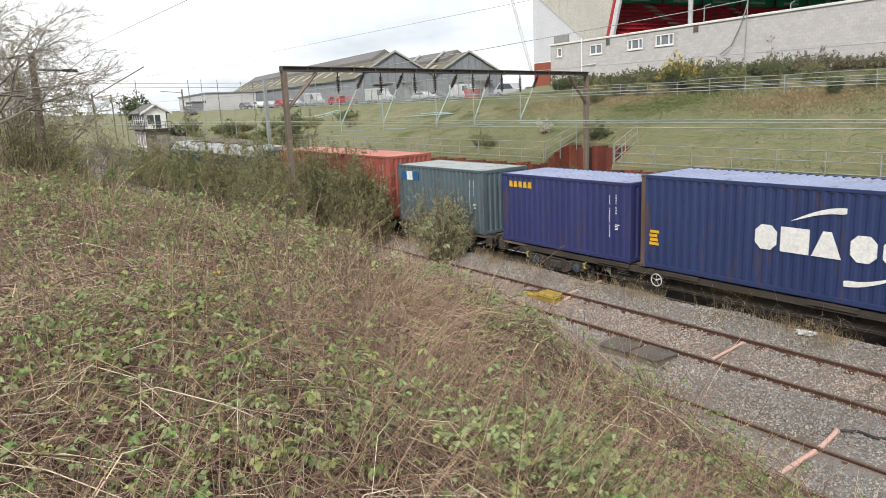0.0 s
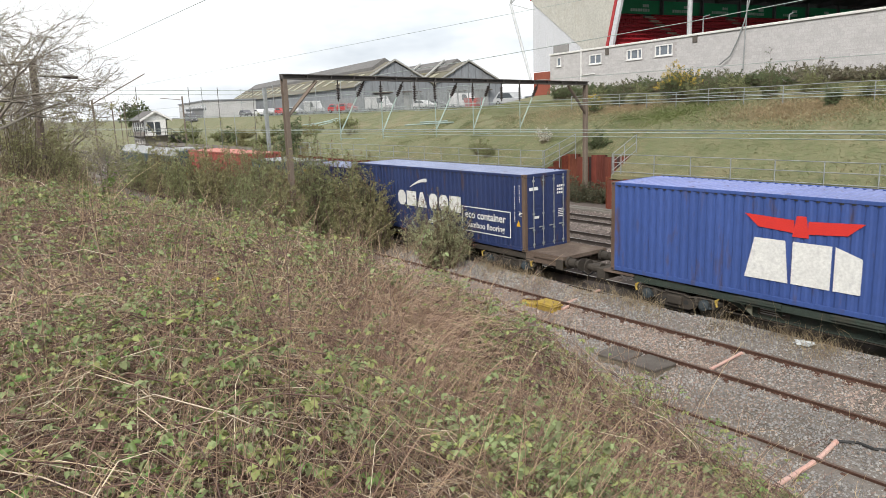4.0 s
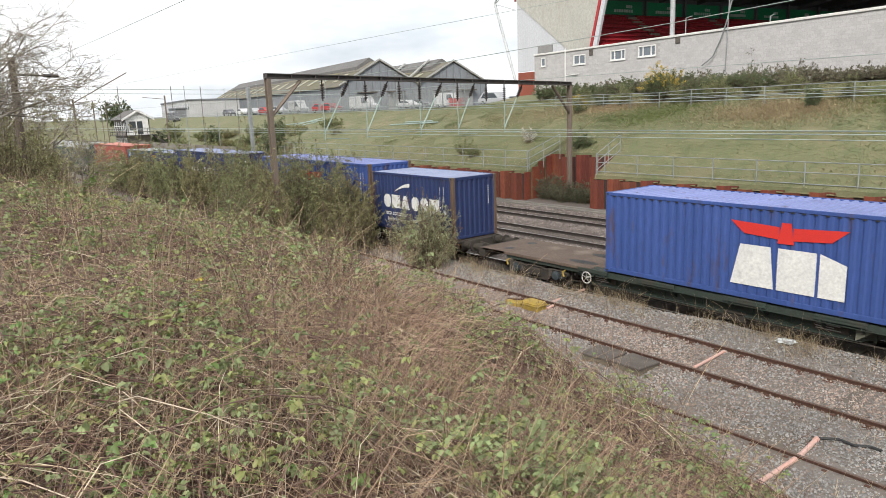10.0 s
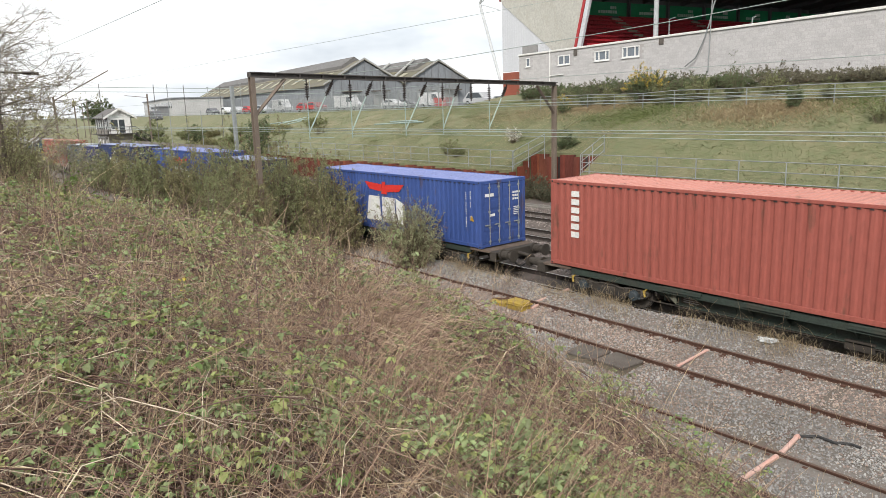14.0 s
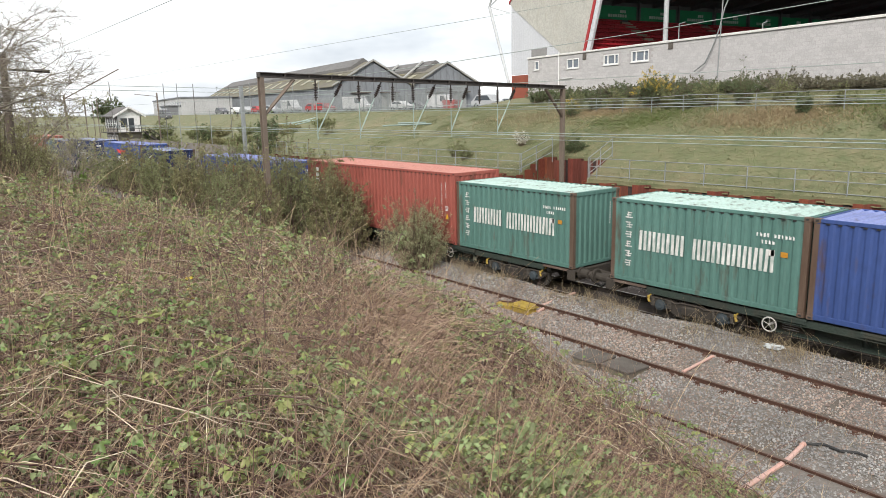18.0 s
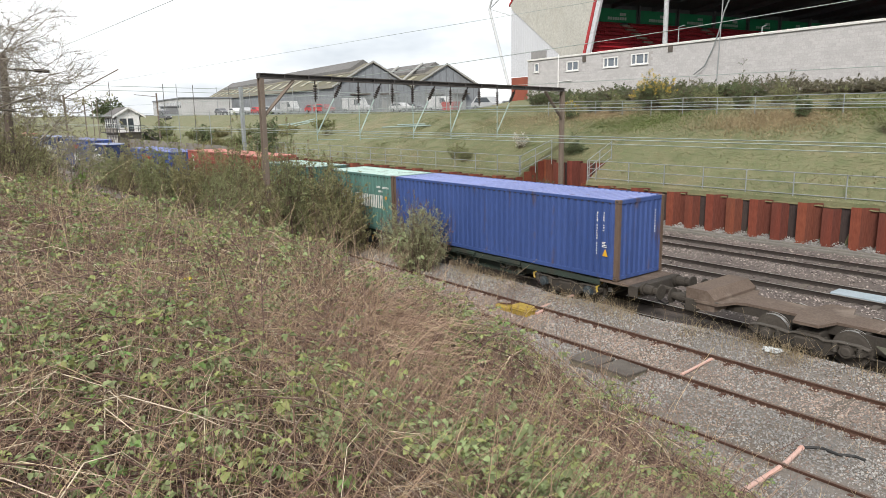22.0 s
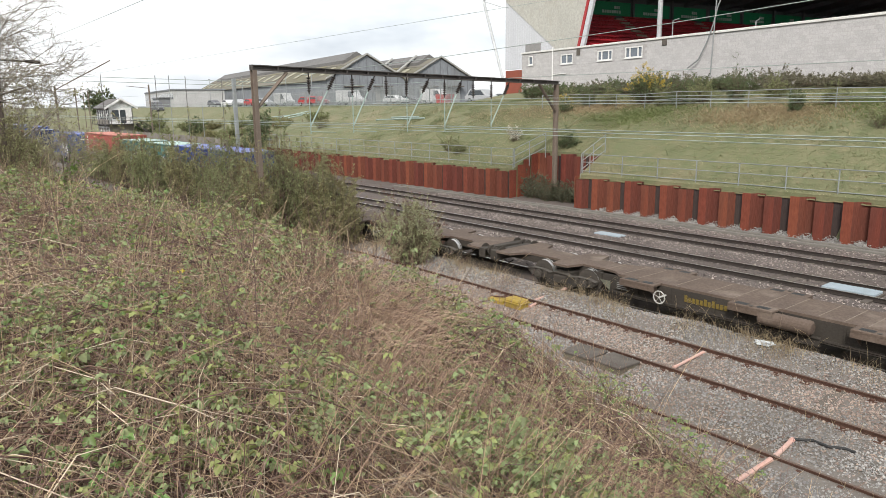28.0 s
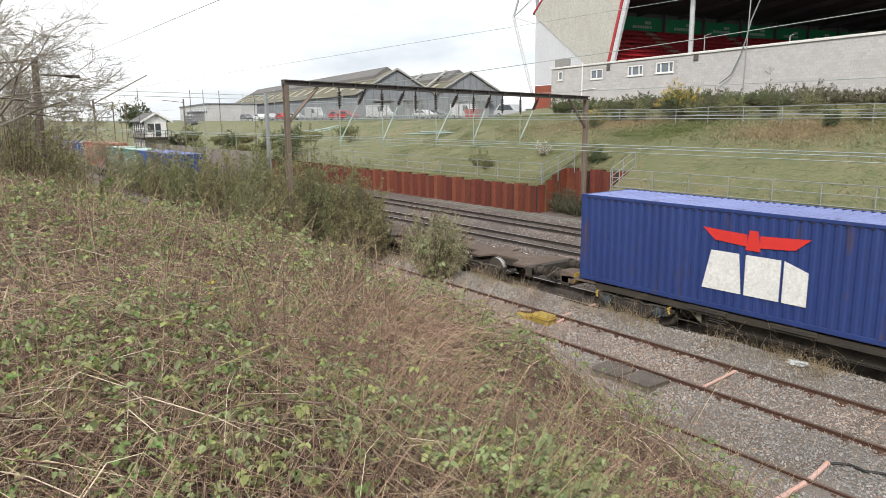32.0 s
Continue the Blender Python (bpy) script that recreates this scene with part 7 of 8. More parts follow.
def build_brambles():
    def arcs(n, length, lift, sink, rad, near=1.3, far=32.0, power=1.0, drop=(0.0, 0.45), curves=False, seg=5):
        p = bank_points(n, power, near, far)
        x, y, d = p.T
        a = rng.uniform(0, 2 * np.pi, n)
        L = rng.uniform(*length, n)
        x2, y2 = x + L * np.cos(a), np.minimum(y + L * np.sin(a), -12.4)
        xm = (x + x2) / 2 + rng.normal(0, 0.15, n) * L
        ym = (y + y2) / 2 + rng.normal(0, 0.15, n) * L
        bump = 0.16 * lumps(x, y, 0.9)
        P0 = np.stack([x, y, top_of(x, y) - rng.uniform(*sink, n)], 1)
        P1 = np.stack([xm, ym, top_of(xm, ym) + bump + rng.uniform(*lift, n)], 1)
        P2 = np.stack([x2, y2, top_of(x2, y2) + bump - rng.uniform(*drop, n)], 1)
        r = rng.uniform(*rad, n) * np.clip(0.55 + d / 14, 0.7, 2.6)
        ok = eye_clear(P0) & eye_clear(P1) & eye_clear(P2) & eye_clear((P0 + 2 * P1 + P2) / 4)
        if curves:
            return P0[ok], P1[ok], P2[ok], r[ok], d[ok]
        return stems(P0[ok], P1[ok], P2[ok], r[ok], r[ok] * 0.45, seg)

    V, Q = arcs(5200, (0.6, 2.2), (0.1, 0.75), (0.3, 0.8), (0.0034, 0.0074))
    stuff("bramble_canes", V, Q, cane_brown, "tangled brown bramble canes on the bank")
    V, Q = arcs(9500, (0.25, 1.15), (-0.15, 0.6), (0.1, 0.7), (0.0018, 0.0036), drop=(-0.4, 0.6), seg=4)
    stuff("dry_grass_stems", V, Q, stem_dry, "tangle of dry straw-coloured stems")
    V, Q = arcs(4200, (0.25, 1.0), (-0.1, 0.5), (0.1, 0.6), (0.0018, 0.0036), drop=(-0.3, 0.5), seg=4)
    stuff("grey_dead_stems", V, Q, mat("grey_dead_stem", (0.33, 0.26, 0.20), (0.22, 0.17, 0.13), rough=0.9, scale=0.6, fine=20, bump=0, island=0.4), "tangle of grey-brown dead stems")
    # thin dead shoots that rise out of the tangle and lean together, swathe by swathe
    def leaning(n, height, below, rad, power=0.95, near=1.5, far=30.0, stray=0.8):
        p = bank_points(n, power, near, far)
        x, y, d = p.T
        way = 0.5 + 1.5 * lumps(x, y, 0.55, 5.0) + rng.normal(0, stray, n)
        h = rng.uniform(*height, n) * (1 + 0.25 * lumps(x, y, 0.9))
        tilt = np.abs(rng.normal(0.5, 0.35, n))
        go = np.stack([np.cos(way) * np.sin(tilt), np.sin(way) * np.sin(tilt), np.cos(tilt)], 1)
        P0 = np.stack([x, y, top_of(x, y) - rng.uniform(*below, n)], 1)
        P2 = P0 + go * h[:, None]
        P2[:, 2] -= 0.12 * h * rng.uniform(0, 1, n)
        P1 = P0 + go * h[:, None] * 0.45 + np.stack([0 * h, 0 * h, 0.2 * h], 1) + rng.normal(0, 0.03, (n, 3))
        r = rng.uniform(*rad, n) * np.clip(0.55 + d / 14, 0.7, 2.6)
        ok = eye_clear(P0) & eye_clear(P2) & eye_clear(P1) & (P2[:, 1] < -12.9 + 0.5 * lumps(P2[:, 0], P2[:, 1], 1.3))
        return stems(P0[ok], P1[ok], P2[ok], r[ok], r[ok] * 0.4, 3)

    pink = mat("pinkish_stem", (0.42, 0.28, 0.20), (0.26, 0.165, 0.12), rough=0.85, scale=0.7, fine=20, bump=0, island=0.5)
    # taller pale shoots and bent canes along the brow, which stand against the shrubs behind
    for n, hh, rr, bend, m, nm, lb in ((80, (0.6, 1.15), (0.004, 0.0065), 0.3, mat("brow_shoot", (0.52, 0.40, 0.29), (0.36, 0.26, 0.18), rough=0.8, bump=0, island=0.35), "brow_shoots", "tall pale bare shoots along the brow"),
                                       (70, (0.8, 1.5), (0.0045, 0.0075), 0.9, mat("brow_cane", (0.24, 0.15, 0.115), (0.15, 0.09, 0.075), rough=0.7, bump=0, island=0.3), "brow_canes", "bent brown bramble canes along the brow")):
        x = -4.0 - 15 * rng.uniform(0, 1, n)
        y = rng.uniform(-16.6, -14.2, n)
        P0 = np.stack([x, y, top_of(x, y) - 0.45], 1)
        h = rng.uniform(*hh, n)
        a = rng.uniform(0, 2 * np.pi, n)
        out = np.stack([np.cos(a), np.sin(a), 0 * a], 1) * (bend * h * rng.uniform(0.3, 1.1, n))[:, None]
        P1 = P0 + out * 0.35 + np.stack([0 * h, 0 * h, h * (0.6 + 0.35 * bend)], 1)
        P2 = P0 + out + np.stack([0 * h, 0 * h, h * (1.0 - 0.55 * bend)], 1) + rng.normal(0, 0.08, (n, 3))
        r = rng.uniform(*rr, n)
        V, Q = stems(P0, P1, P2, r, r * 0.35, 7, 4)
        stuff(nm, V, Q, m, lb)
        if bend > 0.5:
            brow = (P0, P1, P2)
    V, Q = leaning(11000, (0.45, 1.0), (0.3, 0.65), (0.0016, 0.0034))
    stuff("leaning_shoots", V, Q, pink, "thin pinkish dead shoots leaning together")
    V, Q = leaning(3600, (0.5, 1.05), (0.3, 0.6), (0.0014, 0.003), 0.95)
    stuff("leaning_straws", V, Q, stem_dry, "thin straw-coloured shoots leaning together")
    # bleached clumps of dead stalks, combed one way
    for k, (cx, cy, n, sx, sy, ln) in enumerate(((-4.75, -16.0, 420, 0.3, 0.26, (0.42, 0.02)), (-4.2, -16.35, 240, 0.26, 0.24, (0.5, -0.05)), (-3.2, -16.9, 160, 0.25, 0.24, (0.3, 0.05)))):
        c = rng.normal(0, 1, (n, 2))
        x, y = cx + sx * c[:, 0], cy + sy * c[:, 1]
        P0 = np.stack([x, y, top_of(x, y) - 0.25], 1)
        lean = np.stack([rng.normal(ln[0], 0.14, n), rng.normal(ln[1], 0.14, n), np.zeros(n)], 1)
        h = rng.uniform(0.5, 0.9, n)
        P1 = P0 + lean * 0.3 + np.stack([0 * h, 0 * h, h * 0.85], 1)
        P2 = P0 + lean * 0.95 + np.stack([0 * h, 0 * h, h * rng.uniform(0.6, 1.0, n)], 1)
        V, Q = stems(P0, P1, P2, np.full(n, 0.0026), np.full(n, 0.0014))
        stuff("bleached_stalks", V, Q, mat("bleached_stalk", (0.56, 0.40, 0.29), (0.42, 0.28, 0.20), rough=0.85, fine=20, bump=0, island=0.3), "bleached clump of dead grass stalks")
    # upright bare shoots that stand over the tangle
    for n, hh, m, nm, lb, rr in ((1500, (0.55, 1.3), stem_dry, "bare_shoots", "pale bare shoots standing out of the brambles", (0.002, 0.004)),
                                 (380, (0.7, 1.4), mat("purple_cane", (0.17, 0.095, 0.085), (0.12, 0.07, 0.065), rough=0.6, bump=0, island=0.3), "purple_shoots", "purple-brown upright bramble shoots", (0.0025, 0.0045))):
        p = bank_points(n, 0.6, 2.8, 28)
        x, y, d = p.T
        P0 = np.stack([x, y, top_of(x, y) - 0.5], 1)
        h = rng.uniform(*hh, n)
        lean = rng.normal(0, 0.3, (n, 2))
        P1 = P0 + np.stack([lean[:, 0] * 0.1, lean[:, 1] * 0.1, h * 0.7], 1)
        P2 = P0 + np.stack([lean[:, 0], lean[:, 1], h], 1)
        r = rng.uniform(*rr, n) * np.clip(0.6 + d / 16, 0.8, 2)
        V, Q = stems(P0, P1, P2, r, r * 0.4)
        stuff(nm, V, Q, m, lb)
    V, Q = arcs(1700, (0.4, 1.5), (0.2, 0.7), (0.0, 0.4), (0.002, 0.0040))
    stuff("pale_straws", V, Q, mat("pale_straw", (0.66, 0.56, 0.43), (0.56, 0.46, 0.34), rough=0.8, fine=20, bump=0, island=0.2), "pale bleached straws over the brambles")
    # long arching canes in leaf
    P0, P1, P2, r, d = arcs(760, (0.9, 2.6), (0.3, 0.85), (0.2, 0.6), (0.0036, 0.0062), 2.0, 30, 0.75, (-0.25, 0.3), True)
    V, Q = stems(P0, P1, P2, r, r * 0.4, 8, 4)
    stuff("leafy_canes", V, Q, mat("leafy_cane", (0.21, 0.13, 0.10), (0.15, 0.10, 0.08), rough=0.65, bump=0, island=0.35), "long arching bramble canes in leaf")
    m = 9
    k = np.repeat(np.arange(len(P0)), m)
    s = rng.uniform(0.3, 1.0, len(k))[:, None]
    c1 = P0[k] * (1 - s) ** 2 + 2 * s * (1 - s) * P1[k] + s ** 2 * P2[k] + rng.normal(0, 0.035, (len(k), 3)) + np.array([0, 0, 0.015])
    # short leafy sprigs scattered over the whole bank
    p = bank_points(6800, 0.72, 1.6, 30)
    x, y, d = p.T
    leafy = 1.3 * np.exp(-((x + 2.15) / 0.55) ** 2 - ((y + 18.0) / 0.45) ** 2) + 0.8 * np.exp(-((x + 1.6) / 0.6) ** 2 - ((y + 17.2) / 0.4) ** 2) + 0.7 * np.exp(-((x + 3.2) / 1.0) ** 2 - ((y + 18.4) / 0.45) ** 2) + 0.6 * np.exp(-((d - 2.3) / 0.9) ** 2)
    keep = 1.15 * lumps(x, y, 2.1, 1.0) + 0.5 * lumps(x, y, 5.3, 2.0) + rng.normal(0, 0.4, len(x)) + 0.55 * leafy > 0.4
    x, y = x[keep], y[keep]
    z = top_of(x, y) + 0.16 * lumps(x, y, 0.9) + rng.uniform(-0.2, 0.3, len(x))
    k = np.repeat(np.arange(len(x)), 9)
    c2 = np.stack([x, y, z], 1)[k] + rng.normal(0, 1, (len(k), 3)) * np.array([0.07, 0.07, 0.06])
    k = np.repeat(np.arange(len(brow[0])), 9)
    s = rng.uniform(0.35, 1.0, len(k))[:, None]
    c3 = brow[0][k] * (1 - s) ** 2 + 2 * s * (1 - s) * brow[1][k] + s ** 2 * brow[2][k] + rng.normal(0, 0.04, (len(k), 3))
    c = np.concatenate([c1, c2, c3])
    c = c[eye_clear(c, 1.3) & (rng.uniform(0, 1, len(c)) < 0.85)]
    size = rng.gamma(9.0, 0.0037, len(c)) * np.clip(np.linalg.norm(c - np.array(EYE), axis=1) / 7, 0.72, 1.9)
    tone = rng.uniform(0, 1, len(c)) + 0.25 * lumps(c[:, 0], c[:, 1], 0.8, 3.0)
    for sel, mt, nm, lb in ((tone < 0.62, bramble_leaf, "bramble_leaves", "sage green bramble leaves in threes"), ((tone >= 0.62) & (tone < 0.95), young_leaf, "young_bramble_leaves", "yellow-green young bramble leaves"),
                            (tone >= 0.95, mat("fresh_bramble_leaf", (0.20, 0.30, 0.09), (0.16, 0.25, 0.075), rough=0.5, bump=0, island=0.3, trans=0.3), "fresh_bramble_leaves", "fresh green bramble leaves")):
        V, T = compound(c[sel], size[sel], rng)
        stuff(nm, V, T, mt, lb)
    # a few leaves turned yellow
    y0 = np.array([YELLOW])
    c = np.repeat(y0, 9, 0) + rng.normal(0, 0.04, (9, 3))
    V, T = compound(c, rng.uniform(0.035, 0.05, 9), rng)
    stuff("yellow_leaves", V, T, mat("yellow_leaf", (0.62, 0.50, 0.06), (0.5, 0.4, 0.06), rough=0.6, bump=0, island=0.2, trans=0.3), "cluster of yellow bramble leaves")
    # dead leaves and litter caught low in the tangle
    p = bank_points(17000, 0.9, 1.4, 30)
    x, y, d = p.T
    c = np.stack([x, y, top_of(x, y) + rng.uniform(-0.75, 0.05, len(x))], 1)
    c = c[eye_clear(c, 1.2)]
    V, T = leaves(c, rng.uniform(0.016, 0.04, len(c)), 0.6, 0.4)
    stuff("leaf_litter", V, T, litter, "brown dead leaves caught among the stems")


build_brambles()


def shrub(name, label, at, width, depth, height, leaf, twig, n_stem, n_leaf, leaf_size, aspect, seed, tips=None, tip_n=14, lean=0.35, category="shrub", crown_from=0.2, base=0.3, plume=0.0):
    """A many-stemmed shrub: fanned stems, upright side twigs and leaves set along them, with an uneven outline.
    base: how wide the stems stand at the ground; plume: how far single shoots stand over the crown."""
    rg = np.random.default_rng(seed)
    t = thing(name, label, category, at)
    a = rg.uniform(0, 2 * np.pi, n_stem)
    q = np.sqrt(rg.uniform(0, 1, n_stem))
    ex, ey = np.cos(a) * q * width / 2, np.sin(a) * q * depth / 2
    hh = height * (1 - 0.4 * q ** 2) * rg.uniform(0.5, 1.0, n_stem) * (1 + plume * rg.uniform(0, 1, n_stem) ** 4)
    hh *= 1 + 0.16 * np.sin(3 * a + seed) * q
    P0 = np.stack([ex * base, ey * base, np.full(n_stem, -0.15)], 1)
    P2 = np.stack([ex, ey, hh], 1)
    k = base + (1 - base) * (0.6 - lean)
    P1 = np.stack([ex * k, ey * k, hh * 0.6], 1)
    V, Q = stems(P0, P1, P2, rg.uniform(0.007, 0.015, n_stem) * (0.5 + height / 4), np.full(n_stem, 0.0035), 4)
    # side twigs, most of them rising
    m = n_stem * 4
    i = rg.integers(0, n_stem, m)
    s = rg.uniform(0.15, 1.0, m)[:, None]
    B = P0[i] * (1 - s) ** 2 + 2 * s * (1 - s) * P1[i] + s ** 2 * P2[i]
    out = np.stack([ex[i], ey[i], np.zeros(m)], 1)
    out /= np.linalg.norm(out, axis=1, keepdims=True) + 1e-6
    D = rg.normal(0, 0.6, (m, 3)) + out * 0.5 + np.array([0, 0, 0.75])
    D *= (rg.uniform(0.10, 0.26, m) * (0.35 + height / 3))[:, None] / np.linalg.norm(D, axis=1, keepdims=True) * 1.35
    V2, Q2 = stems(B, B + D * 0.5, B + D, np.full(m, 0.0042), np.full(m, 0.002), 1)
    stuff("twig_frame", np.concatenate([V, V2]), np.concatenate([Q, Q2 + len(V)]), twig, "", parent=t)
    i = rg.integers(0, m, n_leaf)
    s = rg.uniform(0.0, 1.05, n_leaf)[:, None]
    P = B[i] + D[i] * s + rg.normal(0, 0.012, (n_leaf, 3)) * (0.6 + height / 4)
    A = D[i] / (np.linalg.norm(D[i], axis=1, keepdims=True) + 1e-9) * 0.7 + rg.normal(0, 0.75, (n_leaf, 3))
    ok = P[:, 2] > crown_from * height * rg.uniform(0.3, 1.3, n_leaf)
    P, A = P[ok], A[ok]
    V, T = blades(P, A, rg.uniform(0.55, 1.25, len(P)) * leaf_size, aspect, rg)
    stuff("foliage", V, T, leaf, "", parent=t)
    if tips:
        k = rg.choice(n_stem, n_stem // 2, replace=False)
        u = rg.uniform(0, 1, tip_n * len(k))
        top = np.repeat(P2[k], tip_n, 0)
        way = np.repeat((P2 - P1)[k], tip_n, 0)
        way /= np.linalg.norm(way, axis=1, keepdims=True)
        far = 0.16 if tip_n < 20 else 0.3
        P = top + way * (u * far)[:, None] + rg.normal(0, 1, (len(u), 3)) * ((0.03 if tip_n < 20 else 0.09) * (1.1 - u))[:, None]
        V, T = blades(P, way + rg.normal(0, 0.6, (len(u), 3)), np.full(len(P), 0.05), 0.55, rg)
        stuff("seed_head", V, T, tips, "", parent=t)
    return t


BUSH = "dense straggling shrub, olive leaves and brown seed heads, by the siding"
for i, (x, y, w, h) in enumerate(((-28.4, -2.4, 2.8, 3.2), (-30.4, -2.3, 3.6, 3.7), (-32.6, -2.6, 3.6, 3.75), (-35.5, -2.2, 3.6, 3.5), (-38.6, -2.7, 3.8, 3.7), (-42, -2.3, 4.2, 3.5), (-46, -2.6, 4.4, 3.4),
                                  (-50.5, -2.4, 4.8, 3.3), (-55, -2.6, 5, 3.2), (-60, -2.5, 5.5, 3.3), (-66, -2.6, 6, 3.2), (-72, -2.8, 6, 3.0))):
    near = x > -45
    shrub("buddleia_bush", BUSH, (x, y, -0.2), w * 1.35, 2.7, h * (1.46 if 2 <= i <= 9 else 1.28), bush_leaf if i % 3 else olive_leaf, bush_twig, 170 if near else 120, 21000 if near else 9000, 0.11 if near else 0.17, 0.32, 20 + i, seed_brown, crown_from=0.0, base=0.8, plume=0.35)
for i, (x, y, w, h) in enumerate(((-29.6, -5.75, 3.4, 4.1), (-31.4, -5.8, 3.6, 4.3), (-34.2, -5.6, 3.2, 3.6))):
    shrub("buddleia_bush", BUSH, (x, y, -0.6), w, 1.8, h * 1.05, bush_leaf if i else olive_leaf, bush_twig, 160, 16000, 0.11, 0.32, 66 + i, seed_brown, crown_from=0.0, base=0.7, plume=0.35)
shrub("buddleia_bush", "small rounded grey-green shrub beside the siding", (-22.9, -2.2, -0.1), 4.4, 2.2, 3.0, pale_leaf, bush_twig, 300, 19000, 0.10, 0.22, 60, seed_brown, crown_from=0.0, base=0.35, lean=0.2, plume=0.25)

scrub_leaf = mat("scrub_leaf", (0.185, 0.17, 0.115), (0.135, 0.125, 0.085), rough=0.8, scale=0.8, fine=20, bump=0, island=0.45)
SCRUB = "dark scrub bush along the top of the bank"
rnd = random.Random(8)
for i in range(33):
    x = -46 + i * 1.38 + rnd.uniform(-0.4, 0.4)
    y = piecewise(x, CREST_X, CREST_Y) + 0.9 + rnd.uniform(-0.5, 2.2)
    h = rnd.uniform(1.2, 1.75) if x < -22 else rnd.uniform(0.9, 1.3)
    shrub("scrub_bush", SCRUB, (x, y, land(x, y) - 0.1), rnd.uniform(3.4, 4.6), 2.4, h, scrub_leaf if x > -24 or i % 3 == 0 else gorse_leaf, bush_twig, 80, 4200, 0.12, 0.4, 80 + i)
for i, (x, y, w, h) in enumerate(((-28.6, 24.3, 2.2, 1.7), (-27.2, 23.9, 1.8, 1.9), (-25.9, 24.2, 2.0, 1.6), (-23.2, 24.0, 1.5, 2.2), (-33.4, 24.5, 1.6, 1.6), (-35.4, 24.6, 1.9, 1.8), (-37.6, 25.0, 1.6, 1.5), (-18.6, 22.2, 1.0, 1.3), (-20.8, 24.1, 1.6, 1.4))):
    shrub("broom_bush", "tall dark green broom on the upper bank", (x, y, land(x, y) - 0.1), w, w * 0.7, h, gorse_leaf if i % 2 else bush_leaf, bush_twig, 70, 3200, 0.12, 0.25, 400 + i, base=0.5, plume=0.4, crown_from=0.0)
shrub("gorse_bush", "yellow-flowering gorse bush below the block wall", (-30.3, 24.6, land(-30.3, 24.6) - 0.1), 3.3, 2.2, 2.7, gorse_leaf, bush_twig, 180, 8500, 0.12, 0.4, 120, gorse_bloom, 60)
shrub("gorse_bush", "small flowering gorse on the grassy slope", (-36.7, 23.4, land(-36.7, 23.4) - 0.1), 1.5, 1.0, 1.3, gorse_leaf, bush_twig, 40, 1500, 0.1, 0.4, 121, gorse_bloom, 40)
for i, (x, y, h) in enumerate(((-43, 17.0, 1.5), (-41.5, 16.6, 1.2), (-25.5, 24.0, 1.9), (-17, 23.0, 1.3), (-13.5, 20.5, 1.6), (-72, 22, 2.4), (-78, 18, 2.8))):
    shrub("scrub_bush", "loose green scrub on the grassy bank", (x, y, land(x, y) - 0.1), h * 1.3, h, h, bush_leaf, bush_twig, 45, 1800, 0.11, 0.4, 140 + i)
shrub("evergreen_shrub", "rounded evergreen shrub over the wall recess", (-32.3, 18.7, 2.85), 1.9, 1.3, 1.75, gorse_leaf, bush_twig, 60, 3600, 0.2, 0.14, 160, base=0.2)
for i, (x, y, w, h) in enumerate(((-32.9, 16.1, 3.0, 1.9), (-31.4, 15.8, 3.0, 1.7), (-29.9, 16.0, 2.4, 1.6))):
    shrub("ivy_mound", "dark brambles and ivy in the wall recess", (x, y, -0.1), w, 1.7, h, mat("dark_ivy", (0.10, 0.105, 0.06), (0.065, 0.07, 0.04), rough=0.6, bump=0, island=0.4), bush_twig, 130, 4200, 0.10, 0.6, 161 + i, crown_from=0.0)
shrub("blossom_shrub", "low shrub in white blossom on the bank", (-37.4, 18.6, land(-37.4, 18.6)), 1.5, 1.1, 1.35, mat("white_blossom", (0.62, 0.6, 0.52), (0.5, 0.47, 0.38), rough=0.8, bump=0, island=0.3), bush_twig, 40, 1500, 0.09, 0.6, 162)


def bare_tree(name, label, at, height, spread, seed, levels=5, first=5, leaf_n=0, leafm=None, lsize=0.05, trunk=0.14):
    """A tapered trunk that forks again and again down to fine twigs, with scattered buds."""
    rg = np.random.default_rng(seed)
    t = thing(name, label, "tree", at)
    A, B, C, R0, R1 = [], [], [], [], []
    ends = []

    def grow(p, d, length, r, lev):
        q = p + d * length
        mid = p + d * length * 0.5 + rg.normal(0, 0.07, 3) * length
        A.append(p), B.append(mid), C.append(q), R0.append(r), R1.append(r * 0.62)
        if lev == 0:
            ends.append((p, q))
            return
        for k in range(rg.integers(3, 5) if lev < levels else first):
            s = rg.uniform(0.45, 1.0)
            o = p * (1 - s) + q * s
            nd = d + rg.normal(0, 0.62, 3) * np.array([spread, spread, 0.75]) + np.array([0, 0, 0.12])
            nd /= np.linalg.norm(nd)
            grow(o, nd, length * rg.uniform(0.5, 0.82), max(r * 0.55, 0.005), lev - 1)

    grow(np.array([0, 0, -0.3]), np.array([0.02, 0.03, 1.0]), height * 0.36, trunk, levels)
    A, B, C, R0, R1 = (np.array(v) for v in (A, B, C, R0, R1))
    V, Q = stems(A, B, C, R0, R1, 2, 3)
    ob = fast_mesh("trunk", V, Q, twig_grey)
    ob.parent = t
    if leaf_n:
        i = rg.integers(0, len(ends), leaf_n)
        s = rg.uniform(0, 1, (leaf_n, 1))
        e0 = np.array([e[0] for e in ends])[i]
        e1 = np.array([e[1] for e in ends])[i]
        P = e0 * (1 - s) + e1 * s + rg.normal(0, 0.03, (leaf_n, 3))
        V, T = leaves(P, rg.uniform(0.6, 1.2, leaf_n) * lsize, 0.6, 0.2, rg)
        ob = fast_mesh("crown", V, T, leafm)
        ob.parent = t
        tagged(ob, kind="stuff")
    return t


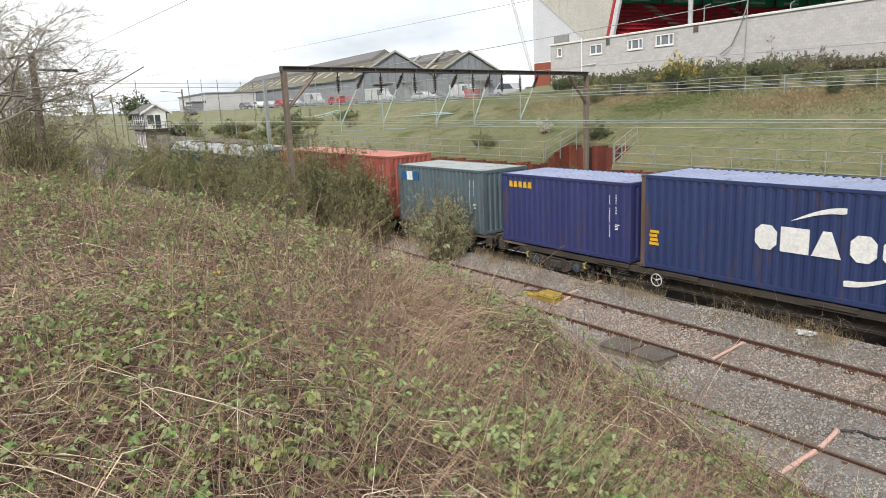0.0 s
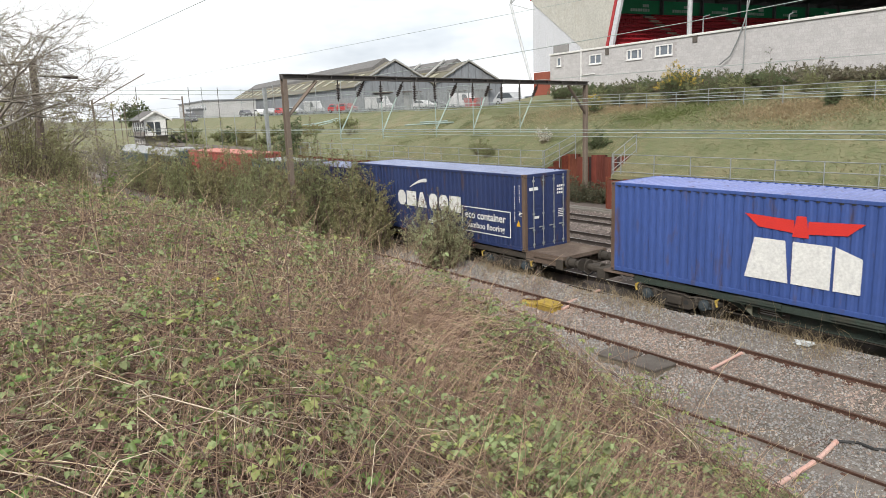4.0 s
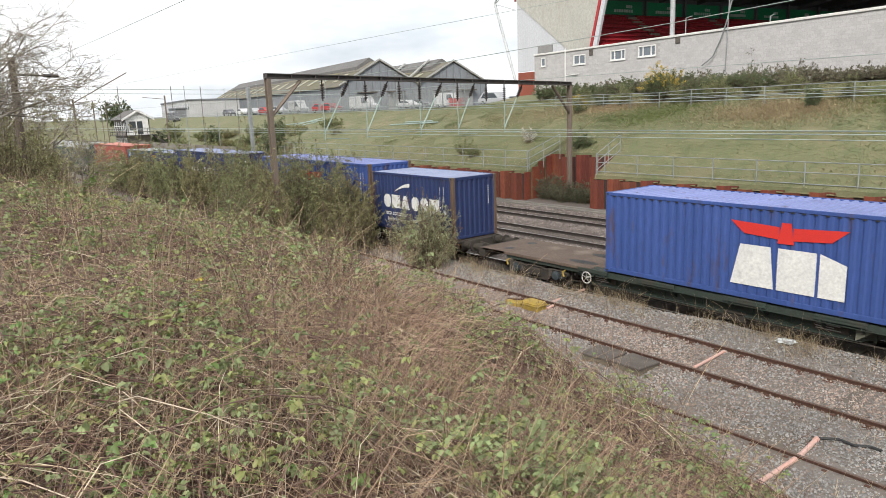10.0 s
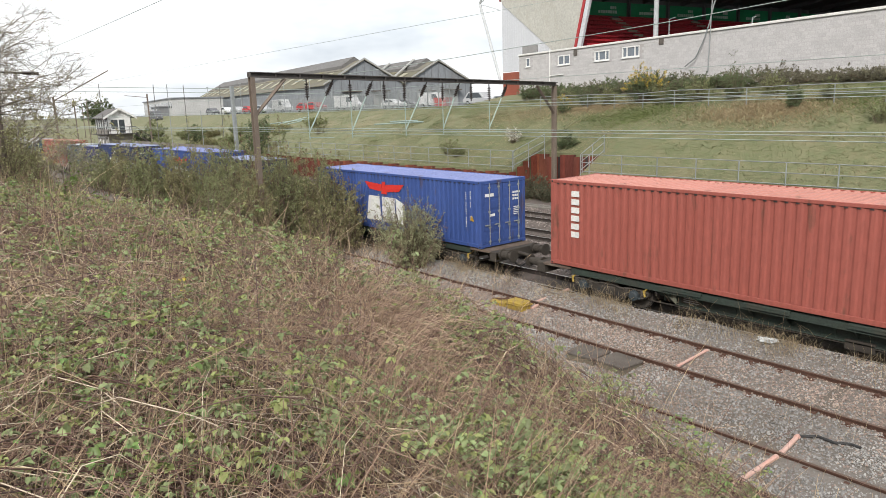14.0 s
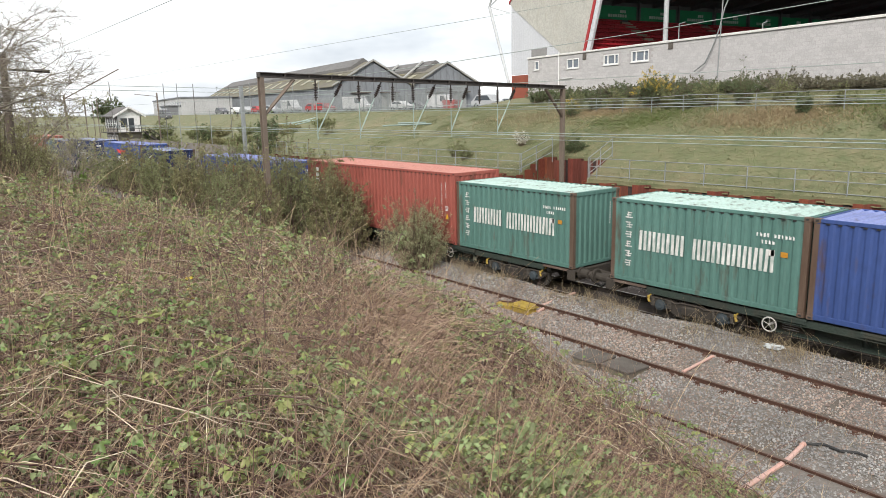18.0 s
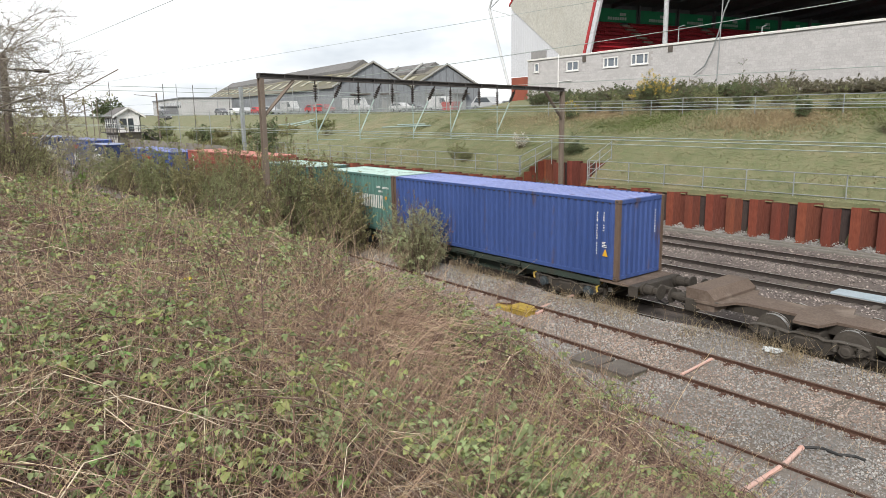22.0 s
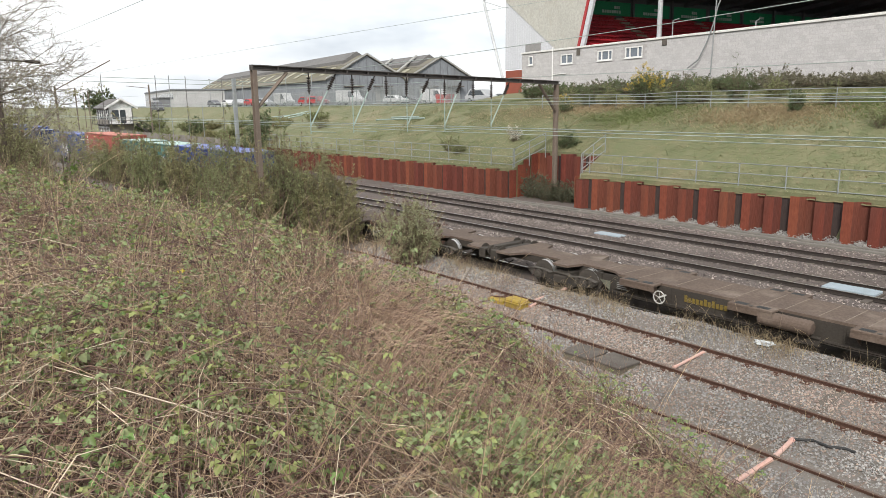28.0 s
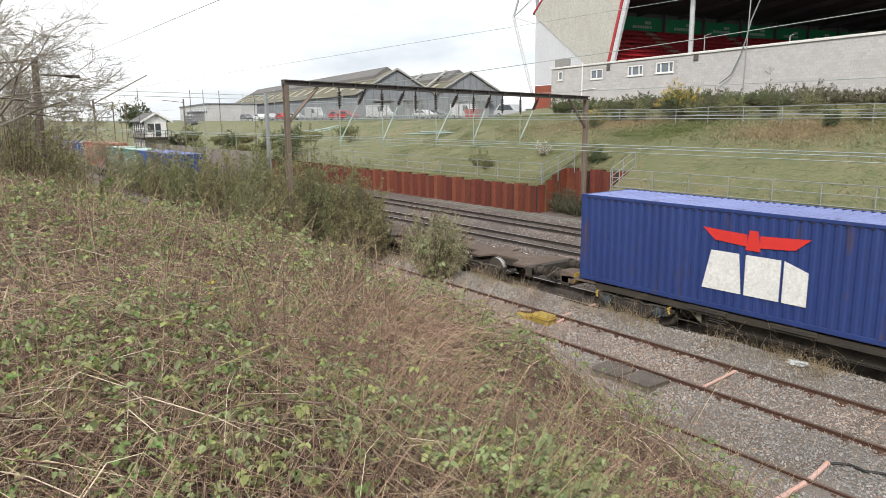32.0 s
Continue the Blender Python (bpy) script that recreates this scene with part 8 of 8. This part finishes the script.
budding = mat("budding_leaf", (0.32, 0.31, 0.145), (0.24, 0.23, 0.11), rough=0.7, bump=0, island=0.4)
fresh = mat("fresh_green_leaf", (0.20, 0.30, 0.06), (0.14, 0.22, 0.045), rough=0.6, bump=0, island=0.3, trans=0.3)
bare_tree("bare_tree", "leafless young tree with fine grey twigs and buds", (-20.5, -17.55, 4.2), 8.6, 1.5, 3, 6, 6, 4200, budding, 0.035, 0.10)
bare_tree("bare_tree", "leafless spreading tree on the near bank", (-26.5, -16.4, 3.6), 8.6, 1.5, 9, 6, 5, 4200, budding, 0.045, 0.10)
for i, (x, y, h) in enumerate(((-33, -14.2, 7.5), (-41, -11.2, 6.6), (-47, -11.0, 7.0), (-58, -11.5, 7.5))):
    bare_tree("young_tree", "slender young tree just coming into leaf", (x, y, land(x, y)), h, 1.3, 40 + i, 5, 8, 4200, budding, 0.085, 0.08)
for i, (x, y, h, w) in enumerate(((-24, -16.6, 3.0, 3.6), (-28, -15.3, 2.8, 4.0), (-33, -14.6, 3.0, 4.5), (-38, -13.8, 2.8, 4.5), (-44, -12.6, 2.8, 5), (-52, -11.5, 3.0, 6), (-62, -11, 3.4, 7), (-75, -10, 4.5, 9), (-90, -9, 5, 10))):
    shrub("bank_bush", "twiggy olive-brown bush on the near bank", (x, y, land(x, y)), w, w * 0.7, h, mat("drab_leaf", (0.33, 0.32, 0.16), (0.25, 0.235, 0.12), rough=0.8, bump=0, island=0.4), bush_twig, 150, 9000, 0.06 + 0.0016 * -x, 0.3, 200 + i, base=0.6, plume=0.4)
shrub("elder_sapling", "fresh green elder sapling on the near bank", (-24.3, -14.2, land(-24.3, -14.2)), 1.3, 1.2, 2.2, fresh, bush_twig, 40, 2600, 0.07, 0.5, 230)
for i, (x, y, z, h) in enumerate(((-214, 34, 3.5, 9.0), (-190, 8, 0, 5), (-210, 0, 0, 5.5), (-260, -8, 0, 8), (-170, -14, 0, 7), (-140, -16, 1, 8), (-120, -14, 1, 7), (-230, -25, 1, 9), (-320, 20, 2, 8))):
    shrub("far_tree", "distant round-topped tree with a dense crown", (x, y, z), h * 1.15, h * 1.1, h, gorse_leaf if i < 1 else budding, bush_twig, 90, 9000, 0.42, 0.7, 260 + i, category="tree")

for i, (x, y, w, h, m) in enumerate(((-73.5, 14.6, 3.6, 5.6, gorse_leaf), (-75.5, 16.2, 3.2, 4.6, gorse_leaf), (-108, 21, 4.0, 3.2, gorse_leaf), (-99, 17, 3.5, 2.2, bush_leaf), (-90, 18, 4, 1.8, bush_leaf), (-116, 18.5, 4.2, 2.4, bush_leaf), (-86, 24, 3, 1.8, bush_leaf),
                                         (-128, 19, 5, 3.5, gorse_leaf), (-136, 24, 6, 3.4, bush_leaf), (-104, 26, 3.4, 1.8, bush_leaf), (-112, 25, 5, 1.6, olive_leaf), (-96, 22, 5.5, 1.4, bush_leaf), (-92, 27, 6, 1.3, olive_leaf), (-120, 24, 5, 1.8, bush_leaf), (-84, 20, 4, 1.5, olive_leaf), (-101, 20.5, 5, 1.4, olive_leaf), (-80, 26, 5, 1.2, bush_leaf))):
    shrub("slope_bush", "dark evergreen bush on the railway slope" if m is gorse_leaf else "low olive bush on the railway slope", (x, y, land(x, y) - 0.1), w, w * 0.8, h, m, bush_twig, 90, 5200, 0.2, 0.5, 300 + i, crown_from=0.02)


def build_grass():
    # tufts over the far bank, single pointed blades
    n = 250000
    x = np.concatenate([rng.uniform(-60, -4, n // 2), rng.uniform(-135, -30, n - n // 2)])
    k = rng.uniform(0, 1, n)
    w = np.where((x > RECESS[0]) & (x < RECESS[1]), 18.05, 15.34)
    w = np.where(x < -82, 13.2, w)
    cy = np.interp(x, CREST_X, CREST_Y)
    ys = w + (cy + 0.6 - w) * k
    z = np.array([land(a, b) for a, b in zip(x, ys)])
    h = rng.uniform(0.0, 0.065, n) * (1 + 0.3 * lumps(x, ys, 0.7))
    a = rng.uniform(0, np.pi, n)
    half = np.stack([np.cos(a), np.sin(a), 0 * a], 1) * rng.uniform(0.01, 0.026, n)[:, None]
    P0 = np.stack([x, ys, z - 0.03], 1)
    tip = P0 + np.stack([rng.normal(0, 0.12, n), rng.normal(-0.07, 0.08, n), h + 0.03], 1)
    patch = np.exp(-((x + 20.3) / 3.2) ** 2 - ((ys - 22.0) / 1.1) ** 2) + 0.6 * np.exp(-((x + 34) / 2.5) ** 2 - ((ys - 24.2) / 0.9) ** 2)
    tone = 0.45 * lumps(x, ys, 0.22, 1.0) + 0.45 * lumps(x, ys, 0.9, 4.0) + 2.6 * patch + 0.5 * np.exp(-((ys - w) / 2.2) ** 2) + rng.normal(0, 0.55, n)
    lush = 0.5 * lumps(x, ys, 0.3, 6.0) + rng.normal(0, 0.4, n) + np.exp(-((x + 29.3) / 2.5) ** 2 - ((ys - 22.4) / 1.2) ** 2) + np.exp(-((x + 14) / 2.5) ** 2 - ((ys - 22.9) / 1.0) ** 2) > 0.55
    green = mat("lush_blade", (0.23, 0.285, 0.10), (0.19, 0.245, 0.085), rough=0.8, bump=0, island=0.3, trans=0.35)
    for sel, m, nm, lb in (((tone <= 0.7) & ~lush, grass_blade, "bank_grass_tufts", "rough olive grass on the far bank"), ((tone <= 0.7) & lush, green, "bank_green_tufts", "fresh green grass on the far bank"),
                           (tone > 0.7, grass_straw, "bank_straw_tufts", "straw-coloured dead grass on the far bank")):
        m_ = int(sel.sum())
        V = np.stack([P0[sel] - half[sel], P0[sel] + half[sel], tip[sel]], 1).reshape(-1, 3)
        stuff(nm, V, np.arange(3 * m_).reshape(-1, 3), m, lb)
    # longer tussocks: bleached on the dry patch, green along the top of the slope
    for cx, cy, sx, sy, n, hh, m, nm, lb in ((-20.3, 22.0, 2.6, 0.9, 9000, 0.3, grass_straw, "bleached_tussocks", "bleached tussocks of dead grass on the bank"), (-34.2, 24.2, 1.8, 0.6, 3500, 0.3, grass_straw, "bleached_tussocks", "bleached tussocks of dead grass on the bank"),
                                             (-29.3, 22.6, 2.2, 0.9, 6000, 0.22, green, "green_tussocks", "lush green tussocks on the bank"), (-14.0, 22.9, 2.4, 0.9, 5000, 0.22, green, "green_tussocks", "lush green tussocks on the bank"),
                                             (-40, 23.5, 4.0, 1.2, 5000, 0.25, grass_straw, "bleached_tussocks", "bleached tussocks of dead grass on the bank"), (-28, 19.5, 9.0, 1.6, 2500, 0.1, green, "green_tussocks", "lush green tussocks on the bank")):
        x, y = rng.normal(cx, sx, n), rng.normal(cy, sy, n)
        w = np.where((x > RECESS[0] - 0.1) & (x < RECESS[1] + 0.1), 18.2, 15.5)
        ok = (y > w) & (y < np.interp(x, CREST_X, CREST_Y) + 0.3)
        x, y = x[ok], y[ok]
        n = len(x)
        P0 = np.stack([x, y, np.array([land(a, b) for a, b in zip(x, y)]) - 0.03], 1)
        h = rng.uniform(0.4, 1.0, n) * hh
        a = rng.uniform(0, np.pi, n)
        half = np.stack([np.cos(a), np.sin(a), 0 * a], 1) * rng.uniform(0.012, 0.03, n)[:, None]
        tip = P0 + np.stack([rng.normal(0, 0.16, n), rng.normal(-0.12, 0.12, n), h * 0.7], 1)
        V = np.stack([P0 - half, P0 + half, tip], 1).reshape(-1, 3)
        stuff(nm, V, np.arange(3 * n).reshape(-1, 3), m, lb)
    # dead weeds between the siding and the train and beside the rails
    n = 20000
    x = rng.uniform(-34, 2, n)
    y = -1.7 + rng.normal(0, 0.3, n)
    thick = lumps(x, y, 1.1, 3.0) + rng.normal(0, 0.5, n) > 0.25
    x, y = x[thick], y[thick]
    n = len(x)
    h = rng.gamma(1.3, 0.12, n) + 0.04
    P0 = np.stack([x, y, np.array([land(a, b) for a, b in zip(x, y)]) - 0.03], 1)
    lean = rng.normal(0, 0.4, (n, 2)) * h[:, None]
    P2 = P0 + np.stack([lean[:, 0], lean[:, 1], h], 1)
    P1 = (P0 + P2) / 2 + np.stack([lean[:, 0] * -0.3, lean[:, 1] * -0.3, h * 0.25], 1)
    V, Q = stems(P0, P1, P2, np.full(n, 0.0042), np.full(n, 0.002), 3, 3)
    stuff("dead_weeds", V, Q, grass_straw, "dry straw weeds beside the running line")
    n = 7000
    x = np.where(rng.uniform(0, 1, n) < 0.62, rng.uniform(-62, -24, n), rng.uniform(-30, 1, n))
    y = np.where(rng.uniform(0, 1, n) < 0.5, -8.0 + rng.normal(0, 0.35, n), rng.uniform(-7.2, -2.3, n))
    h = rng.gamma(2.0, 0.06, n) + 0.04
    P0 = np.stack([x, y, np.where(y < -4.9, -0.58, -0.3)], 1)
    lean = rng.normal(0, 0.3, (n, 2)) * h[:, None]
    P2 = P0 + np.stack([lean[:, 0], lean[:, 1], h], 1)
    V, Q = stems(P0, (P0 + P2) / 2, P2, np.where(x < -24, 0.009, 0.004), np.full(n, 0.002), 2, 3)
    stuff("siding_weeds", V, Q, grass_straw, "sparse dry weeds on the siding ballast")


build_grass()


def stones(name, x, y, z, size, material, label):
    n = len(x)
    base = np.array([[1, 0, 0], [0, 1, 0], [-1, 0, 0], [0, -1, 0], [0, 0, 1], [0, 0, -1]], float)
    tri = np.array([[0, 1, 4], [1, 2, 4], [2, 3, 4], [3, 0, 4]])
    S = size[:, None, None] * rng.uniform(0.6, 1.3, (n, 1, 3)) * rng.uniform(0.75, 1.25, (n, 6, 1))
    a = rng.uniform(0, 2 * np.pi, n)
    b = rng.uniform(-0.9, 0.9, n)
    P = base[None] * S
    c, s = np.cos(b)[:, None], np.sin(b)[:, None]
    P = np.stack([P[..., 0] * c - P[..., 2] * s, P[..., 1], P[..., 0] * s + P[..., 2] * c], -1)
    c, s = np.cos(a)[:, None], np.sin(a)[:, None]
    P = np.stack([P[..., 0] * c - P[..., 1] * s, P[..., 0] * s + P[..., 1] * c, P[..., 2]], -1)
    V = (P + np.stack([x, y, z], 1)[:, None]).reshape(-1, 3)
    T = (tri[None] + (np.arange(n) * 6)[:, None, None]).reshape(-1, 3)
    stuff(name, V, T, material, label, "ballast")


def build_stones():
    n = 105000
    d = rng.uniform(0, 1, n) ** 1.35
    x = 1.0 - 27 * d
    y = rng.uniform(-8.1, -1.3, n)
    z = np.array([land(a, b) for a, b in zip(x, y)]) + rng.uniform(-0.015, 0.02, n)
    size = rng.uniform(0.016, 0.036, n) * np.clip(0.8 + d * 0.7, 1, 1.5)
    warm = (lumps(x, y, 0.5, 2.0) * 0.5 + rng.normal(0, 0.6, n) + 0.8 * ((y > -4.2) & (y < -2.5)) - 0.45) > 0
    for sel, mt, lb in ((warm, stone_mat, "loose pinkish-brown ballast stones of the sidings"), (~warm, stone_cool, "loose grey ballast stones of the sidings")):
        stones("siding_ballast_stones", x[sel], y[sel], z[sel], size[sel], mt, lb)
    n = 48000
    x = 2 - 42 * rng.uniform(0, 1, n) ** 0.8
    y = rng.uniform(1.4, 14.6, n)
    z = np.array([land(a, b) for a, b in zip(x, y)]) + rng.uniform(-0.02, 0.03, n)
    size = rng.uniform(0.022, 0.05, n)
    four = np.min(np.abs(y[:, None] - np.array([[3.2, 6.8, 11.1]])), axis=1) < 1.1
    pick = rng.uniform(0, 1, n) + 0.25 * lumps(x, y, 0.5, 1.0) < np.where(four, 0.9, 0.4)
    for sel, mt, lb in ((pick, stone_main, "dark brown ballast stones of the main line"), (~pick, stone_pale, "pale pinkish ballast stones of the main line")):
        stones("main_ballast_stones", x[sel], y[sel], z[sel], size[sel], mt, lb)
    # heaps of gravel in the pans of the pile wall
    n = 9000
    k = rng.integers(0, 22, n)
    x = PILE_X0 - 2.377 * 3 + 2.377 * (k // 2) + np.where(k % 2 == 0, 0.9, 2.1) + rng.normal(0, 0.22, n)
    dy = rng.uniform(-0.5, 0.35, n)
    z = -0.1 + 0.3 * (dy + 0.5) * rng.uniform(0.1, 1.0, n)
    stones("wall_foot_gravel", x, 14.88 + dy, z, rng.uniform(0.02, 0.045, n), stone_cool, "grey gravel heaped at the foot of the pile wall")


build_stones()
def motions():
    """The train rolls away along the track; its wheels turn with it."""
    for ob, at in MOVING:
        z = ob.location.z
        walk(ob, [(2.0 * i, pose(at - s, 0, z)) for i, s in enumerate(TRAVEL)])
    ts = np.arange(0, 33, 2.0)
    fine = np.arange(0, 32.01, 0.14)
    way = np.interp(fine, ts, TRAVEL)
    for ws, x in SPINNING:
        walk(ws, [(float(t), pose(x, 0, 0.46, 0, -math.degrees(w / 0.46), 0)) for t, w in zip(fine, way)])


motions()
